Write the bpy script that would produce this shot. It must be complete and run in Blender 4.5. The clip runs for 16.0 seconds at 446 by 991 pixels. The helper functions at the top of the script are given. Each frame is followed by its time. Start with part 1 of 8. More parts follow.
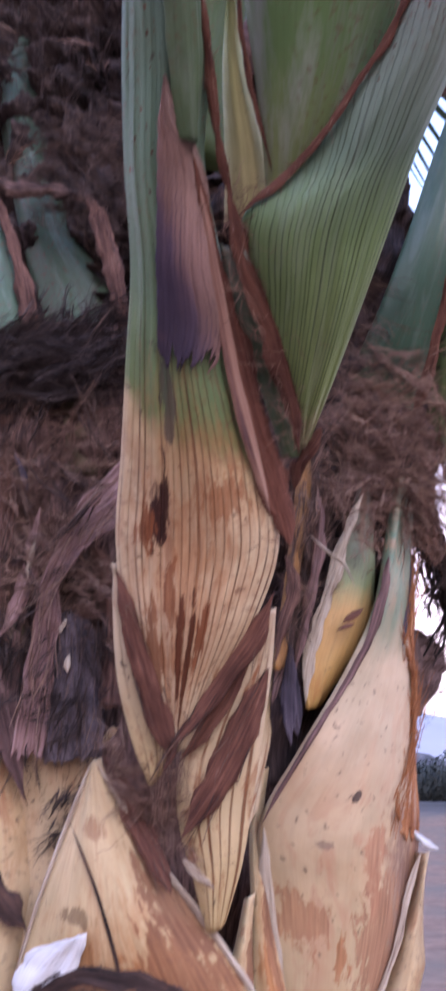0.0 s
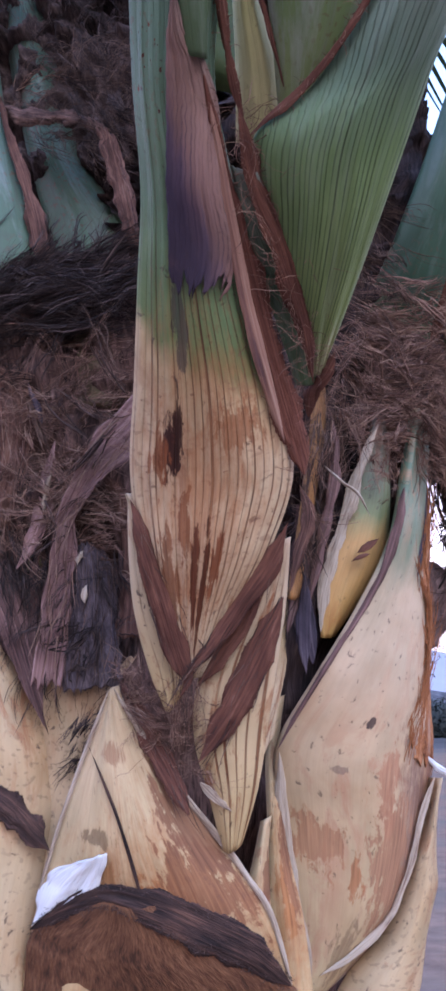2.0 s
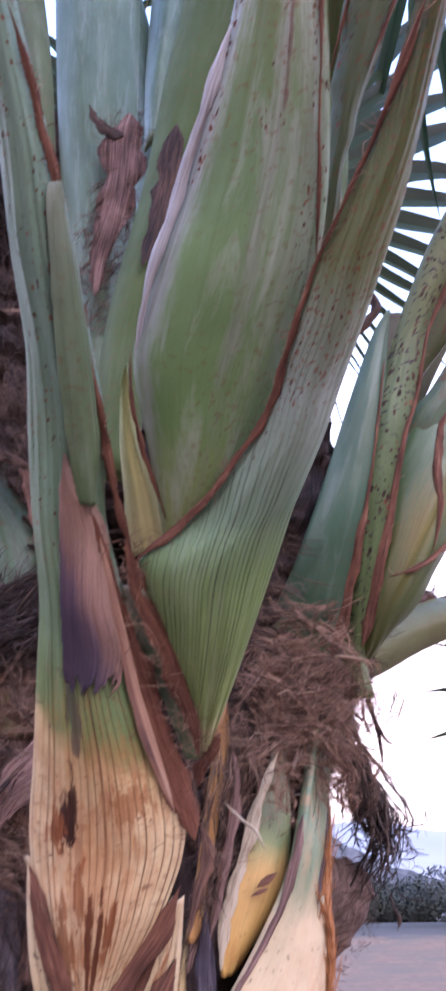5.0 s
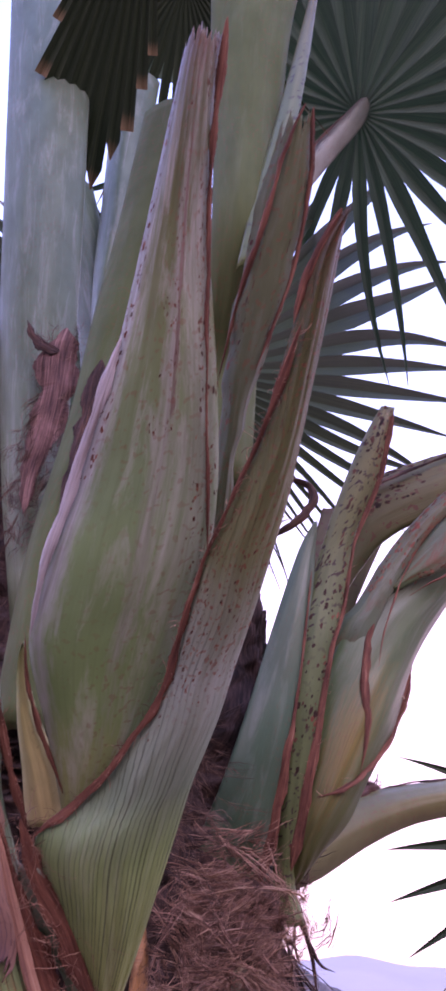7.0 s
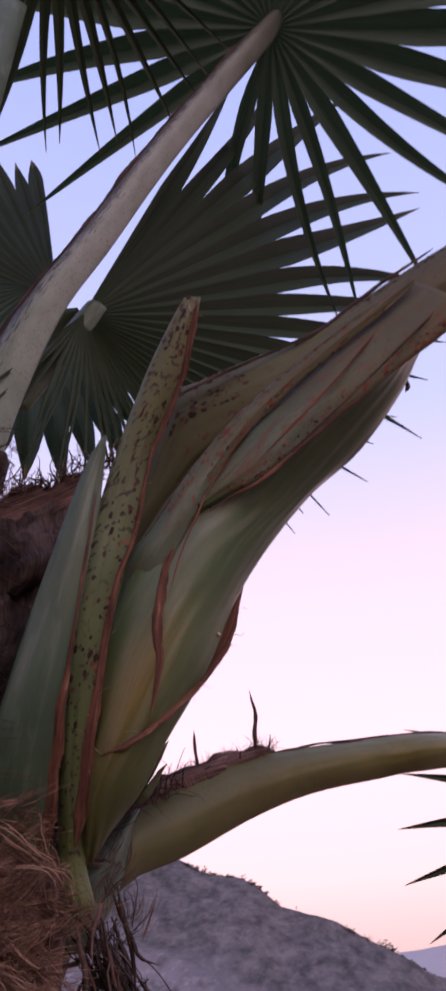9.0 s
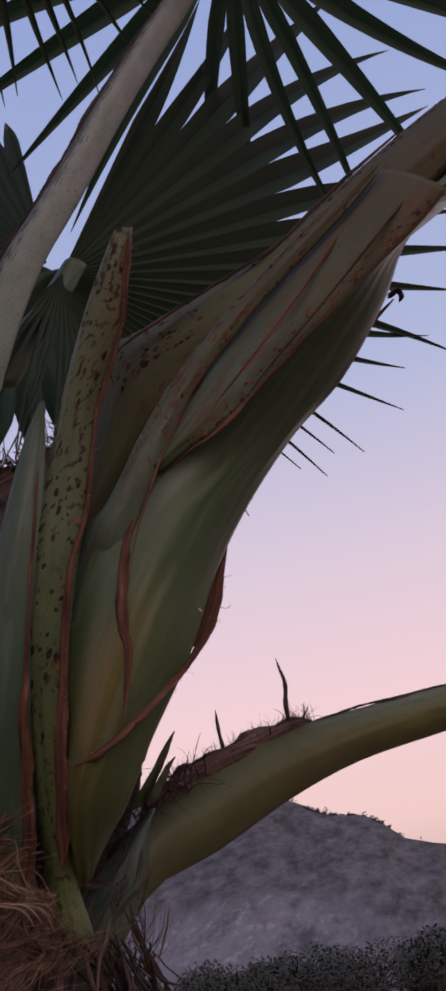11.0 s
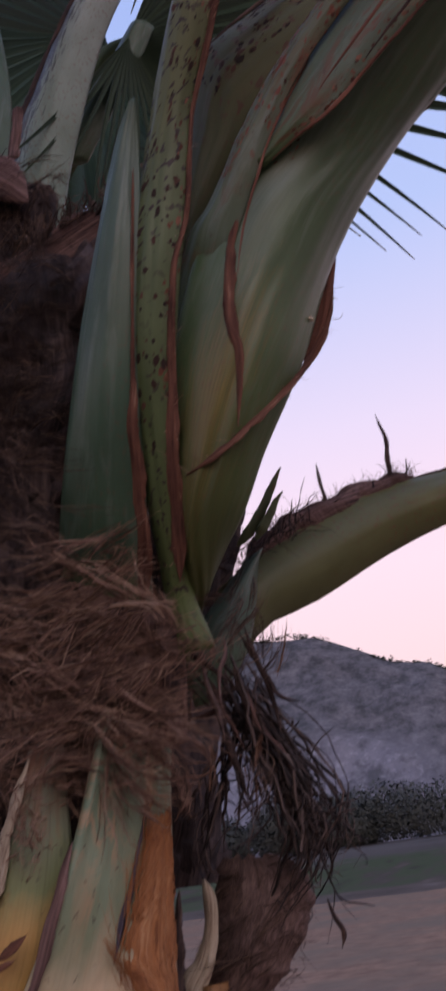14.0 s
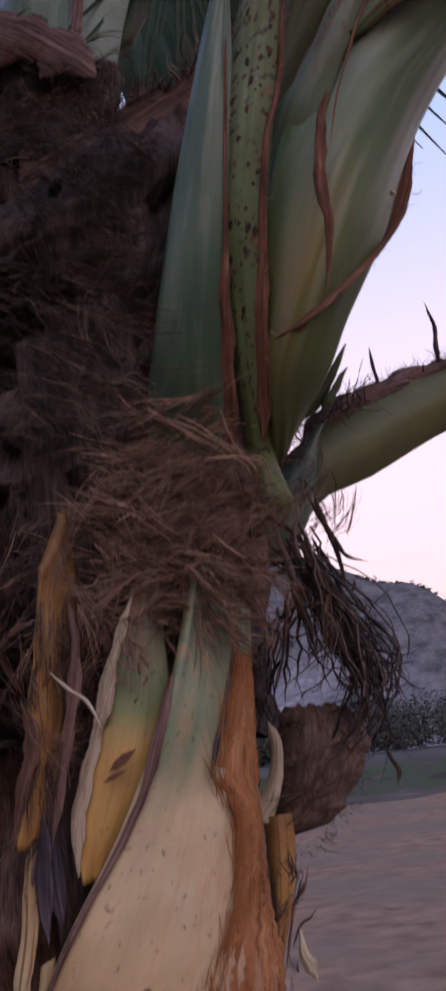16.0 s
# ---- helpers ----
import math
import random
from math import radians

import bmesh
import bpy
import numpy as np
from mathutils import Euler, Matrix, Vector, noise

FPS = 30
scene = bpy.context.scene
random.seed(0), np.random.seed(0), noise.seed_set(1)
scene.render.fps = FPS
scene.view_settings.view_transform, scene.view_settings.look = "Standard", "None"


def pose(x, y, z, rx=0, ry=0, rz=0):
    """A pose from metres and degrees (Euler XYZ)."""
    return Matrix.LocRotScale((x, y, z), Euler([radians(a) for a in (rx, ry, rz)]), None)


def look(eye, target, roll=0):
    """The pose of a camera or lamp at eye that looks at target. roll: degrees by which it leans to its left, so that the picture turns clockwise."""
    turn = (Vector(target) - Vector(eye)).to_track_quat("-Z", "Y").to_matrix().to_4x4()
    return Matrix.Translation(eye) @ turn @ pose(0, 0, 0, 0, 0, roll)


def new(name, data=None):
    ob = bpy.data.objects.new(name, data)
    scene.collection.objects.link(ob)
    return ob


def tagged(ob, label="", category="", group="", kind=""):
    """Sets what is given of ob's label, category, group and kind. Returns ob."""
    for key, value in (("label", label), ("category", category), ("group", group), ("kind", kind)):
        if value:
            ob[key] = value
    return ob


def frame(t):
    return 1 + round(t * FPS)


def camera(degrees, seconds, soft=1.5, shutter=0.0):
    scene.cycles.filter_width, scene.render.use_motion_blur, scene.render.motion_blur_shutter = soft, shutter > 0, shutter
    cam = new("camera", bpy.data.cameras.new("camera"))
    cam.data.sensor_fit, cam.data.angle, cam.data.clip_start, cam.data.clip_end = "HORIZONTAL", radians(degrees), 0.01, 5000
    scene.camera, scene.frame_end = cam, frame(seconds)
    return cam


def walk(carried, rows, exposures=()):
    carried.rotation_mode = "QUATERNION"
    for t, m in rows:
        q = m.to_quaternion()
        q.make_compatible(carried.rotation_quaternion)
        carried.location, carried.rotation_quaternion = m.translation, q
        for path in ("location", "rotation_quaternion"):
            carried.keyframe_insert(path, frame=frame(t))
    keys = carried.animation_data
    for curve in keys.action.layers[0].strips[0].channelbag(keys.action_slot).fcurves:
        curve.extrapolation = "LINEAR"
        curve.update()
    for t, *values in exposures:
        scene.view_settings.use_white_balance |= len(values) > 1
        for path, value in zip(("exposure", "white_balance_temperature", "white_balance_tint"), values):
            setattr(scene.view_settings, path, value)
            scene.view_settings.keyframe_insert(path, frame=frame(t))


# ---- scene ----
cam = camera(26.7, 16.0, soft=3.4, shutter=0.4)
PATH = [
    (0, (0.034, 0.025, 1.505), (-0.018, 1.918, 2.15), 0.4),
    (0.5, (0.015, 0.051, 1.473), (-0.081, 1.979, 1.997), 0.8),
    (1, (0.007, 0.05, 1.49), (-0.091, 1.977, 2.015), 1.0),
    (1.5, (0.03, 0.032, 1.493), (-0.068, 1.961, 2.015), 0.8),
    (2, (0.037, 0.029, 1.495), (-0.053, 1.956, 2.022), 0.3),
    (2.5, (0.039, 0.024, 1.497), (-0.049, 1.951, 2.027), 0.0),
    (3, (0.044, -0.006, 1.516), (-0.029, 1.916, 2.065), -0.2),
    (3.5, (0.041, -0.014, 1.539), (-0.019, 1.898, 2.124), -0.3),
    (4, (0.056, -0.035, 1.564), (0.012, 1.858, 2.209), -0.3),
    (4.5, (0.074, -0.072, 1.6), (0.049, 1.782, 2.35), -0.4),
    (5, (0.097, -0.097, 1.64), (0.099, 1.711, 2.495), -0.6),
    (5.2, (0.115, -0.102, 1.657), (0.125, 1.691, 2.541), -0.5),
    (7.3, (0.178, -0.17, 1.746), (0.25, 1.513, 2.824), -1.6),
    (7.5, (0.212, -0.173, 1.746), (0.298, 1.509, 2.825), -1.7),
    (8, (0.314, -0.128, 1.739), (0.409, 1.547, 2.828), -3.3),
    (8.5, (0.411, -0.027, 1.725), (0.434, 1.651, 2.813), -4.6),
    (9, (0.492, 0.064, 1.751), (0.403, 1.751, 2.822), -3.3),
    (9.5, (0.528, 0.124, 1.744), (0.355, 1.843, 2.751), -4.7),
    (12, (0.611, 0.262, 1.86), (0.328, 1.98, 2.842), -9.6),
    (12.5, (0.613, 0.299, 1.82), (0.245, 2.047, 2.72), -8.7),
    (13, (0.591, 0.291, 1.806), (0.188, 2.043, 2.684), -8.4),
    (13.5, (0.563, 0.288, 1.766), (0.141, 2.057, 2.597), -8.3),
    (14, (0.509, 0.287, 1.724), (0.058, 2.086, 2.472), -7.7),
    (14.5, (0.473, 0.269, 1.671), (0.01, 2.097, 2.338), -7.4),
    (15, (0.451, 0.247, 1.631), (-0.002, 2.089, 2.263), -7.3),
    (15.5, (0.423, 0.239, 1.62), (-0.035, 2.107, 2.17), -7.1),
    (16, (0.427, 0.233, 1.669), (-0.034, 2.09, 2.253), -6.6),
]
EXPOSURES = [(0, 1.76, 5650, 20), (1, 1.66, 5450, 15), (2, 1.64, 5200, 13), (4, 1.84, 5300, 13), (5, 2.12, 5850, 17), (7.5, 1.43, 6300, 52), (8.5, 0.78, 6900, 50), (9.5, 0.38, 7450, 25), (12, -0.14, 7350, 22), (13.5, 0.06, 6950, 23), (14.5, 0.42, 6600, 21), (16, 0.45, 6600, 21)]
walk(cam, [(t, look(eye, target, roll)) for t, eye, target, roll in PATH], EXPOSURES)

# ---------- sky and sun ----------
SUN_EL, SUN_AZ = 4.0, 155.0   # degrees; azimuth clockwise from +y: behind the viewer, after the sun has nearly set
world = bpy.data.worlds.new("dusk_sky")
scene.world = world
world.use_nodes = True
wn, wl = world.node_tree.nodes, world.node_tree.links
wn.clear()
sky = wn.new("ShaderNodeTexSky")
sky.sky_type, sky.sun_disc = "NISHITA", False
sky.sun_elevation, sky.sun_rotation = radians(SUN_EL), radians(SUN_AZ)
sky.altitude, sky.air_density, sky.dust_density, sky.ozone_density = 200, 1.0, 2.0, 2.0
geo = wn.new("ShaderNodeTexCoord")
sep = wn.new("ShaderNodeSeparateXYZ")
ramp = wn.new("ShaderNodeValToRGB")
els = ramp.color_ramp.elements
els[0].position, els[0].color = 0.0, (0.50, 0.45, 0.56, 1)
els[1].position, els[1].color = 1.0, (0.26, 0.45, 0.96, 1)
for p, c in ((0.05, (0.58, 0.46, 0.54)), (0.10, (0.80, 0.60, 0.60)), (0.17, (1.10, 0.83, 0.85)), (0.28, (1.12, 0.89, 0.98)), (0.42, (0.90, 0.84, 1.05)), (0.60, (0.52, 0.68, 1.06))):
    e = els.new(p)
    e.color = (*c, 1)
bg = wn.new("ShaderNodeBackground")
mixs = wn.new("ShaderNodeMix")
mixs.data_type = "RGBA"
mixs.blend_type = "MIX"
mixs.inputs[0].default_value = 0.8
scale = wn.new("ShaderNodeVectorMath")
scale.operation = "SCALE"
scale.inputs[3].default_value = 9.0
out = wn.new("ShaderNodeOutputWorld")
wl.new(geo.outputs["Generated"], sep.inputs[0])
wl.new(sep.outputs["Z"], ramp.inputs[0])
wl.new(ramp.outputs[0], scale.inputs[0])
wl.new(sky.outputs[0], mixs.inputs[6])
wl.new(scale.outputs[0], mixs.inputs[7])
wl.new(mixs.outputs[2], bg.inputs[0])
bg.inputs[1].default_value = 0.1
wl.new(bg.outputs[0], out.inputs[0])
sun = new("sun", bpy.data.lights.new("sun", "SUN"))
sun.data.energy, sun.data.angle, sun.data.color = 0.5, radians(35), (1.0, 0.95, 0.92)
_az, _el = radians(SUN_AZ), radians(30)
sun.matrix_world = look((0, 0, 0), (-math.sin(_az) * math.cos(_el), -math.cos(_az) * math.cos(_el), -math.sin(_el)))

# ---------- materials ----------


def rgba(c):
    return (c[0], c[1], c[2], 1)


class Nodes:
    """A small builder for node materials."""

    def __init__(self, name):
        self.m = bpy.data.materials.new(name)
        self.m.use_nodes = True
        self.t = self.m.node_tree
        self.b = self.t.nodes["Principled BSDF"]

    def n(self, kind):
        return self.t.nodes.new(kind)

    def link(self, a, b):
        self.t.links.new(a, b)

    def uv(self, layer):
        u = self.n("ShaderNodeUVMap")
        u.uv_map = layer
        return u.outputs[0]

    def obj(self):
        return self.n("ShaderNodeTexCoord").outputs["Object"]

    def mapped(self, vec, sx, sy, sz=1.0):
        mp = self.n("ShaderNodeMapping")
        mp.inputs["Scale"].default_value = (sx, sy, sz)
        self.link(vec, mp.inputs[0])
        return mp.outputs[0]

    def noise(self, vec, scale, detail=4.0, rough=0.55, dist=0.0):
        x = self.n("ShaderNodeTexNoise")
        x.inputs["Scale"].default_value = scale
        x.inputs["Detail"].default_value = detail
        x.inputs["Roughness"].default_value = rough
        x.inputs["Distortion"].default_value = dist
        self.link(vec, x.inputs["Vector"])
        return x.outputs[0]

    def ramp(self, fac, stops):
        r = self.n("ShaderNodeValToRGB")
        e = r.color_ramp.elements
        e[0].position, e[0].color = stops[0][0], rgba(stops[0][1])
        e[1].position, e[1].color = stops[-1][0], rgba(stops[-1][1])
        for p, c in stops[1:-1]:
            e.new(p).color = rgba(c)
        self.link(fac, r.inputs[0])
        return r.outputs[0]

    def step(self, fac, a, b):
        r = self.n("ShaderNodeMapRange")
        r.inputs[1].default_value, r.inputs[2].default_value = a, b
        self.link(fac, r.inputs[0])
        return r.outputs[0]

    def math(self, op, a, b):
        x = self.n("ShaderNodeMath")
        x.operation = op
        for s, v in zip(x.inputs, (a, b)):
            if isinstance(v, (int, float)):
                s.default_value = v
            else:
                self.link(v, s)
        return x.outputs[0]

    def mix(self, fac, a, b, blend="MIX"):
        x = self.n("ShaderNodeMix")
        x.data_type, x.blend_type = "RGBA", blend
        for s, v in ((x.inputs[0], fac), (x.inputs[6], a), (x.inputs[7], b)):
            if isinstance(v, (int, float)):
                s.default_value = v
            elif isinstance(v, tuple):
                s.default_value = rgba(v)
            else:
                self.link(v, s)
        return x.outputs[2]

    def finish(self, color, rough, bump=None, strength=0.3, distance=0.002, spec=0.4):
        self.link(color, self.b.inputs["Base Color"])
        if isinstance(rough, (int, float)):
            self.b.inputs["Roughness"].default_value = rough
        else:
            self.link(rough, self.b.inputs["Roughness"])
        self.b.inputs["Specular IOR Level"].default_value = spec
        if bump is not None:
            bp = self.n("ShaderNodeBump")
            bp.inputs["Strength"].default_value = strength
            bp.inputs["Distance"].default_value = distance
            self.link(bump, bp.inputs["Height"])
            self.link(bp.outputs[0], self.b.inputs["Normal"])
        return self.m


def leaf_mat(name, stops, stripe=(0.05, 0.03, 0.02), stripe_amt=0.5, lines=170.0, spots=0.0, spot_col=(0.14, 0.05, 0.03),
             scurf=0.0, stain=0.0, stain_col=(0.16, 0.055, 0.02), rough=0.45, wobble=0.05, blots=(), slant=0.0, spot_size=(240, 170), stripe_to=9.0, scurf_to=9.0, relief=0.8, grain_amt=0.22, spec=0.26, spot_from=-9.0, stain_to=9.0, blot_grain=(260, 30)):
    """Leaf-stalk skin: colours along the stalk, fine lengthwise ribs, spots, whitish bloom and brown stains."""
    k = Nodes(name)
    uvn, uvm = k.uv("span"), k.uv("metres")
    sp = k.n("ShaderNodeSeparateXYZ")
    k.link(uvn, sp.inputs[0])
    broad = k.noise(k.mapped(uvm, 30, 14), 1.0, 5)
    streak = k.noise(k.mapped(uvm, lines * 0.35, 5), 1.0, 3)
    v = k.math("ADD", sp.outputs[1], k.math("MULTIPLY", k.math("SUBTRACT", broad, 0.5), wobble))
    v = k.math("ADD", v, k.math("MULTIPLY", k.math("SUBTRACT", streak, 0.5), wobble * 1.2))
    if slant:
        v = k.math("ADD", v, k.math("MULTIPLY", k.math("SUBTRACT", sp.outputs[0], 0.5), slant))
    col = k.ramp(v, stops)
    col = k.mix(k.step(broad, 0.35, 0.75), col, k.mix(1.0, col, (0.72, 0.74, 0.70), "MULTIPLY"))
    um = k.n("ShaderNodeSeparateXYZ")
    k.link(uvm, um.inputs[0])
    drift = k.noise(k.mapped(uvm, lines * 0.3, 0.7), 1.0, 2)
    at = k.math("ADD", k.math("MULTIPLY", um.outputs[0], lines), k.math("MULTIPLY", drift, 2.0))
    each = k.n("ShaderNodeTexWhiteNoise")
    each.noise_dimensions = "1D"
    k.link(k.math("FLOOR", at, 0.0), each.inputs["W"])
    off = k.math("ABSOLUTE", k.math("SUBTRACT", k.math("FRACT", at, 0.0), 0.5), 0.0)
    wide = k.math("ADD", k.math("MULTIPLY", each.outputs[0], 0.12), 0.05)
    rib = k.math("MINIMUM", k.math("MAXIMUM", k.math("MULTIPLY", k.math("SUBTRACT", wide, off), 14.0), 0.0), 1.0)
    broken = k.step(k.noise(k.mapped(uvm, lines, 11), 1.0, 3, 0.6), 0.28, 0.46)
    rib = k.math("MULTIPLY", rib, k.math("MULTIPLY", broken, k.math("ADD", k.math("MULTIPLY", each.outputs[0], 0.55), 0.45)))
    patch = k.math("MULTIPLY", k.step(k.noise(k.mapped(uvm, 22, 7), 1.0, 3), 0.30, 0.52), k.step(v, stripe_to + 0.12, stripe_to - 0.08))
    col = k.mix(k.math("MULTIPLY", k.math("MULTIPLY", rib, patch), stripe_amt), col, stripe)
    grain = k.noise(k.mapped(uvm, lines * 3.0, 16), 1.0, 3)
    col = k.mix(k.math("MULTIPLY", k.step(grain, 0.4, 0.8), grain_amt), col, k.mix(1.0, col, (0.55, 0.52, 0.5), "MULTIPLY"))
    rgh = k.math("ADD", k.math("MULTIPLY", broad, 0.25), rough - 0.12)
    if scurf:
        s = k.step(k.noise(k.mapped(uvm, 60, 7), 1.0, 7, 0.7, 0.6), 0.5, 0.74)
        col = k.mix(k.math("MULTIPLY", k.math("MULTIPLY", s, k.step(v, scurf_to + 0.15, scurf_to - 0.1)), scurf), col, (0.55, 0.57, 0.58))
    if stain:
        s = k.step(k.noise(k.mapped(uvm, 46, 11), 1.0, 8, 0.72, 0.9), 0.50, 0.60)
        area = k.math("MULTIPLY", k.step(k.noise(k.mapped(uvm, 11, 6), 1.0, 3), 0.40, 0.58), k.step(v, stain_to + 0.03, stain_to - 0.03))
        col = k.mix(k.math("MULTIPLY", k.math("MULTIPLY", s, area), stain), col, stain_col)
        col = k.mix(k.math("MULTIPLY", k.step(k.noise(k.mapped(uvm, 16, 9), 1.0, 4, 0.6, 0.6), 0.46, 0.66), 0.4 * stain), col, k.mix(1.0, col, (0.80, 0.60, 0.44), "MULTIPLY"))
        s = k.step(k.noise(k.mapped(uvm, 170, 90), 1.0, 4, 0.6, 0.5), 0.63, 0.68)
        col = k.mix(k.math("MULTIPLY", s, 0.8 * stain), col, (0.05, 0.03, 0.025))
    for u0, v0, ru, rv, tone, amt, *soft in blots:
        mp = k.n("ShaderNodeMapping")
        mp.inputs["Location"].default_value = (-u0 / ru, -v0 / rv, 0)
        mp.inputs["Scale"].default_value = (1 / ru, 1 / rv, 0)
        k.link(uvn, mp.inputs[0])
        ln = k.n("ShaderNodeVectorMath")
        ln.operation = "LENGTH"
        k.link(mp.outputs[0], ln.inputs[0])
        edge = k.noise(k.mapped(uvm, *blot_grain), 1.0, 8, 0.7, 0.3)
        r = k.math("ADD", ln.outputs["Value"], k.math("MULTIPLY", k.math("SUBTRACT", edge, 0.5), 4.2))
        col = k.mix(k.math("MULTIPLY", k.step(r, 1.9, 0.2) if soft else k.step(r, 1.12, 0.86), amt), col, k.mix(k.step(grain, 0.35, 0.7), tone, k.mix(1.0, tone, (0.55, 0.5, 0.5), "MULTIPLY")))
    if spots:
        s = k.step(k.noise(k.mapped(uvm, *spot_size), 1.0, 1, 0.5, 0.2), 0.605, 0.64)
        area = k.math("MULTIPLY", k.step(k.noise(k.mapped(uvm, 14, 5), 1.0, 2), 0.36, 0.54), k.step(v, spot_from, spot_from + 0.15))
        col = k.mix(k.math("MULTIPLY", k.math("MULTIPLY", s, area), spots), col, spot_col)
    height = k.math("SUBTRACT", k.math("MULTIPLY", grain, 0.5), k.math("MULTIPLY", rib, 0.9 * stripe_amt))
    return k.finish(col, rgh, height, relief, 0.0016, spec)


def fibre_mat(name, stops, scale=60.0, stretch=8.0, rough=0.85):
    """Dry brown sheath: streaky, matt, with light and dark threads."""
    k = Nodes(name)
    uvm = k.uv("metres")
    fine = k.noise(k.mapped(uvm, scale * 14, scale * 14 / stretch / 4), 1.0, 3, 0.6)
    mid = k.noise(k.mapped(uvm, scale * 4.5, scale * 4.5 / stretch / 2.5), 1.0, 4, 0.6, 0.3)
    a = k.math("ADD", k.math("MULTIPLY", fine, 0.5), k.math("MULTIPLY", mid, 0.5))
    b = k.noise(k.mapped(uvm, scale * 0.6, scale * 0.25), 1.0, 5, 0.6, 0.5)
    f = k.math("ADD", k.math("MULTIPLY", k.math("SUBTRACT", a, 0.5), 1.5), k.math("ADD", k.math("MULTIPLY", k.math("SUBTRACT", b, 0.5), 0.8), 0.53))
    col = k.ramp(f, stops)
    return k.finish(col, rough, a, 0.9, 0.003, 0.2)


def strand_mat(name, c1, c2, c3, rough=0.8):
    """Threads: each one takes its own shade."""
    k = Nodes(name)
    g = k.n("ShaderNodeNewGeometry")
    col = k.ramp(g.outputs["Random Per Island"], [(0.0, c1), (0.55, c2), (1.0, c3)])
    n = k.noise(k.obj(), 90.0, 3)
    col = k.mix(k.step(n, 0.3, 0.75), col, k.mix(1.0, col, (0.5, 0.48, 0.48), "MULTIPLY"))
    return k.finish(col, rough, n, 0.4, 0.002, 0.25)


M_LEAF1 = leaf_mat("stalk_cream_to_green", [(0.0, (0.63, 0.51, 0.33)), (0.24, (0.63, 0.485, 0.295)), (0.30, (0.57, 0.425, 0.225)), (0.325, (0.17, 0.23, 0.085)), (0.45, (0.13, 0.21, 0.12)), (0.7, (0.15, 0.235, 0.18)), (1.0, (0.18, 0.26, 0.20))],
                   stripe=(0.075, 0.035, 0.02), stripe_amt=0.95, lines=290, stain=0.85, stain_col=(0.26, 0.10, 0.04), spots=0.3, rough=0.5, wobble=0.045, slant=0.06, stripe_to=0.42, stain_to=0.33,
                   blots=[(0.45, 0.17, 0.30, 0.13, (0.42, 0.20, 0.085), 0.75, 1), (0.27, 0.232, 0.07, 0.034, (0.05, 0.018, 0.012), 1.0), (0.20, 0.225, 0.06, 0.025, (0.28, 0.10, 0.035), 0.8), (0.44, 0.10, 0.03, 0.05, (0.12, 0.035, 0.014), 0.95), (0.52, 0.075, 0.03, 0.07, (0.10, 0.03, 0.012), 0.95), (0.60, 0.11, 0.04, 0.035, (0.22, 0.07, 0.025), 0.9), (0.36, 0.15, 0.04, 0.04, (0.24, 0.085, 0.03), 0.8), (0.31, 0.25, 0.03, 0.03, (0.05, 0.02, 0.012), 0.9), (0.22, 0.10, 0.06, 0.05, (0.22, 0.08, 0.03), 0.8), (0.68, 0.26, 0.12, 0.025, (0.32, 0.13, 0.05), 0.7), (0.36, 0.35, 0.05, 0.04, (0.05, 0.05, 0.055), 0.7)])
# Stops from 0.78 are darkened against excess skylight; the brown tip is real.
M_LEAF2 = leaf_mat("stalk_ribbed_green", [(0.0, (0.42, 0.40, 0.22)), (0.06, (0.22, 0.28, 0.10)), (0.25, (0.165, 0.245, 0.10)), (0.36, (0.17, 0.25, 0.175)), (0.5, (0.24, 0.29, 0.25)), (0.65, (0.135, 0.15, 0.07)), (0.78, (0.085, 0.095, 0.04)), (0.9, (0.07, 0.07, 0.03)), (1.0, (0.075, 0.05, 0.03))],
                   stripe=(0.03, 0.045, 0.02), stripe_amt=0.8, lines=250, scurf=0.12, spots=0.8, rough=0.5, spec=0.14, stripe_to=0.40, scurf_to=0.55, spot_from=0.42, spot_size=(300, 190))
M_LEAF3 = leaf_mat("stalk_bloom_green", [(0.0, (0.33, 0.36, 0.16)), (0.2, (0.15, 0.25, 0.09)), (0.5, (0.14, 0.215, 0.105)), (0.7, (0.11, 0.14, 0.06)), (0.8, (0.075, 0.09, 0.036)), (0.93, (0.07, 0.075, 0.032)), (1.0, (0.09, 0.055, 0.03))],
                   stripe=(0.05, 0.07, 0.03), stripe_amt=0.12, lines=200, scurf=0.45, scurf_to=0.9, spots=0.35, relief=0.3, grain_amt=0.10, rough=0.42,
                   blots=[(0.05, 0.50, 0.07, 0.30, (0.34, 0.37, 0.38), 0.8, 1), (0.58, 0.60, 0.05, 0.30, (0.32, 0.33, 0.33), 0.6, 1), (0.84, 0.58, 0.12, 0.36, (0.25, 0.27, 0.24), 0.5, 1), (0.62, 0.75, 0.02, 0.20, (0.12, 0.06, 0.05), 0.7)])
# Pale and olive skins are darkened for overhead crown shade that is not modelled.
M_PALE = leaf_mat("stalk_pale_bloom", [(0.0, (0.085, 0.105, 0.052)), (0.5, (0.088, 0.108, 0.062)), (1.0, (0.078, 0.09, 0.042))],
                  stripe=(0.06, 0.08, 0.04), stripe_amt=0.10, lines=240, scurf=0.08, spots=0.4, relief=0.3, grain_amt=0.10, rough=0.58, spec=0.10)
M_OLIVE = leaf_mat("stalk_dull_olive", [(0.0, (0.07, 0.09, 0.035)), (0.5, (0.07, 0.096, 0.035)), (1.0, (0.065, 0.085, 0.03))],
                   stripe=(0.05, 0.06, 0.03), stripe_amt=0.10, lines=240, scurf=0.04, spots=0.3, relief=0.3, grain_amt=0.10, rough=0.6, spec=0.08)
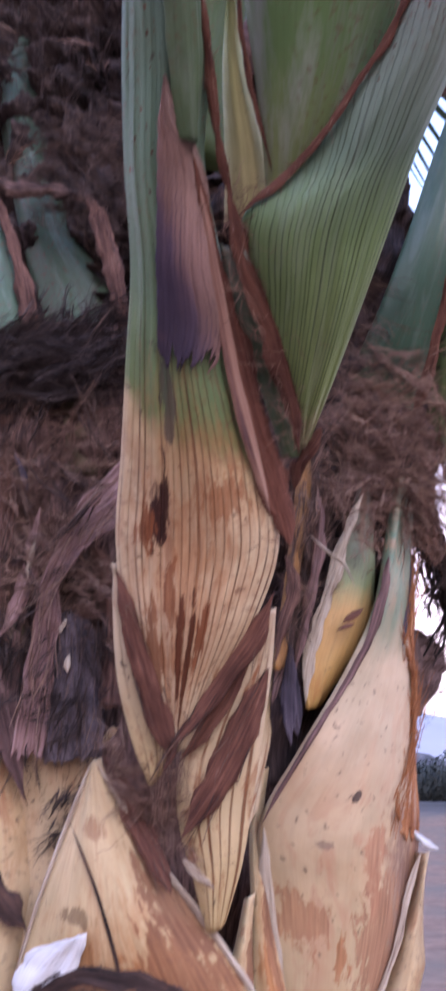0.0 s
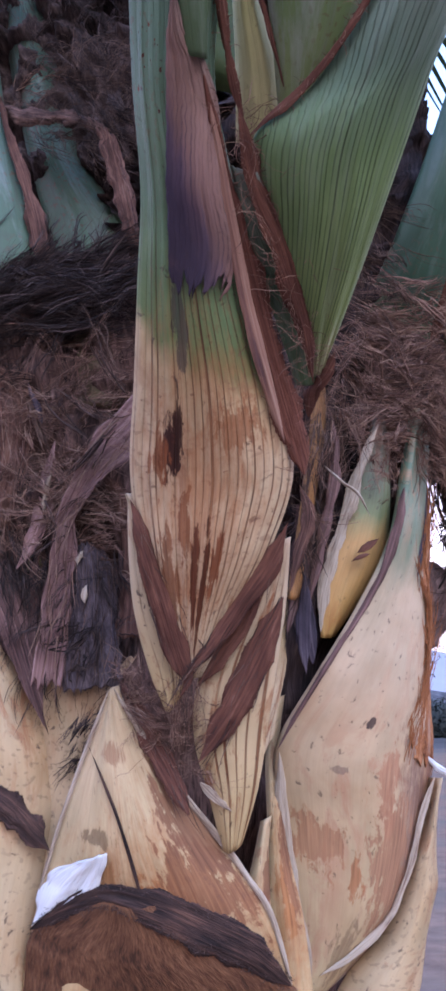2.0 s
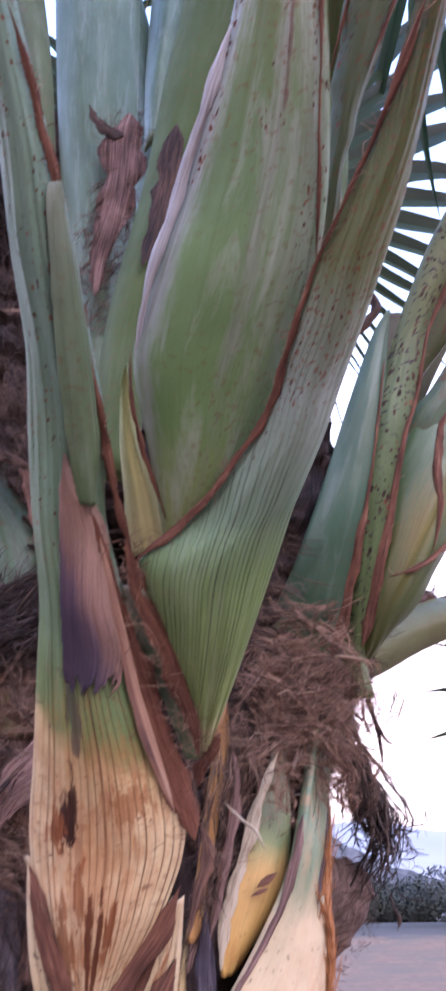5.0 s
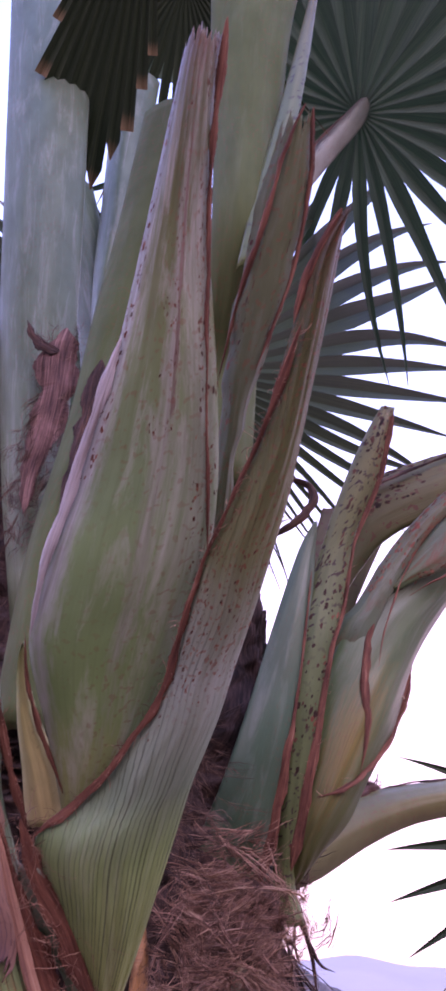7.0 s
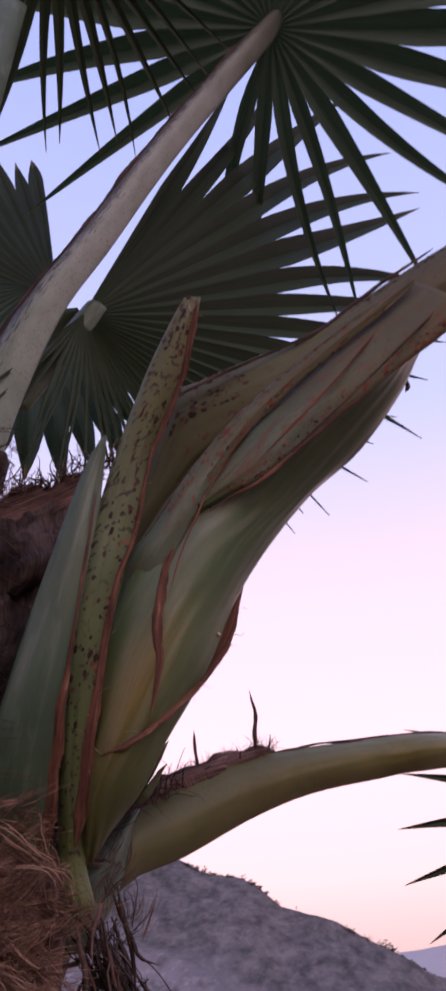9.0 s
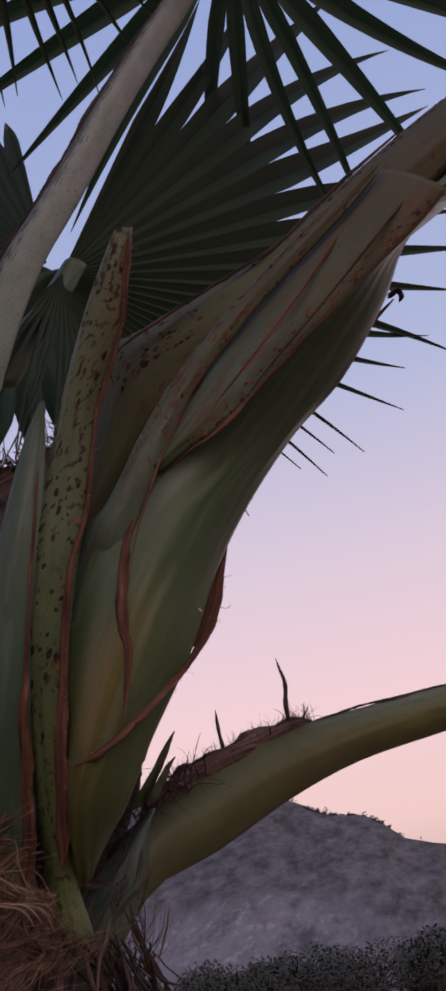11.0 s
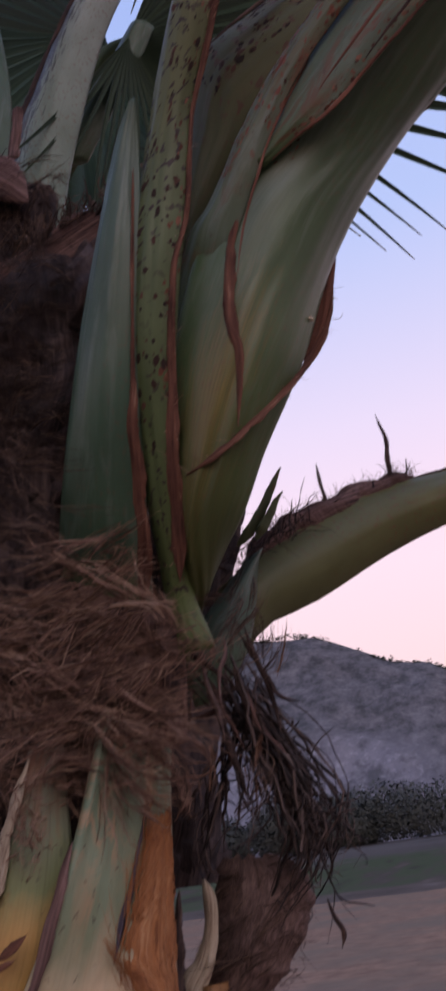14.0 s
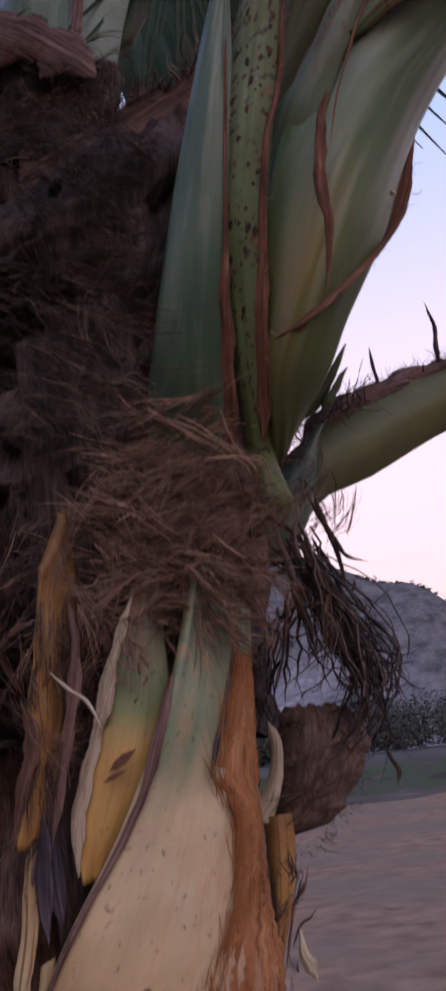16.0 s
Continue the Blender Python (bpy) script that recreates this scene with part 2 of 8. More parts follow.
# The long dark blot paints the shaded left facet of the stalk.
M_ASH = leaf_mat("stalk_ashen_shaded_left", [(0.0, (0.13, 0.20, 0.15)), (0.25, (0.20, 0.25, 0.20)), (0.45, (0.265, 0.30, 0.275)), (0.75, (0.25, 0.275, 0.26)), (0.9, (0.12, 0.14, 0.115)), (1.0, (0.05, 0.07, 0.06))],
                 stripe=(0.08, 0.06, 0.05), stripe_amt=0.10, lines=200, spots=0.4, relief=0.3, grain_amt=0.10, rough=0.5, blots=[(0.12, 0.7, 0.34, 0.6, (0.06, 0.06, 0.06), 0.95)])
# Blue-green darkened likewise: shade of the unbuilt crown sits in the colour.
M_BLUE = leaf_mat("stalk_blue_green", [(0.0, (0.104, 0.143, 0.078)), (0.4, (0.072, 0.117, 0.081)), (1.0, (0.081, 0.127, 0.088))],
                  stripe=(0.05, 0.08, 0.05), stripe_amt=0.10, lines=240, scurf=0.2, spots=0.3, relief=0.3, grain_amt=0.10, rough=0.4)
M_BLUE_D = leaf_mat("stalk_blue_green_dull", [(0.0, (0.10, 0.155, 0.085)), (0.4, (0.075, 0.125, 0.09)), (1.0, (0.085, 0.135, 0.10))],
                    stripe=(0.04, 0.06, 0.04), stripe_amt=0.15, lines=240, scurf=0.25, stain=0.4, stain_col=(0.08, 0.05, 0.05), spots=0.5, relief=0.4, grain_amt=0.15, rough=0.45)
M_R1 = leaf_mat("sheath_dark_green", [(0.0, (0.30, 0.16, 0.06)), (0.13, (0.26, 0.16, 0.06)), (0.20, (0.11, 0.13, 0.055)), (0.3, (0.048, 0.094, 0.056)), (0.6, (0.048, 0.094, 0.062)), (1.0, (0.062, 0.105, 0.068))],
                stripe=(0.03, 0.035, 0.015), stripe_amt=0.28, lines=260, scurf=0.12, spots=0.2, spec=0.42, relief=0.3, grain_amt=0.10, rough=0.36, wobble=0.07)
M_RGREEN = leaf_mat("stalk_smooth_green", [(0.0, (0.115, 0.14, 0.045)), (0.12, (0.066, 0.108, 0.038)), (0.5, (0.062, 0.105, 0.052)), (1.0, (0.08, 0.10, 0.048))],
                    stripe=(0.03, 0.05, 0.02), stripe_amt=0.05, lines=230, scurf=0.10, spots=0.25, spec=0.36, relief=0.3, grain_amt=0.10, rough=0.36, blots=[(0.36, 0.25, 0.16, 0.07, (0.20, 0.14, 0.035), 0.8, 1), (0.45, 0.12, 0.5, 0.12, (0.12, 0.11, 0.035), 0.5, 1), (0.20, 0.46, 0.10, 0.14, (0.16, 0.19, 0.16), 0.25, 1)])
M_SPECK = leaf_mat("stalk_speckled", [(0.0, (0.086, 0.114, 0.040)), (0.5, (0.091, 0.125, 0.058)), (1.0, (0.109, 0.105, 0.046))],
                   stripe_amt=0.08, spots=1.0, spot_col=(0.03, 0.02, 0.018), relief=0.3, grain_amt=0.10, rough=0.42, spot_size=(150, 120))
M_FLECK = leaf_mat("sheath_rust_flecked", [(0.0, (0.066, 0.108, 0.045)), (0.25, (0.085, 0.12, 0.08)), (0.6, (0.09, 0.10, 0.06)), (1.0, (0.085, 0.08, 0.045))],
                   stripe_amt=0.08, scurf=0.15, scurf_to=0.5, spot_from=0.25, stain=0.7, stain_col=(0.12, 0.045, 0.025), spots=1.0, spot_col=(0.13, 0.035, 0.018), spot_size=(150, 70), relief=0.3, grain_amt=0.10, rough=0.5)
M_DROOP = leaf_mat("stalk_olive", [(0.0, (0.115, 0.122, 0.055)), (0.3, (0.143, 0.132, 0.040)), (1.0, (0.143, 0.132, 0.038))],
                   stripe_amt=0.08, spots=0.5, relief=0.3, grain_amt=0.10, rough=0.45)
M_BEHIND = leaf_mat("stalk_olive_rusty", [(0.0, (0.05, 0.065, 0.03)), (0.35, (0.07, 0.075, 0.03)), (0.6, (0.10, 0.095, 0.038)), (1.0, (0.07, 0.06, 0.032))],
                    stripe=(0.06, 0.035, 0.02), stripe_amt=0.25, lines=200, stain=0.3, stain_col=(0.10, 0.05, 0.028), spots=0.9, spot_col=(0.07, 0.03, 0.018), spot_size=(140, 80), relief=0.4, grain_amt=0.15, rough=0.5)
M_SHEATH = leaf_mat("dry_sheath_streaked", [(0.0, (0.05, 0.036, 0.06)), (0.16, (0.09, 0.06, 0.085)), (0.34, (0.22, 0.13, 0.115)), (0.6, (0.34, 0.21, 0.175)), (1.0, (0.37, 0.25, 0.21))],
                    stripe=(0.045, 0.03, 0.05), stripe_amt=0.55, lines=400, stain=0.3, stain_col=(0.16, 0.08, 0.07), rough=0.7, wobble=0.2, slant=0.75)
M_TONGUE = leaf_mat("tongue_green", [(0.0, (0.10, 0.15, 0.07)), (0.5, (0.12, 0.17, 0.10)), (1.0, (0.17, 0.20, 0.15))], stripe=(0.04, 0.05, 0.025), stripe_amt=0.3, lines=260, scurf=0.2, spots=0.3, rough=0.45)
M_INNER = leaf_mat("inner_yellow_green", [(0.0, (0.62, 0.54, 0.29)), (0.5, (0.52, 0.51, 0.23)), (1.0, (0.30, 0.36, 0.14))], stripe_amt=0.15, lines=200, stain=0.3, rough=0.5)
M_AMBER = leaf_mat("base_amber", [(0.0, (0.36, 0.18, 0.06)), (0.6, (0.42, 0.22, 0.075)), (1.0, (0.26, 0.13, 0.055))], stripe_amt=0.4, stain=0.95, stain_col=(0.06, 0.03, 0.02), rough=0.55)
M_CREAM = leaf_mat("base_cream", [(0.0, (0.54, 0.42, 0.24)), (0.25, (0.53, 0.39, 0.22)), (0.5, (0.54, 0.405, 0.26)), (0.64, (0.52, 0.41, 0.27)), (0.74, (0.215, 0.265, 0.17)), (1.0, (0.14, 0.20, 0.14))],
                   stripe_amt=0.03, lines=150, stain=0.75, stain_col=(0.42, 0.24, 0.14), rough=0.5, wobble=0.1, grain_amt=0.10, blot_grain=(130, 40),
                   blots=[(0.90, 0.38, 0.15, 0.30, (0.44, 0.21, 0.085), 0.85, 1), (0.90, 0.18, 0.26, 0.24, (0.24, 0.10, 0.05), 0.9, 1), (0.66, 0.22, 0.10, 0.16, (0.25, 0.16, 0.125), 0.85, 1), (0.54, 0.23, 0.13, 0.10, (0.40, 0.22, 0.12), 0.85), (0.47, 0.34, 0.06, 0.07, (0.42, 0.22, 0.12), 0.8), (0.12, 0.24, 0.12, 0.04, (0.42, 0.22, 0.11), 0.8), (0.32, 0.20, 0.04, 0.03, (0.38, 0.17, 0.07), 0.85), (0.35, 0.08, 0.10, 0.05, (0.20, 0.14, 0.08), 0.5), (0.30, 0.44, 0.018, 0.008, (0.06, 0.04, 0.035), 0.9), (0.22, 0.36, 0.03, 0.005, (0.20, 0.14, 0.11), 0.6)])
M_WEDGE = leaf_mat("base_wedge", [(0.0, (0.56, 0.41, 0.20)), (0.6, (0.575, 0.435, 0.24)), (1.0, (0.56, 0.425, 0.25))], blot_grain=(110, 45),
                   stripe_amt=0.05, lines=150, stain=0.6, stain_col=(0.38, 0.21, 0.10), rough=0.55,
                   blots=[(0.66, 0.40, 0.34, 0.20, (0.42, 0.20, 0.075), 0.85, 1), (0.60, 0.45, 0.14, 0.09, (0.38, 0.17, 0.06), 0.9), (0.80, 0.50, 0.18, 0.13, (0.28, 0.13, 0.06), 0.9), (0.92, 0.66, 0.16, 0.14, (0.25, 0.125, 0.065), 0.9), (0.62, 0.38, 0.16, 0.06, (0.42, 0.19, 0.065), 0.75), (0.35, 0.50, 0.08, 0.06, (0.42, 0.21, 0.08), 0.7), (0.42, 0.84, 0.16, 0.025, (0.40, 0.24, 0.13), 0.8), (0.30, 0.64, 0.10, 0.02, (0.10, 0.07, 0.04), 0.55)])
M_MOSS = leaf_mat("base_mossy", [(0.0, (0.16, 0.12, 0.065)), (0.5, (0.20, 0.17, 0.085)), (1.0, (0.12, 0.09, 0.055))], stripe_amt=0.2, stain=0.9, stain_col=(0.07, 0.04, 0.03), spots=0.6, rough=0.7, wobble=0.3)
M_SIDE = leaf_mat("base_flecked", [(0.0, (0.57, 0.45, 0.28)), (0.6, (0.55, 0.40, 0.22)), (1.0, (0.52, 0.38, 0.225))],
                  stripe_amt=0.0, lines=110, stain=0.9, stain_col=(0.34, 0.17, 0.08), spots=0.3, spot_col=(0.08, 0.05, 0.035), spot_size=(190, 160), rough=0.55)
M_STRIPED = leaf_mat("base_striped", [(0.0, (0.56, 0.42, 0.20)), (0.6, (0.58, 0.45, 0.28)), (1.0, (0.55, 0.42, 0.27))],
                     stripe=(0.16, 0.06, 0.025), stripe_amt=0.95, lines=130, stain=0.95, stain_col=(0.26, 0.10, 0.04), rough=0.55)
M_SPIKE = leaf_mat("base_spike", [(0.0, (0.55, 0.33, 0.10)), (0.42, (0.51, 0.31, 0.115)), (0.55, (0.22, 0.25, 0.12)), (0.72, (0.19, 0.21, 0.135)), (1.0, (0.18, 0.15, 0.12))],
                   stripe_amt=0.15, stain=0.45, stain_col=(0.28, 0.07, 0.03), rough=0.5, wobble=0.14)
M_ORANGE = fibre_mat("torn_orange", [(0.26, (0.07, 0.025, 0.013)), (0.42, (0.24, 0.09, 0.034)), (0.60, (0.37, 0.155, 0.06)), (0.84, (0.50, 0.28, 0.14))], 70, 18)
M_BROWN = fibre_mat("dry_margin_brown", [(0.3, (0.035, 0.017, 0.012)), (0.5, (0.10, 0.05, 0.036)), (0.65, (0.165, 0.085, 0.06)), (0.85, (0.30, 0.185, 0.13))], 60)
M_RED = fibre_mat("dry_margin_red", [(0.2, (0.026, 0.011, 0.009)), (0.45, (0.092, 0.039, 0.027)), (0.7, (0.175, 0.078, 0.052)), (0.95, (0.37, 0.235, 0.17))], 60)
M_BROWN2 = fibre_mat("dry_margin_smooth", [(0.25, (0.05, 0.02, 0.014)), (0.5, (0.13, 0.053, 0.036)), (0.75, (0.21, 0.092, 0.062)), (0.95, (0.34, 0.19, 0.14))], 45, 24)
M_PINK = fibre_mat("dry_sheath_pink", [(0.3, (0.05, 0.03, 0.045)), (0.46, (0.20, 0.11, 0.09)), (0.6, (0.32, 0.18, 0.13)), (0.85, (0.40, 0.27, 0.20))], 26, 16)
M_PURPLE = fibre_mat("dry_sheath_purple", [(0.3, (0.016, 0.013, 0.017)), (0.5, (0.052, 0.04, 0.052)), (0.66, (0.12, 0.094, 0.106)), (0.85, (0.22, 0.18, 0.18))], 34, 16)
M_HUSK = fibre_mat("husk_brown", [(0.3, (0.034, 0.019, 0.017)), (0.5, (0.11, 0.062, 0.054)), (0.66, (0.19, 0.113, 0.098)), (0.85, (0.32, 0.21, 0.18))], 40, 10)
M_FOLD = fibre_mat("sheath_leathery", [(0.25, (0.07, 0.038, 0.036)), (0.48, (0.24, 0.14, 0.125)), (0.66, (0.36, 0.225, 0.20)), (0.9, (0.48, 0.34, 0.31))], 30, 22)
M_SLATE = fibre_mat("sheath_slate", [(0.25, (0.024, 0.019, 0.02)), (0.5, (0.085, 0.065, 0.07)), (0.7, (0.16, 0.125, 0.13)), (0.92, (0.30, 0.25, 0.25))], 60, 2)
M_WOVEN = fibre_mat("husk_woven", [(0.28, (0.04, 0.025, 0.022)), (0.5, (0.12, 0.078, 0.07)), (0.7, (0.19, 0.125, 0.11)), (0.92, (0.29, 0.205, 0.18))], 60, 1.6)
M_DARK = fibre_mat("trunk_fibre_dark", [(0.32, (0.018, 0.011, 0.009)), (0.5, (0.09, 0.052, 0.042)), (0.7, (0.19, 0.115, 0.092)), (0.9, (0.33, 0.22, 0.17))], 30, 2)
M_MATTED = fibre_mat("crown_fibre_matted", [(0.32, (0.012, 0.009, 0.009)), (0.5, (0.05, 0.034, 0.031)), (0.7, (0.11, 0.076, 0.068)), (0.9, (0.20, 0.145, 0.125))], 26, 0.5)
M_BURNT = fibre_mat("scar_dark", [(0.3, (0.012, 0.009, 0.009)), (0.55, (0.05, 0.03, 0.025)), (0.8, (0.13, 0.07, 0.05))], 60, 6)
M_LOWER = fibre_mat("base_rusty", [(0.25, (0.045, 0.022, 0.013)), (0.5, (0.12, 0.055, 0.028)), (0.75, (0.20, 0.10, 0.05)), (0.95, (0.36, 0.22, 0.12))], 34, 1.2)
M_WHITE = fibre_mat("chalk_white", [(0.3, (0.25, 0.24, 0.22)), (0.45, (0.66, 0.66, 0.66)), (0.9, (0.78, 0.78, 0.78))], 30, 4)
M_BLOOM = fibre_mat("edge_bloom_pale", [(0.3, (0.17, 0.15, 0.15)), (0.5, (0.33, 0.32, 0.33)), (0.9, (0.46, 0.45, 0.47))], 50, 10)
M_RIM = fibre_mat("cut_rim_pale", [(0.3, (0.20, 0.14, 0.10)), (0.5, (0.42, 0.34, 0.25)), (0.9, (0.58, 0.50, 0.40))], 50, 6)
# Blackish fibre, with the crown's self-shadow painted into its tone.
M_SHADE = fibre_mat("fibre_black_with_shade", [(0.32, (0.010, 0.008, 0.008)), (0.5, (0.032, 0.021, 0.02)), (0.66, (0.07, 0.046, 0.04)), (0.9, (0.13, 0.09, 0.07))], 30, 4)
M_SCAB = strand_mat("scurf_rust", (0.05, 0.018, 0.012), (0.13, 0.048, 0.028), (0.24, 0.11, 0.07))
M_SCAB_D = strand_mat("scurf_dark", (0.018, 0.011, 0.009), (0.045, 0.022, 0.016), (0.10, 0.045, 0.03))
M_STRAND = strand_mat("fibre_threads", (0.04, 0.024, 0.02), (0.105, 0.064, 0.05), (0.25, 0.165, 0.12))
M_STRAND_L = strand_mat("fibre_threads_light", (0.10, 0.05, 0.036), (0.25, 0.14, 0.10), (0.46, 0.31, 0.22))
M_STRAND_B = strand_mat("fibre_threads_black", (0.02, 0.014, 0.014), (0.045, 0.03, 0.028), (0.10, 0.07, 0.058))
M_STRAND_D = strand_mat("fibre_threads_dark", (0.022, 0.016, 0.015), (0.055, 0.038, 0.034), (0.15, 0.105, 0.09))


# ---------- building blocks ----------
def mesh_of(name, verts, faces, mat, spans=None, metres=None, smooth=True):
    me = bpy.data.meshes.new(name)
    me.from_pydata([tuple(v) for v in verts], [], [tuple(f) for f in faces])
    me.materials.append(mat)
    if spans is not None:
        idx = np.empty(len(me.loops), dtype=np.int32)
        me.loops.foreach_get("vertex_index", idx)
        for key, vals in (("span", spans), ("metres", metres)):
            layer = me.uv_layers.new(name=key)
            layer.data.foreach_set("uv", np.asarray(vals, dtype=np.float32)[idx].ravel())
    if smooth:
        me.polygons.foreach_set("use_smooth", np.ones(len(me.polygons), dtype=bool))
    me.update()
    return me


def under(name, me, parent, label=""):
    ob = new(name, me)
    if parent is not None:
        ob.parent = parent
        ob.matrix_parent_inverse = parent.matrix_world.inverted()
    if label:
        tagged(ob, label)
    return ob


def spline(pts, n):
    """n points along a smooth curve through pts (rows of an array), by Catmull-Rom."""
    p = np.asarray(pts, dtype=float)
    if len(p) == 2:
        return p[0] + (p[1] - p[0]) * np.linspace(0, 1, n)[:, None]
    q = np.vstack([2 * p[0] - p[1], p, 2 * p[-1] - p[-2]])
    d = np.r_[0, np.cumsum(np.maximum(np.linalg.norm(np.diff(p[:, :3], axis=0), axis=1), 1e-5))]
    s = np.linspace(0, d[-1], n)
    i = np.clip(np.searchsorted(d, s, side="right") - 1, 0, len(p) - 2)
    t = ((s - d[i]) / (d[i + 1] - d[i]))[:, None]
    a, b, c, e = q[i], q[i + 1], q[i + 2], q[i + 3]
    return 0.5 * (2 * b + (c - a) * t + (2 * a - 5 * b + 4 * c - e) * t ** 2 + (3 * b - a - 3 * c + e) * t ** 3)


def wander(n, rough, rng):
    """Smooth noise of n steps, about -1 to 1."""
    k = max(3, int(n * rough))
    return np.interp(np.linspace(0, k - 1, n), np.arange(k), rng.uniform(-1, 1, k))


def unit(v):
    return v / np.maximum(np.linalg.norm(v, axis=-1, keepdims=True), 1e-9)


def loft(name, stations, mat, parent, label="", rows=40, cols=16, thick=0.012, ragged=0.0, pleat=0.0, seed=1, edge_rough=0.35, hollow=0.0, anchor=None, tear=(0.0, 0.0), flecks=()):
    """A stalk or scale: a bowed skin between a left and a right edge, with thickness. Each station: left, right, bow."""
    rng = np.random.default_rng(seed)
    data = np.array([[*l, *r, b] for l, r, b in stations])
    mid = np.c_[(data[:, :3] + data[:, 3:6]) / 2, data]
    cur = spline(mid, rows)
    left, right, bow = cur[:, 3:6], cur[:, 6:9], cur[:, 9]
    left0, width0 = left, np.linalg.norm(right - left, axis=1)
    if ragged:
        chord = unit(right - left)
        left = left + chord * (ragged * wander(rows, edge_rough, rng))[:, None]
        right = right + chord * (ragged * wander(rows, edge_rough, rng))[:, None]
    centre = (left + right) / 2
    tan = unit(np.gradient(centre, axis=0))
    nor = unit(np.cross(right - left, tan))
    width = np.linalg.norm(right - left, axis=1)
    length = np.r_[0, np.cumsum(np.linalg.norm(np.diff(centre, axis=0), axis=1))]
    u = np.linspace(0, 1, cols)
    arch = 1 - (2 * u - 1) ** 2
    ripple = pleat * np.interp(u, np.linspace(0, 1, cols), rng.uniform(-1, 1, cols)) if pleat else np.zeros(cols)
    low = np.array([[noise.noise(Vector((a * 7 + seed * 3.1, b * 9, seed))) for b in u] for a in length])
    front = left[:, None] + (right - left)[:, None] * u[None, :, None] + nor[:, None] * ((bow[:, None] * arch + ripple * np.minimum(1, width * 12)[:, None] + 0.0025 * low)[..., None])
    along = np.broadcast_to(length[:, None], (rows, cols)).copy()
    if max(tear) > 0:
        s = np.linspace(0, 1, rows)
        cut = [t * (0.5 * rng.random(cols) + 0.5 * np.abs(wander(cols, 0.35, rng))) for t in tear]
        for j in range(cols):
            at = cut[0][j] + (1 - cut[0][j] - cut[1][j]) * s
            for c in range(3):
                front[:, j, c] = np.interp(at, s, front[:, j, c])
            along[:, j] = np.interp(at, s, length)
    depth = thick * (0.25 + 0.75 * arch ** 0.5)[None, :] * np.minimum(1, 0.25 + width * 12)[:, None]
    back = front - nor[:, None] * depth[..., None] - nor[:, None] * (hollow * bow[:, None] * arch)[..., None]
    verts = np.concatenate([front.reshape(-1, 3), back.reshape(-1, 3)])
    span = np.stack(np.broadcast_arrays(u[None, :], np.linspace(0, 1, rows)[:, None]), -1).reshape(-1, 2)
    if anchor is None:
        um = (((left - left0) * unit(right - left)).sum(1)[:, None] + u[None, :] * width[:, None]) / width0[:, None] * width0.mean()
    else:
        share = width / width.max()
        share = np.where(np.arange(rows) < width.argmax(), share ** 0.5, share)
        um = (u[None, :] - anchor) * share[:, None] * width.max()
    met = np.stack(np.broadcast_arrays(um + seed * 0.37, along + seed * 0.61), -1).reshape(-1, 2)
    n = rows * cols
    g = np.arange(n).reshape(rows, cols)
    a, b, c, d = g[:-1, :-1].ravel(), g[:-1, 1:].ravel(), g[1:, 1:].ravel(), g[1:, :-1].ravel()
    faces = np.concatenate([np.c_[a, b, c, d], np.c_[d, c, b, a] + n])
    rim = np.r_[g[0, :], g[1:, -1], g[-1, -2::-1], g[-2:0:-1, 0]]
    nxt = np.roll(rim, -1)
    faces = np.concatenate([faces, np.c_[nxt, rim, rim + n, nxt + n]])
    ob = under(name, mesh_of(name, verts, faces, mat, np.r_[span, span], np.r_[met, met]), parent, label)
    for u0, u1, v0, v1, count, size, tone in flecks:
        fu, fv = rng.uniform(u0, u1, count) * (cols - 1), (v0 + (v1 - v0) * rng.random(count)) * (rows - 1)
        iu, iv = fu.astype(int).clip(0, cols - 2), fv.astype(int).clip(0, rows - 2)
        du, dv = (fu - iu)[:, None], (fv - iv)[:, None]
        at = (front[iv, iu] * (1 - du) + front[iv, iu + 1] * du) * (1 - dv) + (front[iv + 1, iu] * (1 - du) + front[iv + 1, iu + 1] * du) * dv
        across, along_v = unit(front[iv, iu + 1] - front[iv, iu]), unit(front[iv + 1, iu] - front[iv, iu])
        up = unit(np.cross(across, along_v))
        r = size * (0.3 + rng.random(count) ** 2)
        turn = np.arange(7) * 2 * math.pi / 7
        spread = rng.uniform(0.6, 1.3, (count, 7)) * r[:, None]
        ring = at[:, None] + across[:, None] * (np.cos(turn) * spread)[..., None] + along_v[:, None] * (np.sin(turn) * spread * 1.5)[..., None] + up[:, None] * 0.0002
        top = at + up * (0.0004 + 0.12 * r)[:, None]
        pts = np.concatenate([ring.reshape(-1, 3), top])
        j = np.arange(count)[:, None] * 7
        c = np.arange(7)[None]
        tri = np.stack([j + c, j + (c + 1) % 7, np.broadcast_to(count * 7 + np.arange(count)[:, None], (count, 7))], -1).reshape(-1, 3)
        tagged(under("rust_fleck", mesh_of("rust_fleck", pts, tri, tone), ob, "raised rusty flecks"), kind="stuff")
    return ob


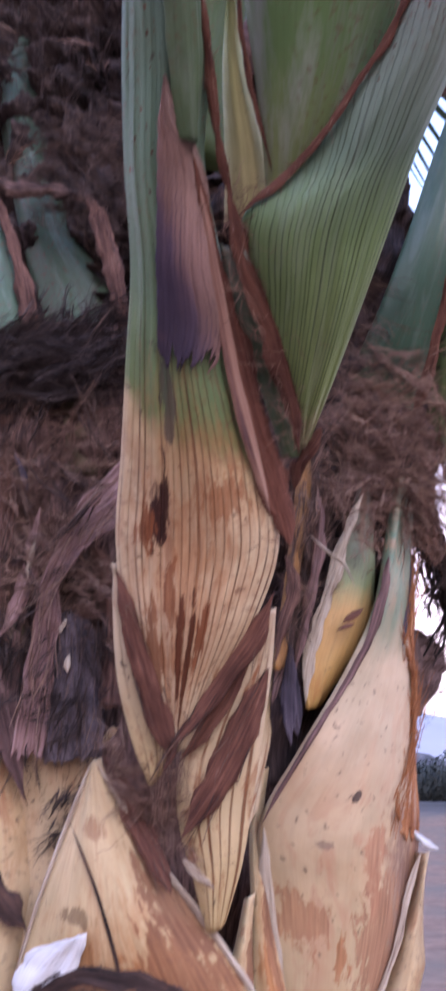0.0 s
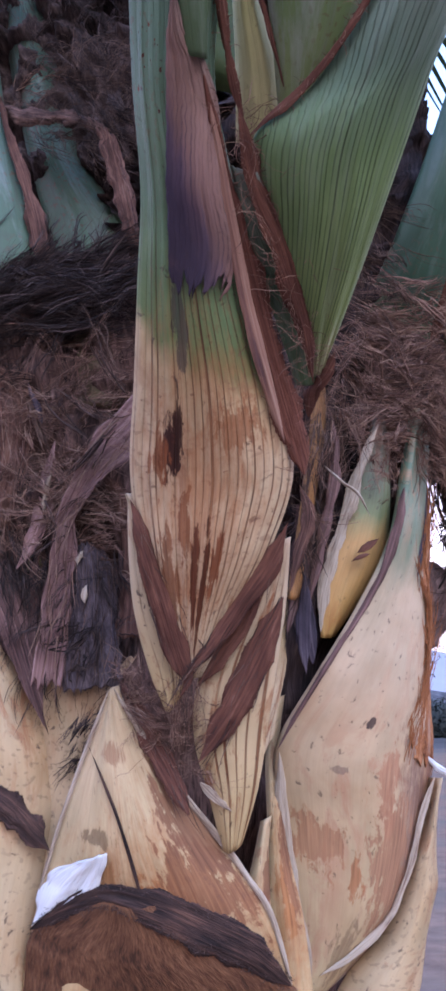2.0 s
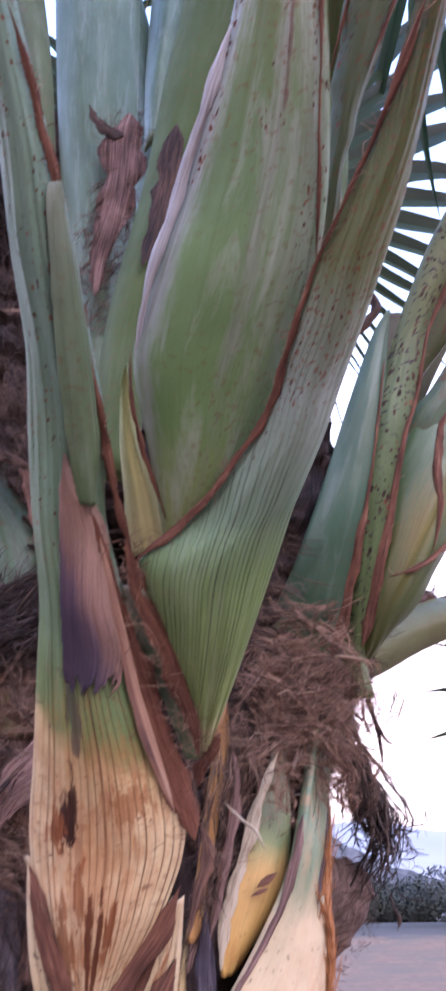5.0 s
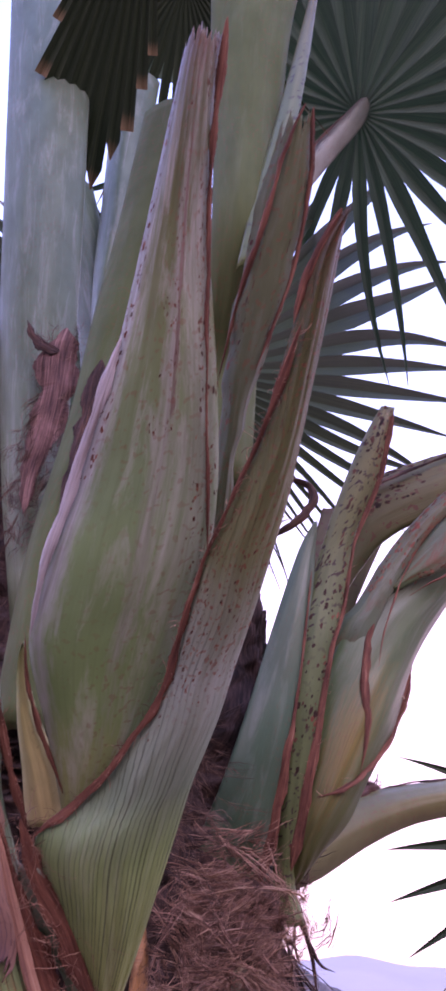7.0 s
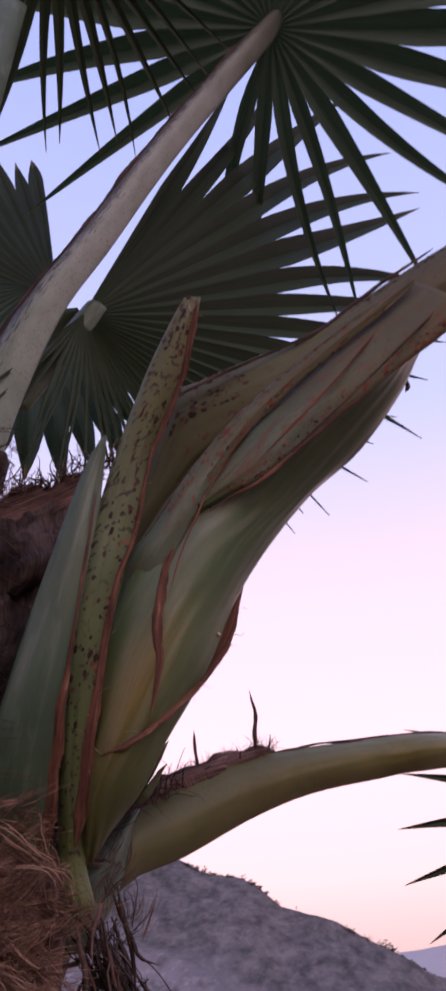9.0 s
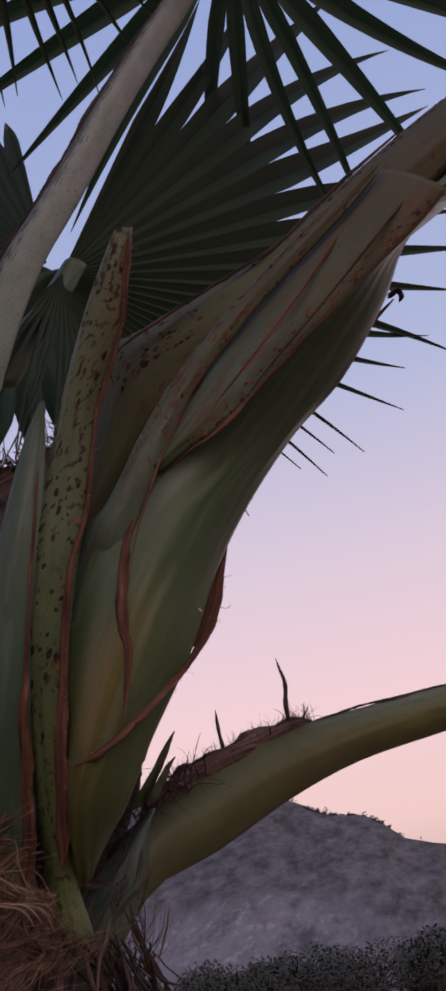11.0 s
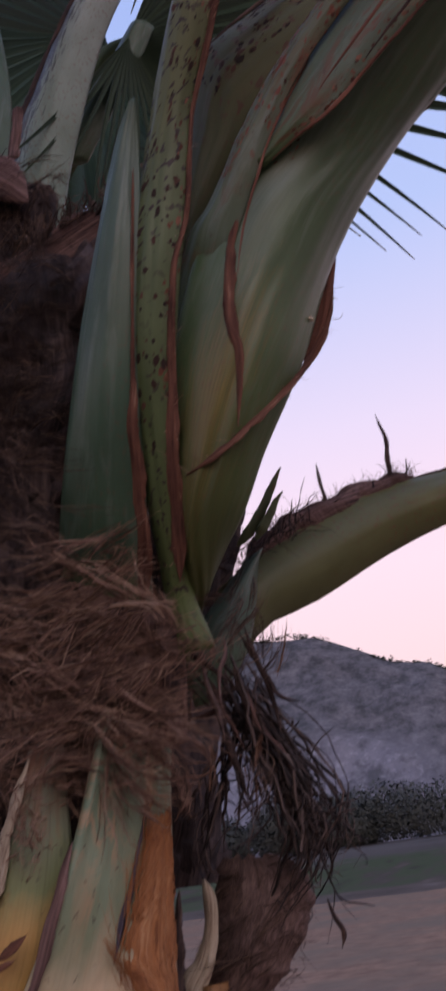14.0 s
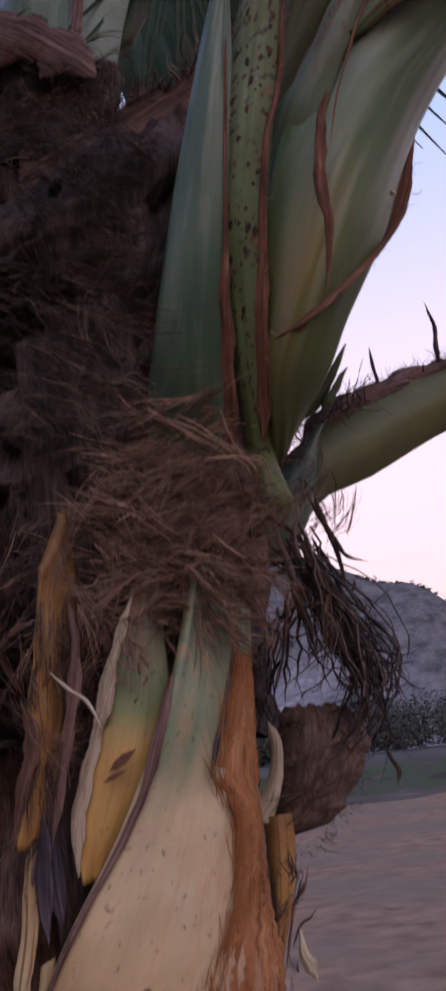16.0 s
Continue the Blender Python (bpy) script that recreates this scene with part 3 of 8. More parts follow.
def ribbon(name, path, mat, parent, label="", facing=(0, -1, 0.2), bow=0.03, thick=0.0014, ragged=0.25, seed=1, rows=0, cols=13, ends=0.03):
    """A dry fibrous strip along a path of (x, y, z, width), turned to face a direction, frayed along its edges and drawn out at its ends."""
    p = np.array(path)
    rows = rows or 44 * len(p)
    cur = spline(p, rows)
    tan = unit(np.gradient(cur[:, :3], axis=0))
    side = unit(np.cross(tan, np.array(facing)))
    length = np.r_[0, np.cumsum(np.linalg.norm(np.diff(cur[:, :3], axis=0), axis=1))]
    reach = min(ends, 0.22 * length[-1])
    close = np.clip(np.minimum(length, length[-1] - length) / reach, 0, 1) ** 0.6
    w = np.maximum(cur[:, 3] * close, 0.0004)
    rng = np.random.default_rng(seed)
    fray = [ragged * (0.16 * rng.uniform(-1, 1, rows) + 0.12 * wander(rows, 0.25, rng) + 0.8 * wander(rows, 0.06, rng)) for _ in range(2)]
    a = cur[:, :3] - side * (w / 2 * (1 + fray[0]))[:, None]
    b = cur[:, :3] + side * (w / 2 * (1 + fray[1]))[:, None]
    nor = unit(np.cross(side, tan))
    nor = nor * (np.sign((nor * np.array(facing)).sum(1).mean()) or 1)
    u = np.linspace(0, 1, cols)
    arch = 1 - (2 * u - 1) ** 2
    wm = max(w.max(), 0.004)
    crumple = np.array([[noise.noise(Vector((x * 14, y * wm * 170 + seed, seed * 2.3))) + 0.6 * noise.noise(Vector((x * 32, y * wm * 420, seed))) for y in u] for x in length])
    front = a[:, None] + (b - a)[:, None] * u[None, :, None] + nor[:, None] * ((bow * w[:, None] * arch + 0.10 * np.minimum(w, 0.02)[:, None] * crumple + thick * arch * close[:, None])[..., None])
    back = front - nor[:, None] * (thick * (0.2 + 0.8 * arch))[None, :, None]
    verts = np.concatenate([front.reshape(-1, 3), back.reshape(-1, 3)])
    span = np.stack(np.broadcast_arrays(u[None, :], np.linspace(0, 1, rows)[:, None]), -1).reshape(-1, 2)
    lat = (w / 2)[:, None] * ((2 * u - 1)[None, :] + (fray[1][:, None] * u - fray[0][:, None] * (1 - u)))
    met = np.stack(np.broadcast_arrays(lat + seed * 0.7, length[:, None] + seed * 0.31), -1).reshape(-1, 2)
    n = rows * cols
    g = np.arange(n).reshape(rows, cols)
    q = np.c_[g[:-1, :-1].ravel(), g[:-1, 1:].ravel(), g[1:, 1:].ravel(), g[1:, :-1].ravel()]
    rim = np.r_[g[0, :], g[1:, -1], g[-1, -2::-1], g[-2:0:-1, 0]]
    nxt = np.roll(rim, -1)
    faces = np.concatenate([q, q[:, ::-1] + n, np.c_[nxt, rim, rim + n, nxt + n]])
    return under(name, mesh_of(name, verts, faces, mat, np.r_[span, span], np.r_[met, met]), parent, label)


def threads(name, paths, radii, mat, parent, label="", sides=3):
    """Many thin threads in one mesh: paths is (count, points, 3), radii (count,)."""
    paths = np.asarray(paths, dtype=float)
    c, k, _ = paths.shape
    tan = unit(np.gradient(paths, axis=1))
    ref = np.where(np.abs(tan[..., 2:3]) > 0.8, np.array([1.0, 0, 0]), np.array([0, 0, 1.0]))
    s1 = unit(np.cross(tan, ref))
    s2 = np.cross(tan, s1)
    taper = np.interp(np.linspace(0, 1, k), [0, 0.15, 0.75, 1], [0.8, 1, 0.8, 0.2])
    r = np.asarray(radii)[:, None] * taper[None, :]
    ang = np.arange(sides) * 2 * math.pi / sides
    ring = paths[:, :, None] + r[:, :, None, None] * (s1[:, :, None] * np.cos(ang)[:, None] + s2[:, :, None] * np.sin(ang)[:, None])
    verts = ring.reshape(-1, 3)
    base = (np.arange(c)[:, None, None] * k + np.arange(k - 1)[None, :, None]) * sides
    j = np.arange(sides)[None, None, :]
    j2 = (j + 1) % sides
    faces = np.stack([base + j, base + j2, base + j2 + sides, base + j + sides], -1).reshape(-1, 4)
    me = bpy.data.meshes.new(name)
    me.vertices.add(len(verts))
    me.vertices.foreach_set("co", verts.ravel())
    me.loops.add(faces.size)
    me.loops.foreach_set("vertex_index", faces.ravel().astype(np.int32))
    me.polygons.add(len(faces))
    me.polygons.foreach_set("loop_start", np.arange(0, faces.size, 4, dtype=np.int32))
    me.polygons.foreach_set("use_smooth", np.ones(len(faces), dtype=bool))
    me.materials.append(mat)
    me.update(calc_edges=True)
    ob = under(name, me, parent, label)
    return tagged(ob, kind="stuff")


def thread_paths(starts, dirs, lengths, curl, rng, points=9, drop=0.0, normals=None, lift=0.0):
    """Wandering threads from starts along dirs."""
    n = len(starts)
    step = (np.asarray(lengths) / (points - 1))[:, None]
    out = np.empty((n, points, 3))
    out[:, 0] = starts
    d = unit(np.asarray(dirs, dtype=float))
    turn = rng.normal(size=(n, 3)) * curl
    for i in range(1, points):
        turn = 0.6 * turn + rng.normal(size=(n, 3)) * curl * 0.7
        d = unit(d + turn + np.array([0, 0, -drop]))
        out[:, i] = out[:, i - 1] + d * step
    if normals is not None:
        out += normals[:, None] * (lift * np.sin(np.linspace(0, math.pi, points)))[None, :, None] * rng.uniform(-0.2, 1, n)[:, None, None]
    return out


def quad_points(quad, n, rng, bow=0.0):
    """Random places on a bowed four-sided patch (bottom left, bottom right, top right, top left), with its axes."""
    a, b, c, d = (np.array(q) for q in quad)
    u, v = rng.random(n), rng.random(n)
    p = (a * ((1 - u) * (1 - v))[:, None] + b * (u * (1 - v))[:, None] + c * (u * v)[:, None] + d * ((1 - u) * v)[:, None])
    across, along = unit((b + c - a - d) / 2), unit((c + d - a - b) / 2)
    nor = np.cross(across, along)
    p = p + nor * (bow * (1 - (2 * u - 1) ** 2))[:, None]
    return p, across, along, nor


def fibre_patch(name, quad, count, mat, parent, label="", angle=0.0, spread=0.5, length=(0.04, 0.1), radius=(0.0004, 0.0012), curl=0.18, bow=0.0, lift=0.012, depth=0.02, seed=1, drop=0.0):
    """A matted tangle over a patch: locks of threads that run together, and loose ones; angle: degrees from across towards along."""
    rng = np.random.default_rng(seed)
    count = int(count * 2.0)
    locks = max(6, count // 9)
    p, ax, al, nor = quad_points(quad, locks, rng, bow)
    swirl = np.array([[noise.noise(Vector(q) * 16 + Vector((seed, 0, 0))), noise.noise(Vector(q) * 38)] for q in p])
    ang = np.radians(angle) + rng.normal(size=locks) * spread * 0.5 + (1.7 * swirl[:, 0] + 0.8 * swirl[:, 1]) * (0.25 + spread)
    p = p + nor * (0.018 * swirl[:, 1])[:, None] + nor * (rng.uniform(-depth, depth * 0.5, locks))[:, None]
    d = ax * np.cos(ang)[:, None] + al * np.sin(ang)[:, None] + nor * rng.normal(size=locks)[:, None] * 0.16
    d *= np.where(rng.random(locks) < 0.5, 1, -1)[:, None]
    long = rng.uniform(0.6, 0.95, locks) * rng.uniform(*length, locks)
    core = thread_paths(p, d, long, curl * (0.35 + 0.5 * rng.random((locks, 1))), rng, normals=np.repeat(nor[None], locks, 0), lift=lift, drop=drop)
    own = rng.integers(0, locks, count)
    stray = np.where(rng.random(count) < 0.22, 3.0, 1.0)[:, None]
    fan = rng.normal(size=(count, 3)) * 0.0016 * stray
    grow = np.linspace(0.5, 1.9, core.shape[1])
    paths = core[own] + fan[:, None] * grow[None, :, None] + np.cumsum(rng.normal(size=(count, core.shape[1], 3)) * 0.0005 * stray[:, None], axis=1)
    paths = paths[:, :1] + (paths - paths[:, :1]) * rng.uniform(0.55, 1.1, count)[:, None, None]
    paths += (unit(d)[own] * (long[own] * rng.uniform(-0.2, 0.2, count))[:, None])[:, None]
    return threads(name, paths, 0.00013 + 0.5 * (rng.random(count) ** 3) * radius[1], mat, parent, label)


def edge_hairs(name, path, count, mat, parent, label="", length=(0.008, 0.03), radius=(0.0003, 0.0008), out_dir=(0, -0.6, 0.3), seed=1, along=0.6, curl=0.25, width=1.0):
    """Loose hairs along a strip."""
    rng = np.random.default_rng(seed)
    count = int(count * 0.7)
    cur = spline(np.array(path), 200)
    i = rng.integers(0, 199, count)
    tan = unit(np.gradient(cur[:, :3], axis=0))[i]
    side = unit(np.cross(tan, np.array([0, -1, 0.2])))
    s = rng.choice([-1.0, 1.0], count)
    start = cur[i, :3] + side * (s * cur[i, 3] * 0.45 * width * rng.uniform(0.6, 1, count))[:, None] + np.array([0, -0.003, 0])
    d = side * s[:, None] * rng.uniform(0.3, 1.0, count)[:, None] + tan * rng.normal(size=count)[:, None] * along + np.array(out_dir) * rng.uniform(0, 1, count)[:, None]
    paths = thread_paths(start, d, length[0] * 0.5 + (length[1] - length[0] * 0.5) * rng.random(count) ** 2, curl * 1.5, rng, points=7)
    return threads(name, paths, 0.45 * rng.uniform(*radius, count), mat, parent, label)


def strip_along(name, path, count, mat, parent, label="", length=(0.02, 0.06), radius=(0.0002, 0.0009), seed=1):
    """Fibres that lie lengthwise on a strip and stray a little from its edges."""
    rng = np.random.default_rng(seed)
    cur = spline(np.array(path), 160)
    i = rng.integers(0, 150, count)
    tan = unit(np.gradient(cur[:, :3], axis=0))[i]
    side = unit(np.cross(tan, np.array([0, -1, 0.1])))
    start = cur[i, :3] + side * (cur[i, 3] * rng.uniform(-0.52, 0.52, count))[:, None]
    d = tan + side * rng.normal(size=(count, 1)) * 0.12 + np.array([0, -0.06, 0])
    paths = thread_paths(start, d, rng.uniform(*length, count), 0.05, rng, points=7)
    return threads(name, paths, radius[0] + (radius[1] - radius[0]) * rng.random(count) ** 2, mat, parent, label)


def lump(name, quad, mat, parent, label="", bow=0.03, rough=0.02, res=(40, 40), thick=0.03, seed=1, scale=22.0):
    """A lumpy fibrous backing over a patch."""
    a, b, c, d = (np.array(q) for q in quad)
    nu, nv = res
    u, v = np.meshgrid(np.linspace(0, 1, nu), np.linspace(0, 1, nv))
    p = a * ((1 - u) * (1 - v))[..., None] + b * (u * (1 - v))[..., None] + c * (u * v)[..., None] + d * ((1 - u) * v)[..., None]
    nor = unit(np.cross(b - a + c - d, d - a + c - b))
    h = np.array([[noise.fractal(Vector(q) * scale + Vector((seed, 0, 0)), 0.9, 2.1, 4) for q in row] for row in p])
    edge = np.minimum(1, 6 * np.minimum(np.minimum(u, 1 - u), np.minimum(v, 1 - v)))
    front = p + nor * ((bow * (1 - (2 * u - 1) ** 2) + rough * h) * edge)[..., None]
    back = p - nor * thick
    wu, wv = np.linalg.norm(b - a), np.linalg.norm(d - a)
    met = np.stack([u * wu + seed, v * wv], -1).reshape(-1, 2)
    n = nu * nv
    g = np.arange(n).reshape(nv, nu)
    q = np.c_[g[:-1, :-1].ravel(), g[:-1, 1:].ravel(), g[1:, 1:].ravel(), g[1:, :-1].ravel()]
    rim = np.r_[g[0, :], g[1:, -1], g[-1, -2::-1], g[-2:0:-1, 0]]
    nxt = np.roll(rim, -1)
    faces = np.concatenate([q, q[:, ::-1] + n, np.c_[nxt, rim, rim + n, nxt + n]])
    sp = np.stack([u, v], -1).reshape(-1, 2)
    return under(name, mesh_of(name, np.r_[front.reshape(-1, 3), back.reshape(-1, 3)], faces, mat, np.r_[sp, sp], np.r_[met, met]), parent, label)


# ---------- ground, hill and far growth ----------
def ground_material():
    k = Nodes("field_soil")
    co = k.obj()
    sp = k.n("ShaderNodeSeparateXYZ")
    k.link(co, sp.inputs[0])
    n1 = k.noise(co, 0.25, 6, 0.6)
    n2 = k.noise(co, 2.2, 6, 0.65)
    soil = k.ramp(n2, [(0.3, (0.12, 0.074, 0.052)), (0.5, (0.20, 0.125, 0.086)), (0.7, (0.27, 0.17, 0.118))])
    soil = k.mix(k.step(n1, 0.42, 0.62), soil, (0.15, 0.115, 0.085))
    grass = k.ramp(k.noise(k.mapped(co, 0.3, 0.06), 1.0, 5), [(0.35, (0.03, 0.027, 0.02)), (0.45, (0.036, 0.056, 0.024)), (0.52, (0.042, 0.054, 0.028)), (0.6, (0.05, 0.042, 0.034)), (0.8, (0.14, 0.115, 0.10))])
    far = k.ramp(k.noise(co, 0.06, 4), [(0.35, (0.05, 0.045, 0.04)), (0.7, (0.10, 0.088, 0.08))])
    edge = k.math("ADD", k.math("MULTIPLY", k.math("MAXIMUM", k.math("ADD", sp.outputs[0], 3.7), 0.0), 4.0), 49.0)
    past = k.math("SUBTRACT", k.math("ADD", sp.outputs[1], k.math("MULTIPLY", n1, 3.0)), edge)
    verge = k.ramp(k.noise(k.mapped(co, 0.25, 0.1), 1.0, 5), [(0.35, (0.05, 0.04, 0.034)), (0.6, (0.085, 0.07, 0.06)), (0.72, (0.20, 0.18, 0.17))])
    col = k.mix(k.step(past, 0.8, 1.6), soil, verge)
    col = k.mix(k.step(past, 10, 13), col, grass)
    col = k.mix(k.step(k.math("ADD", sp.outputs[1], k.math("MULTIPLY", n1, 14.0)), 96, 102), col, far)
    return k.finish(col, 0.95, n2, 0.8, 0.05, 0.1)


def build_ground():
    rad = np.r_[0, np.geomspace(0.6, 4500, 70)]
    az = np.linspace(0, 2 * math.pi, 97)[:-1]
    verts = [(0, 0, 0)]
    for r in rad[1:]:
        for a in az:
            rise = min(1.0, max(0.0, (r - 55) / 75))
            h = 3.4 * rise * rise * (3 - 2 * rise) if r > 400 else 3.4 * rise * rise * (3 - 2 * rise) + 0.05 * noise.noise(Vector((r * math.sin(a), r * math.cos(a), 0)) * 0.9) * min(1, r / 3)
            verts.append((r * math.sin(a), r * math.cos(a), h))
    faces = [(0, 1 + (j + 1) % 96, 1 + j) for j in range(96)]
    for i in range(len(rad) - 2):
        for j in range(96):
            a, b = 1 + i * 96 + j, 1 + i * 96 + (j + 1) % 96
            faces.append((a, b, b + 96, a + 96))
    ob = new("ground", mesh_of("ground", verts, faces, ground_material()))
    tagged(ob, "bare brown field running to a green strip and far scrub", "ground", kind="structure")


build_ground()

RIDGE = [(-70, 9.0), (-40, 10.5), (-25, 12.0), (-11.4, 13.2), (-9.6, 12.9), (-8.2, 12.1), (-6.46, 11.35), (-4.8, 10.7), (-3.3, 10.5), (-1.9, 9.75), (-0.9, 8.7), (0.83, 8.05), (2.9, 7.25), (4.8, 6.4), (6.5, 5.1), (9, 3.6), (13, 2.6), (30, 2.0), (70, 2.0)]


def hill_material():
    k = Nodes("hill_scree_scrub_hazed")
    co = k.obj()
    sp = k.n("ShaderNodeSeparateXYZ")
    k.link(co, sp.inputs[0])
    co = k.mapped(co, 1.0, 0.12, 1.0)
    n1 = k.noise(co, 0.035, 6, 0.6)
    n2 = k.math("ADD", k.math("MULTIPLY", k.noise(co, 0.22, 5, 0.75), 1.2), k.math("MULTIPLY", k.math("SUBTRACT", k.noise(co, 1.3, 2, 0.6), 0.6), 0.4))
    # Rock and scrub tones include a violet-grey cast for distance haze.
    rock = k.ramp(n2, [(0.30, (0.135, 0.125, 0.135)), (0.5, (0.165, 0.152, 0.165)), (0.72, (0.195, 0.18, 0.19))])
    rock = k.mix(k.step(k.noise(co, 0.6, 4, 0.6), 0.54, 0.66), rock, (0.25, 0.235, 0.245))
    rock = k.mix(k.step(k.noise(co, 0.16, 5, 0.65), 0.52, 0.66), rock, (0.085, 0.082, 0.085))
    scrub = k.ramp(k.noise(co, 0.26, 7, 0.72), [(0.36, (0.055, 0.054, 0.054)), (0.50, (0.105, 0.098, 0.10)), (0.64, (0.165, 0.15, 0.15))])
    hgt = k.math("ADD", sp.outputs[2], k.math("MULTIPLY", k.math("SUBTRACT", n1, 0.5), 34.0))
    side = k.math("ADD", sp.outputs[0], k.math("MULTIPLY", sp.outputs[2], 0.75))
    f = k.math("MULTIPLY", k.step(hgt, 30, 22), k.step(side, 6, -8))
    col = k.mix(f, scrub, rock)
    return k.finish(col, 1.0, n2, 0.25, 1.0, 0.05)


def build_hill():
    az = np.radians(np.linspace(-70, 70, 281))
    rs = np.linspace(0, 1, 40)
    el = np.interp(np.degrees(az), [a for a, b in RIDGE], [b for a, b in RIDGE])
    verts = []
    for i, a in enumerate(az):
        for s in rs:
            r = 150 + 200 * s
            top = 300 * math.tan(math.radians(el[i])) + 1.8
            shape = (s / 0.75) ** 1.15 if s <= 0.75 else 1 - ((s - 0.75) / 0.25) ** 2 * 0.5
            p = Vector((r * math.sin(a), r * math.cos(a), 0))
            h = top * shape
            h += shape * (1 - abs(shape) * 0.7) * 9 * noise.fractal(p * 0.03, 0.8, 2.0, 4) + (0.35 * noise.noise(p * 0.15) if s > 0.03 else 0)
            verts.append((p.x, p.y, h - 0.3))
    n = len(rs)
    faces = [(i * n + j, i * n + j + 1, (i + 1) * n + j + 1, (i + 1) * n + j) for i in range(len(az) - 1) for j in range(n - 1)]
    ob = new("hill", mesh_of("hill", verts, faces, hill_material()))
    tagged(ob, "hill of loose grey scree and dark scrub, tinted for haze", "hill", kind="structure")


build_hill()


def build_far_ridge():
    az = np.radians(np.linspace(-60, 80, 211))
    verts, faces = [], []
    for a in az:
        d = math.degrees(a)
        e = 4.8 + 1.5 * math.exp(-((d - 7) / 6) ** 2) + 0.5 * noise.noise(Vector((d * 0.25, 3, 0)))
        for r, f in ((900, 0), (1100, 0.5), (1300, 1.0), (1500, 0.7)):
            verts.append((r * math.sin(a), r * math.cos(a), f * 1300 * math.tan(math.radians(e)) - 1))
    for i in range(len(az) - 1):
        for j in range(3):
            faces.append((i * 4 + j, i * 4 + j + 1, i * 4 + j + 5, i * 4 + j + 4))
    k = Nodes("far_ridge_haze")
    # Air haze is painted into the base colour, close to the sky's tone.
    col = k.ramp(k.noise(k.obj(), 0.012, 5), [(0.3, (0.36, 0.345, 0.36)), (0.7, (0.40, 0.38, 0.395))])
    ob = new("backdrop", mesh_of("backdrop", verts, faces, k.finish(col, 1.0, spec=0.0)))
    tagged(ob, "distant ridge with pale haze in its colour, under a hazy sky", "hills", kind="structure")


build_far_ridge()


def leaf_quads(centres, size, rng):
    """Small four-sided leaves, turned at random."""
    n = len(centres)
    a, b = unit(rng.normal(size=(n, 3))), unit(rng.normal(size=(n, 3)))
    b = unit(np.cross(a, b))
    s = (size * rng.uniform(0.5, 1.3, n))[:, None]
    verts = np.stack([centres - a * s, centres - b * s * 0.45, centres + a * s, centres + b * s * 0.45], 1).reshape(-1, 3)
    return verts, np.arange(4 * n).reshape(n, 4)


def build_scrub():
    rng = np.random.default_rng(7)
    cs, outs = [], []
    for _ in range(150):
        az, r = math.radians(rng.uniform(-38, 40)), rng.uniform(118, 150)
        h, w = rng.uniform(4.0, 7.2), rng.uniform(3.0, 6.0)
        n = 1900
        p = rng.normal(size=(n, 3))
        p = unit(p) * (rng.random((n, 1)) ** 0.4)
        outs.append(p)
        p = p * np.array([w, w, h * 0.55]) + np.array([r * math.sin(az), r * math.cos(az), h * 0.5])
        p[:, 2] = np.maximum(p[:, 2], 0.3) + 3.2
        cs.append(p)
    verts, faces = leaf_quads(np.concatenate(cs), 0.24, rng)
    soft = unit(np.concatenate(outs) + np.array([0, -0.4, 0.5]))
    corner = verts.reshape(-1, 4, 3)
    turned = (np.cross(corner[:, 1] - corner[:, 0], corner[:, 2] - corner[:, 0]) * soft).sum(1) < 0
    faces[turned] = faces[turned][:, ::-1]
    soft = np.repeat(soft, 4, 0)
    k = Nodes("scrub_leaf_dark")
    g = k.n("ShaderNodeNewGeometry")
    col = k.ramp(g.outputs["Random Per Island"], [(0.0, (0.060, 0.064, 0.056)), (0.6, (0.064, 0.067, 0.058)), (1.0, (0.070, 0.073, 0.062))])
    me = mesh_of("far_woods", verts, faces, k.finish(col, 0.9, spec=0.1))
    me.normals_split_custom_set_from_vertices([tuple(v) for v in soft])
    ob = new("far_woods", me)
    tagged(ob, "dark belt of scrub trees below the hill", "trees", kind="stuff")
    cs = []
    for _ in range(120):
        d = rng.uniform(-16, 9)
        e = float(np.interp(d, [a for a, b in RIDGE], [b for a, b in RIDGE]))
        a = math.radians(d)
        h = rng.uniform(0.6, 1.8) if rng.random() < 0.85 else rng.uniform(1.8, 2.6)
        n = 40
        p = unit(rng.normal(size=(n, 3))) * (rng.random((n, 1)) ** 0.5) * np.array([h, h, h * 0.7])
        cs.append(p + np.array([298 * math.sin(a), 298 * math.cos(a), 300 * math.tan(math.radians(e)) - 0.2 + h * 0.1]))
    verts, faces = leaf_quads(np.concatenate(cs), 0.4, rng)
    ob = new("ridge_bushes", mesh_of("ridge_bushes", verts, faces, k.m, smooth=False))
    tagged(ob, "small dark bushes along the hill's crest", "bushes", kind="stuff")


build_scrub()

# ---------- the palm ----------
palm = tagged(new("palm_tree"), "young fan palm with cut leaf bases, fibrous trunk and grey-green fans", "palm tree")
palm.empty_display_size = 0.3
palm.location = (-0.02, 1.3, 0)
bpy.context.view_layer.update()


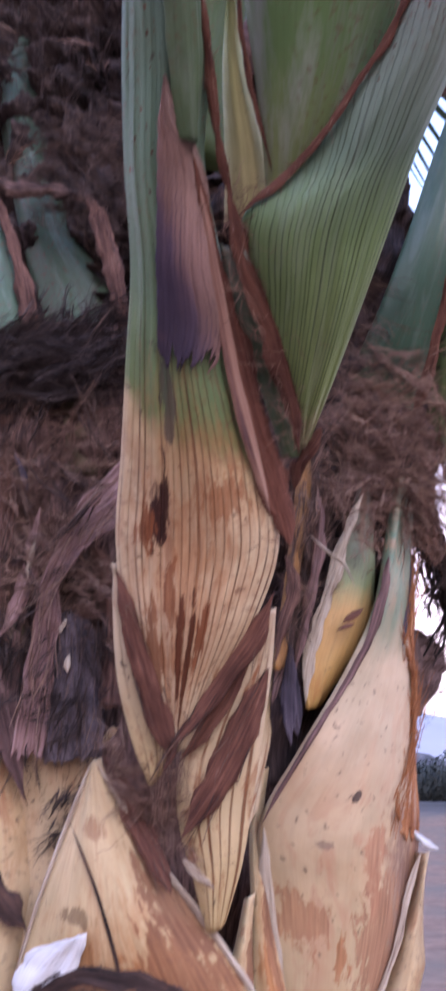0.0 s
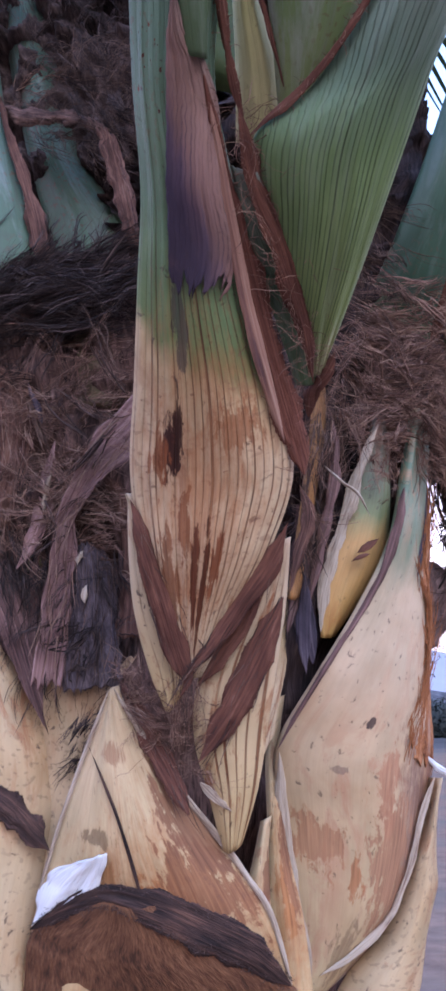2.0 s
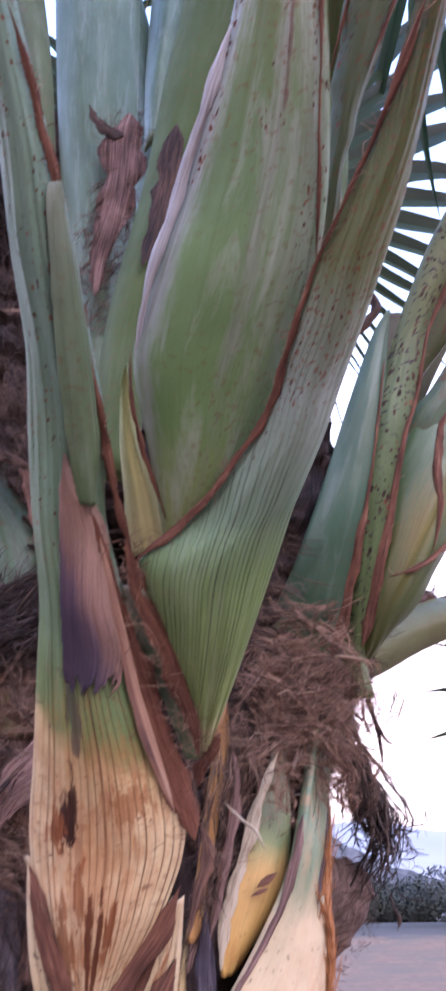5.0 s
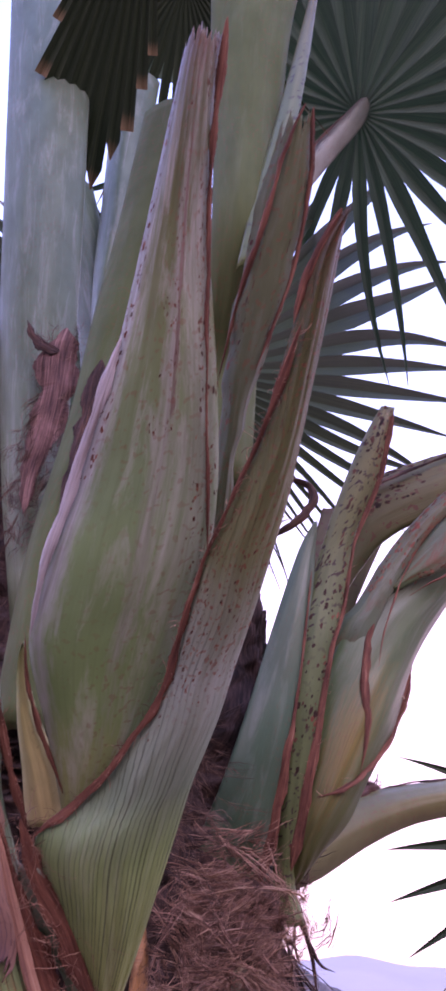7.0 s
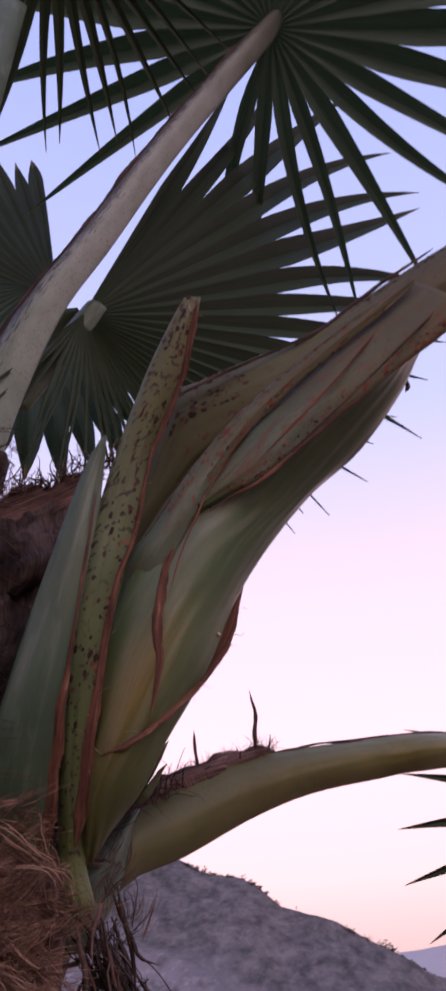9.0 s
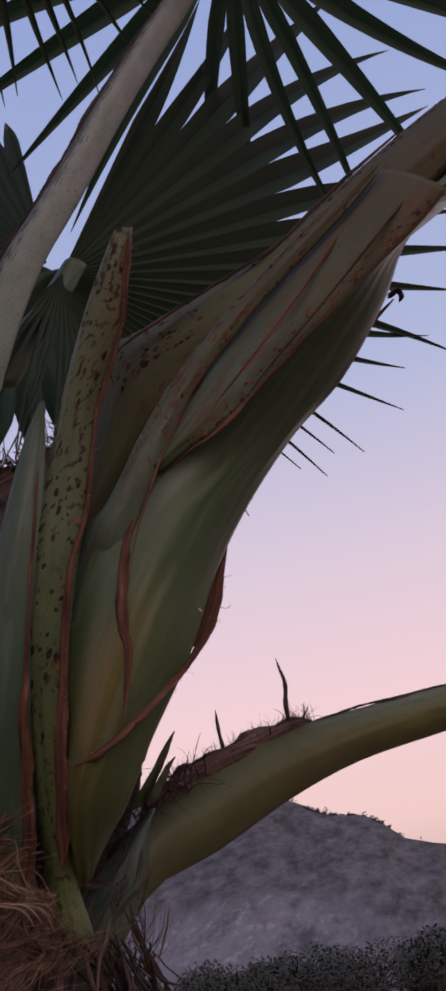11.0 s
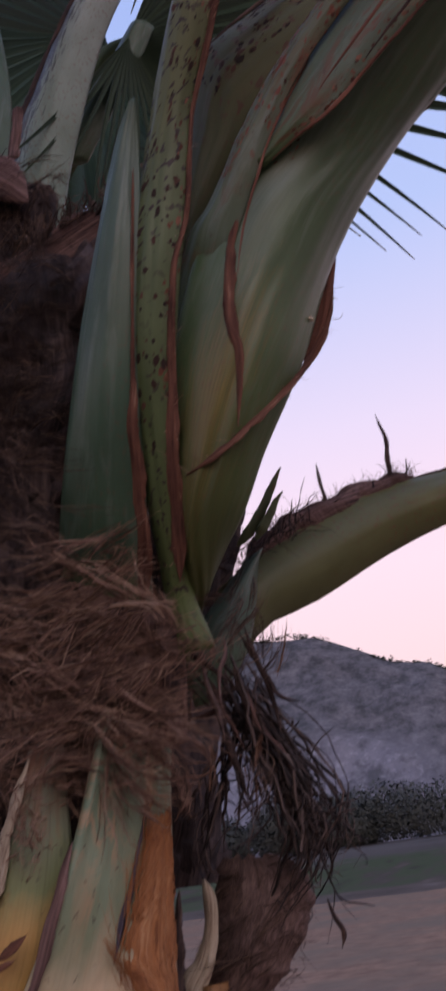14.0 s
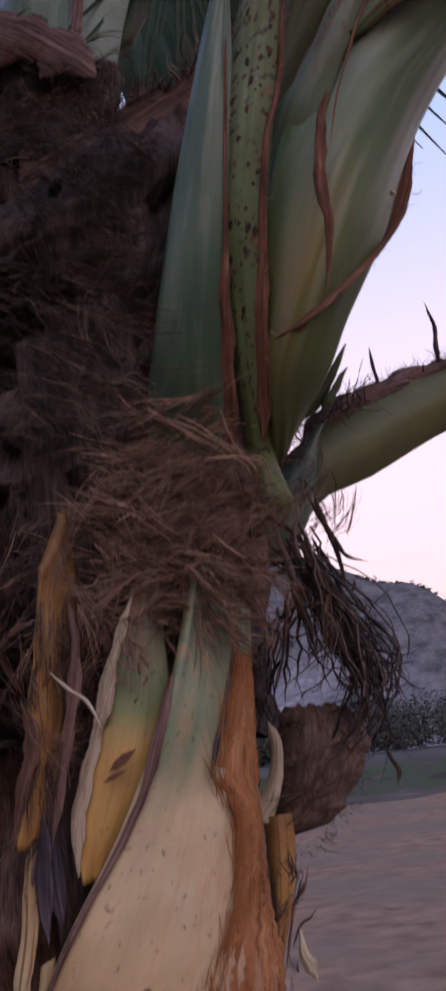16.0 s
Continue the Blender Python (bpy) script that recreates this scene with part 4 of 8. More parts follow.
def build_trunk():
    nz, na = 150, 72
    verts, met = [], []
    for i in range(nz):
        z = 2.62 * i / (nz - 1)
        base = 0.225 if z < 1.6 else 0.225 - 0.03 * min(1, (z - 1.6) / 0.5) if z < 2.1 else 0.195 - 0.10 * (z - 2.1) / 0.52
        for j in range(na):
            a = 2 * math.pi * j / na
            p = Vector((math.cos(a), math.sin(a), z * 3))
            r = base + 0.03 * noise.fractal(p * 2.4, 0.8, 2.0, 4) + 0.012 * math.sin(z * 42 + 3 * math.sin(a * 2))
            verts.append((-0.09 + r * math.cos(a), 1.27 + r * math.sin(a), z))
            met.append((a * 0.3, z))
    faces = [(i * na + j, i * na + (j + 1) % na, (i + 1) * na + (j + 1) % na, (i + 1) * na + j) for i in range(nz - 1) for j in range(na)]
    faces.append(tuple((nz - 1) * na + j for j in range(na)))
    under("trunk", mesh_of("trunk", verts, faces, M_DARK, met, met), palm, "dark trunk wrapped in matted brown fibre")


build_trunk()


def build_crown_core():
    """Layered fibre that wraps the heart of the crown, its self-shadow put into the colour."""
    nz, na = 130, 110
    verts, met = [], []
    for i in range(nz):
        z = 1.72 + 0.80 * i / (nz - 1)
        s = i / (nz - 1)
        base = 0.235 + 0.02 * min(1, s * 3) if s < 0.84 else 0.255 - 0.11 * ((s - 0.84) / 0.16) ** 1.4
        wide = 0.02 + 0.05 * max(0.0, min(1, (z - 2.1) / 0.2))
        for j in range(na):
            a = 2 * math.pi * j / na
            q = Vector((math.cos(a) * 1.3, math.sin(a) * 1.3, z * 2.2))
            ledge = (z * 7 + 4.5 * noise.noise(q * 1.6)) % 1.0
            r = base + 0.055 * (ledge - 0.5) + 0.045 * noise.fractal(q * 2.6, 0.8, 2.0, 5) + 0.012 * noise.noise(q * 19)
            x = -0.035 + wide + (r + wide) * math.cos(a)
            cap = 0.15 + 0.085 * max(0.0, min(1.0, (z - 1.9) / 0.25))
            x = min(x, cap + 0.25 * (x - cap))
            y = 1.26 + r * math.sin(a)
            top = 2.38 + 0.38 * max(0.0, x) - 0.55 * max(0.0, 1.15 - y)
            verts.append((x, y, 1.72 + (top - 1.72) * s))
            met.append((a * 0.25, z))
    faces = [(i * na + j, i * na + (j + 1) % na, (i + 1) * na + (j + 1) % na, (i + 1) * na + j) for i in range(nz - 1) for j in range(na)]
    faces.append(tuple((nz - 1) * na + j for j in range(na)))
    under("crown_core", mesh_of("crown_core", verts, faces, M_SHADE, met, met), palm, "layered fibre round the crown, blackened for shade")


build_crown_core()

# old cut bases low on the trunk
base_wedge = loft("leaf_base", [
    ((-0.199, 1.003, 1.216), (0.080, 1.002, 1.221), 0.035),
    ((-0.192, 0.983, 1.280), (0.060, 0.982, 1.284), 0.035),
    ((-0.183, 0.966, 1.331), (0.047, 0.963, 1.334), 0.035),
    ((-0.169, 0.948, 1.382), (0.018, 0.946, 1.384), 0.035),
    ((-0.151, 0.927, 1.433), (-0.021, 0.929, 1.434), 0.035),
    ((-0.126, 0.906, 1.497), (-0.069, 0.907, 1.498), 0.018),
    ((-0.113, 0.896, 1.528), (-0.088, 0.895, 1.528), 0.01),
    ((-0.104, 0.888, 1.550), (-0.099, 0.884, 1.551), 0.002),
], M_WEDGE, palm, "cream triangular cut leaf base with rusty stains", rows=60, cols=28, thick=0.03, seed=3)
ribbon("rim", [(-0.100, 0.881, 1.550, 0.0035), (-0.087, 0.892, 1.528, 0.0047), (-0.067, 0.903, 1.499, 0.0053), (-0.034, 0.921, 1.452, 0.0054), (-0.008, 0.931, 1.421, 0.0061), (0.017, 0.942, 1.388, 0.0056), (0.040, 0.954, 1.352, 0.0050), (0.058, 0.977, 1.290, 0.0046)], M_RIM, base_wedge, "pale cut rim", ragged=0.2, seed=5)
ribbon("rim", [(-0.105, 0.884, 1.548, 0.0029), (-0.126, 0.902, 1.498, 0.0036), (-0.151, 0.924, 1.434, 0.0037), (-0.175, 0.951, 1.365, 0.0032)], M_RIM, base_wedge, "pale cut rim", ragged=0.2, seed=6)
ribbon("crack", [(-0.124, 0.902, 1.499, 0.0012), (-0.107, 0.890, 1.468, 0.0023), (-0.091, 0.891, 1.431, 0.0029), (-0.073, 0.912, 1.369, 0.0036)], M_BURNT, base_wedge, "dark crack", bow=0.02, thick=0.001, ragged=0.3, seed=7)
loft("lower_scale", [
    ((-0.199, 0.978, 1.183), (0.072, 0.980, 1.187), 0.03),
    ((-0.190, 0.978, 1.275), (0.062, 0.980, 1.273), 0.03),
    ((-0.184, 0.965, 1.315), (0.054, 0.971, 1.293), 0.03),
    ((-0.174, 0.953, 1.343), (0.023, 0.946, 1.326), 0.03),
    ((-0.141, 0.929, 1.363), (-0.013, 0.927, 1.349), 0.02),
    ((-0.116, 0.914, 1.375), (-0.054, 0.911, 1.367), 0.01),
], M_LOWER, base_wedge, "rusty brown fibrous lower scale", rows=40, cols=24, thick=0.02, ragged=0.004, seed=8)
scar = [(-0.182, 0.957, 1.337, 0.0065), (-0.140, 0.928, 1.361, 0.0162), (-0.104, 0.910, 1.372, 0.0206), (-0.064, 0.910, 1.363, 0.0313), (-0.021, 0.923, 1.344, 0.0367), (0.023, 0.946, 1.320, 0.0289), (0.058, 0.972, 1.290, 0.0117)]
ribbon("scar", scar, M_BURNT, base_wedge, "black frayed band", ragged=0.3, seed=9, facing=(0, -1, 0), bow=0.02)
edge_hairs("frayed_hair", scar, 1500, M_STRAND_D, base_wedge, length=(0.002, 0.008), radius=(0.0002, 0.0006), seed=10, along=1.2)
loft("chalk_patch", [
    ((-0.179, 0.956, 1.341), (-0.172, 0.951, 1.347), 0.003),
    ((-0.174, 0.948, 1.363), (-0.136, 0.927, 1.363), 0.003),
    ((-0.169, 0.943, 1.380), (-0.118, 0.915, 1.375), 0.003),
    ((-0.152, 0.929, 1.393), (-0.110, 0.906, 1.390), 0.003),
    ((-0.135, 0.915, 1.399), (-0.104, 0.896, 1.409), 0.003),
], M_WHITE, base_wedge, "chalky white patch", rows=30, cols=12, thick=0.006, ragged=0.004, seed=11)

base_far = loft("leaf_base", [
    ((-0.270, 0.985, 1.234), (-0.190, 0.985, 1.236), 0.03),
    ((-0.278, 0.985, 1.320), (-0.188, 0.985, 1.322), 0.03),
    ((-0.282, 0.985, 1.404), (-0.174, 0.985, 1.406), 0.03),
    ((-0.284, 0.985, 1.457), (-0.171, 0.985, 1.459), 0.03),
    ((-0.283, 0.985, 1.511), (-0.182, 0.985, 1.513), 0.03),
    ((-0.275, 0.985, 1.567), (-0.203, 0.985, 1.568), 0.025),
    ((-0.262, 0.985, 1.612), (-0.226, 0.985, 1.613), 0.012),
    ((-0.250, 0.985, 1.642), (-0.245, 0.985, 1.642), 0.002),
], M_SIDE, palm, "pointed cream leaf base with a black scar", rows=50, cols=22, thick=0.025, ragged=0.002, seed=13)
ribbon("scar", [(-0.234, 0.953, 1.460, 0.0160), (-0.215, 0.953, 1.449, 0.0260), (-0.196, 0.953, 1.434, 0.0260), (-0.177, 0.953, 1.416, 0.0200), (-0.166, 0.953, 1.405, 0.0040)], M_BURNT, base_far, "black scar", ragged=0.4, seed=14, facing=(0, -1, 0))
ribbon("rim", [(-0.240, 0.962, 1.638, 0.0030), (-0.220, 0.962, 1.610, 0.0060), (-0.198, 0.962, 1.566, 0.0060), (-0.175, 0.962, 1.511, 0.0030)], M_BURNT, base_far, "dark edge", ragged=0.3, seed=15)
base_mid = loft("leaf_base", [
    ((-0.197, 1.000, 1.232), (-0.114, 1.000, 1.234), 0.02),
    ((-0.200, 1.000, 1.364), (-0.126, 1.000, 1.365), 0.02),
    ((-0.199, 0.998, 1.452), (-0.114, 0.998, 1.453), 0.02),
    ((-0.197, 0.990, 1.513), (-0.102, 0.990, 1.514), 0.02),
    ((-0.195, 0.980, 1.555), (-0.097, 0.980, 1.566), 0.02),
    ((-0.195, 0.972, 1.586), (-0.090, 0.972, 1.593), 0.02),
], M_SIDE, palm, "cream leaf base with brown flecks", rows=50, cols=30, thick=0.025, tear=(0, 0.05), seed=16)

# right-hand smooth base
base_smooth = loft("leaf_base", [
    ((0.070, 1.024, 1.275), (0.089, 1.100, 1.259), 0.01),
    ((0.067, 1.020, 1.313), (0.133, 1.100, 1.300), 0.025),
    ((0.059, 1.012, 1.365), (0.175, 1.100, 1.349), 0.045),
    ((0.051, 0.999, 1.430), (0.202, 1.100, 1.425), 0.055),
    ((0.047, 0.973, 1.498), (0.216, 1.100, 1.498), 0.055),
    ((0.084, 0.953, 1.561), (0.212, 1.100, 1.574), 0.045),
    ((0.131, 0.962, 1.634), (0.213, 1.100, 1.655), 0.03),
    ((0.168, 0.969, 1.707), (0.218, 1.100, 1.738), 0.015),
    ((0.192, 0.993, 1.791), (0.226, 1.100, 1.824), 0.008),
    ((0.208, 1.011, 1.866), (0.239, 1.100, 1.899), 0.006),
], M_CREAM, palm, "smooth cream leaf base tapering to grey green", rows=70, cols=26, thick=0.02, seed=18)
ribbon("margin", [(0.047, 0.969, 1.498, 0.0038), (0.066, 0.957, 1.531, 0.0042), (0.087, 0.950, 1.563, 0.0053), (0.113, 0.954, 1.603, 0.0051), (0.136, 0.960, 1.638, 0.0060), (0.157, 0.963, 1.676, 0.0087), (0.172, 0.967, 1.720, 0.0098), (0.182, 0.980, 1.763, 0.0071)], M_HUSK, base_smooth, "dark purple dried margin", ragged=0.3, seed=19)
ribbon("side_face", [(0.049, 0.971, 1.495, 0.0063), (0.052, 0.996, 1.430, 0.0143), (0.060, 1.010, 1.360, 0.0173), (0.069, 1.017, 1.314, 0.0149), (0.077, 1.030, 1.274, 0.0124)], M_RIM, base_smooth, "pale cut side", ragged=0.15, seed=20)
torn = loft("torn_skin", [
    ((0.177, 1.005, 1.483), (0.213, 1.098, 1.461), 0.0094),
    ((0.183, 1.006, 1.513), (0.217, 1.097, 1.494), 0.0062),
    ((0.189, 1.011, 1.534), (0.218, 1.097, 1.519), 0.0041),
    ((0.196, 1.016, 1.555), (0.216, 1.097, 1.544), 0.0034),
    ((0.202, 1.025, 1.577), (0.214, 1.097, 1.569), 0.0032),
    ((0.205, 1.029, 1.601), (0.214, 1.096, 1.595), 0.0045),
    ((0.207, 1.031, 1.625), (0.214, 1.094, 1.622), 0.0058),
    ((0.207, 1.028, 1.651), (0.214, 1.096, 1.648), 0.0062),
    ((0.201, 1.019, 1.674), (0.216, 1.093, 1.673), 0.0058),
    ((0.206, 1.025, 1.702), (0.218, 1.093, 1.703), 0.0048),
    ((0.212, 1.033, 1.728), (0.220, 1.093, 1.731), 0.0030),
    ((0.215, 1.042, 1.755), (0.222, 1.093, 1.760), 0.0026),
    ((0.218, 1.056, 1.785), (0.224, 1.095, 1.790), 0.0012),
], M_ORANGE, base_smooth, "torn orange fibrous patch", rows=140, cols=30, thick=0.0008, ragged=0.004, edge_rough=0.75, pleat=0.0002, tear=(0.10, 0.05), seed=21)
strip_along("peel_fibre", [(0.176, 1.001, 1.483, 0.0160), (0.188, 1.007, 1.534, 0.0160), (0.201, 1.021, 1.577, 0.0160), (0.206, 1.027, 1.625, 0.0160), (0.200, 1.015, 1.674, 0.0160), (0.211, 1.029, 1.728, 0.0160), (0.217, 1.052, 1.785, 0.0160)], 170, M_ORANGE, torn, "fine orange shreds", length=(0.02, 0.07), radius=(0.0002, 0.0007), seed=212)
ribbon("torn_edge", [(0.217, 1.052, 1.785, 0.0030), (0.213, 1.037, 1.755, 0.0035), (0.209, 1.026, 1.728, 0.0045), (0.202, 1.017, 1.702, 0.0045), (0.196, 1.009, 1.674, 0.0030)], M_PURPLE, base_smooth, "dark torn edge", ragged=0.4, seed=211, facing=(0.5, -0.8, 0.1))
base_outer = loft("leaf_base", [
    ((0.082, 1.060, 1.194), (0.167, 1.060, 1.196), 0.03),
    ((0.105, 1.060, 1.268), (0.184, 1.060, 1.269), 0.03),
    ((0.148, 1.060, 1.322), (0.199, 1.060, 1.322), 0.03),
    ((0.183, 1.060, 1.396), (0.210, 1.060, 1.397), 0.03),
    ((0.209, 1.060, 1.471), (0.219, 1.060, 1.471), 0.03),
], M_SIDE, palm, "weathered pale leaf base", rows=36, cols=14, thick=0.02, seed=22, ragged=0.004)
ribbon("rim", [(0.086, 1.030, 1.287, 0.0041), (0.120, 1.030, 1.307, 0.0082), (0.154, 1.030, 1.338, 0.0062), (0.178, 1.030, 1.388, 0.0055), (0.192, 1.030, 1.435, 0.0061), (0.206, 1.030, 1.472, 0.0055)], M_RIM, base_outer, "pale peeling rim", ragged=0.4, seed=23)

spike = loft("leaf_base", [
    ((0.094, 0.972, 1.605), (0.107, 1.005, 1.611), 0.003),
    ((0.091, 0.972, 1.642), (0.129, 1.005, 1.640), 0.012),
    ((0.103, 0.972, 1.688), (0.161, 1.005, 1.690), 0.012),
    ((0.122, 0.972, 1.741), (0.170, 1.005, 1.750), 0.012),
    ((0.139, 0.972, 1.792), (0.169, 1.005, 1.802), 0.008),
    ((0.156, 0.972, 1.836), (0.168, 1.005, 1.848), 0.002),
], M_SPIKE, palm, "pointed yellow leaf base with green shoulder", rows=46, cols=14, thick=0.012, seed=24)
ribbon("margin", [(0.158, 0.968, 1.832, 0.0041), (0.141, 0.968, 1.794, 0.0093), (0.125, 0.968, 1.747, 0.0131), (0.107, 0.968, 1.694, 0.0129), (0.094, 0.967, 1.648, 0.0115), (0.091, 0.970, 1.611, 0.0077)], M_RIM, spike, "grey dry edge", ragged=0.48, seed=25)
ribbon("mark", [(0.128, 0.958, 1.688, 0.0013), (0.137, 0.958, 1.694, 0.0071), (0.146, 0.960, 1.700, 0.0058), (0.151, 0.962, 1.704, 0.0013)], M_RED, spike, "red-brown mark", bow=0.02, thick=0.001, seed=26, facing=(0, -1, 0.1))
ribbon("mark", [(0.122, 0.959, 1.680, 0.0013), (0.133, 0.958, 1.685, 0.0045), (0.142, 0.960, 1.688, 0.0013)], M_RED, spike, "red-brown mark", bow=0.02, thick=0.001, seed=27, facing=(0, -1, 0.1))

# strips between the bases
strip_a = loft("leaf_base", [
    ((0.036, 0.995, 1.222), (0.082, 0.995, 1.223), 0.008),
    ((0.038, 0.995, 1.281), (0.078, 0.995, 1.282), 0.008),
    ((0.037, 0.995, 1.345), (0.070, 0.995, 1.346), 0.008),
    ((0.037, 0.995, 1.413), (0.054, 0.995, 1.419), 0.008),
    ((0.035, 0.995, 1.492), (0.049, 0.995, 1.497), 0.008),
    ((0.042, 0.995, 1.544), (0.055, 0.995, 1.551), 0.008),
], M_WEDGE, palm, "narrow pale cut base", rows=36, cols=10, thick=0.012, seed=28)
loft("leaf_base", [
    ((0.019, 0.985, 1.245), (0.045, 0.985, 1.246), 0.012),
    ((0.015, 0.985, 1.283), (0.044, 0.985, 1.283), 0.012),
    ((0.009, 0.985, 1.346), (0.040, 0.985, 1.347), 0.012),
    ((0.021, 0.985, 1.390), (0.038, 0.985, 1.405), 0.012),
    ((0.030, 0.985, 1.431), (0.041, 0.985, 1.437), 0.012),
], M_WEDGE, palm, "narrow cream base wedge", rows=30, cols=10, thick=0.012, seed=29)
ribbon("bract", [(0.073, 0.955, 1.685, 0.0064), (0.075, 0.955, 1.640, 0.0164), (0.078, 0.955, 1.603, 0.0213), (0.082, 0.955, 1.578, 0.0125)], M_PURPLE, palm, "black dried bract", seed=30)
ribbon("bract", [(0.059, 0.965, 1.655, 0.0077), (0.052, 0.965, 1.617, 0.0114), (0.048, 0.965, 1.573, 0.0139), (0.039, 0.965, 1.531, 0.0151), (0.029, 0.965, 1.484, 0.0138)], M_STRIPED, palm, "narrow cream strip", seed=32)
ribbon("bract", [(0.069, 0.955, 1.737, 0.0155), (0.073, 0.955, 1.698, 0.0191), (0.068, 0.955, 1.653, 0.0164), (0.058, 0.955, 1.609, 0.0125)], M_HUSK, palm, "brown dried strip", seed=33, ragged=0.5)

# ---------- front leaf stalk with the cream foot ----------
stalk = loft("leaf_stalk", [
    ((-0.037, 0.863, 1.558), (-0.020, 0.861, 1.558), 0.004),
    ((-0.057, 0.839, 1.616), (0.013, 0.840, 1.616), 0.015),
    ((-0.071, 0.815, 1.668), (0.043, 0.814, 1.667), 0.026),
    ((-0.078, 0.791, 1.726), (0.061, 0.791, 1.724), 0.034),
    ((-0.069, 0.736, 1.787), (0.051, 0.739, 1.786), 0.034),
    ((-0.060, 0.678, 1.846), (0.028, 0.681, 1.846), 0.03),
    ((-0.053, 0.632, 1.893), (0.016, 0.634, 1.893), 0.028),
    ((-0.054, 0.583, 1.946), (0.004, 0.584, 1.946), 0.024),
    ((-0.051, 0.533, 1.990), (0.009, 0.535, 1.990), 0.02),
    ((-0.046, 0.479, 2.034), (0.002, 0.479, 2.033), 0.02),
    ((-0.050, 0.428, 2.079), (-0.007, 0.422, 2.079), 0.02),
    ((-0.052, 0.382, 2.122), (-0.017, 0.380, 2.128), 0.02),
    ((-0.056, 0.329, 2.179), (-0.031, 0.327, 2.182), 0.02),
    ((-0.064, 0.282, 2.236), (-0.044, 0.282, 2.236), 0.02),
], M_LEAF1, palm, "cream-footed leaf stalk turning blue green, ribbed and stained", rows=130, cols=34, thick=0.02, pleat=0.0009, seed=40, flecks=[(0.0, 1.0, 0.5, 1.0, 200, 0.0012, M_SCAB)])
sheath = loft("dry_sheath", [
    ((-0.030, 0.663, 1.819), (0.002, 0.668, 1.814), 0.005),
    ((-0.031, 0.659, 1.824), (0.006, 0.664, 1.822), 0.007),
    ((-0.033, 0.652, 1.832), (0.013, 0.663, 1.832), 0.008),
    ((-0.032, 0.633, 1.852), (0.017, 0.651, 1.858), 0.009),
    ((-0.031, 0.603, 1.884), (0.008, 0.617, 1.889), 0.009),
    ((-0.028, 0.569, 1.921), (0.007, 0.594, 1.928), 0.006),
    ((-0.027, 0.552, 1.940), (-0.001, 0.567, 1.946), 0.006),
    ((-0.025, 0.538, 1.954), (-0.013, 0.541, 1.954), 0.003),
    ((-0.021, 0.523, 1.969), (-0.019, 0.523, 1.969), 0.001),
], M_SHEATH, stalk, "papery pink-brown dried sheath with purple streaks", rows=80, cols=44, thick=0.0016, ragged=0.0007, tear=(0.15, 0.0), seed=41, pleat=0.0008, edge_rough=0.6)
loft("sheath_tongue", [
    ((-0.013, 0.553, 1.942), (-0.002, 0.563, 1.947), 0.009),
    ((-0.017, 0.515, 1.974), (0.005, 0.532, 1.981), 0.009),
    ((-0.019, 0.461, 2.016), (0.003, 0.480, 2.026), 0.009),
    ((-0.019, 0.416, 2.057), (-0.003, 0.425, 2.071), 0.009),
    ((-0.019, 0.390, 2.090), (-0.011, 0.398, 2.099), 0.009),
    ((-0.018, 0.384, 2.102), (-0.015, 0.387, 2.105), 0.009),
], M_TONGUE, stalk, "green tongue of the split sheath", rows=50, cols=14, thick=0.006, ragged=0.001, seed=44)
margin_a = [(-0.003, 0.566, 1.940, 0.0047), (0.007, 0.606, 1.905, 0.0076), (0.019, 0.645, 1.868, 0.0126), (0.031, 0.684, 1.832, 0.0208), (0.046, 0.726, 1.786, 0.0264), (0.059, 0.762, 1.751, 0.0251), (0.066, 0.779, 1.733, 0.0201), (0.070, 0.786, 1.719, 0.0106)]
ribbon("margin_edge", [(-0.000, 0.578, 1.930, 0.0038), (0.008, 0.611, 1.893, 0.0066), (0.015, 0.641, 1.861, 0.0086), (0.023, 0.674, 1.826, 0.0107), (0.033, 0.704, 1.793, 0.0109), (0.044, 0.736, 1.763, 0.0081), (0.053, 0.762, 1.740, 0.0042)], M_PINK, stalk, "pinkish papery edge", ragged=0.12, seed=344)
ribbon("margin", margin_a, M_BROWN2, stalk, "red-brown dried margin", ragged=0.48, seed=45)
edge_hairs("margin_hair", margin_a, 260, M_STRAND_L, stalk, seed=46)
flap_l = loft("foot_flap", [
    ((-0.053, 0.884, 1.530), (-0.045, 0.884, 1.533), 0.006),
    ((-0.067, 0.872, 1.564), (-0.030, 0.872, 1.564), 0.006),
    ((-0.080, 0.848, 1.618), (-0.048, 0.847, 1.618), 0.006),
    ((-0.083, 0.824, 1.675), (-0.065, 0.826, 1.676), 0.006),
    ((-0.082, 0.811, 1.712), (-0.078, 0.808, 1.711), 0.006),
], M_STRIPED, stalk, "split striped foot", rows=36, cols=12, thick=0.006, seed=47)
ribbon("foot_margin", [(-0.078, 0.798, 1.702, 0.0065), (-0.065, 0.805, 1.668, 0.0183), (-0.052, 0.823, 1.625, 0.0261), (-0.040, 0.843, 1.584, 0.0254), (-0.032, 0.855, 1.557, 0.0134), (-0.038, 0.857, 1.540, 0.0056)], M_RED, stalk, "brown fibrous margin", ragged=0.2, seed=48, bow=0.06)
strip_along("margin_fibre", [(-0.078, 0.798, 1.702, 0.0065), (-0.065, 0.805, 1.668, 0.0183), (-0.052, 0.823, 1.625, 0.0261), (-0.040, 0.843, 1.584, 0.0254), (-0.032, 0.855, 1.557, 0.0134), (-0.038, 0.857, 1.540, 0.0056)], 45, M_STRAND, stalk, radius=(0.0002, 0.0007), seed=671)
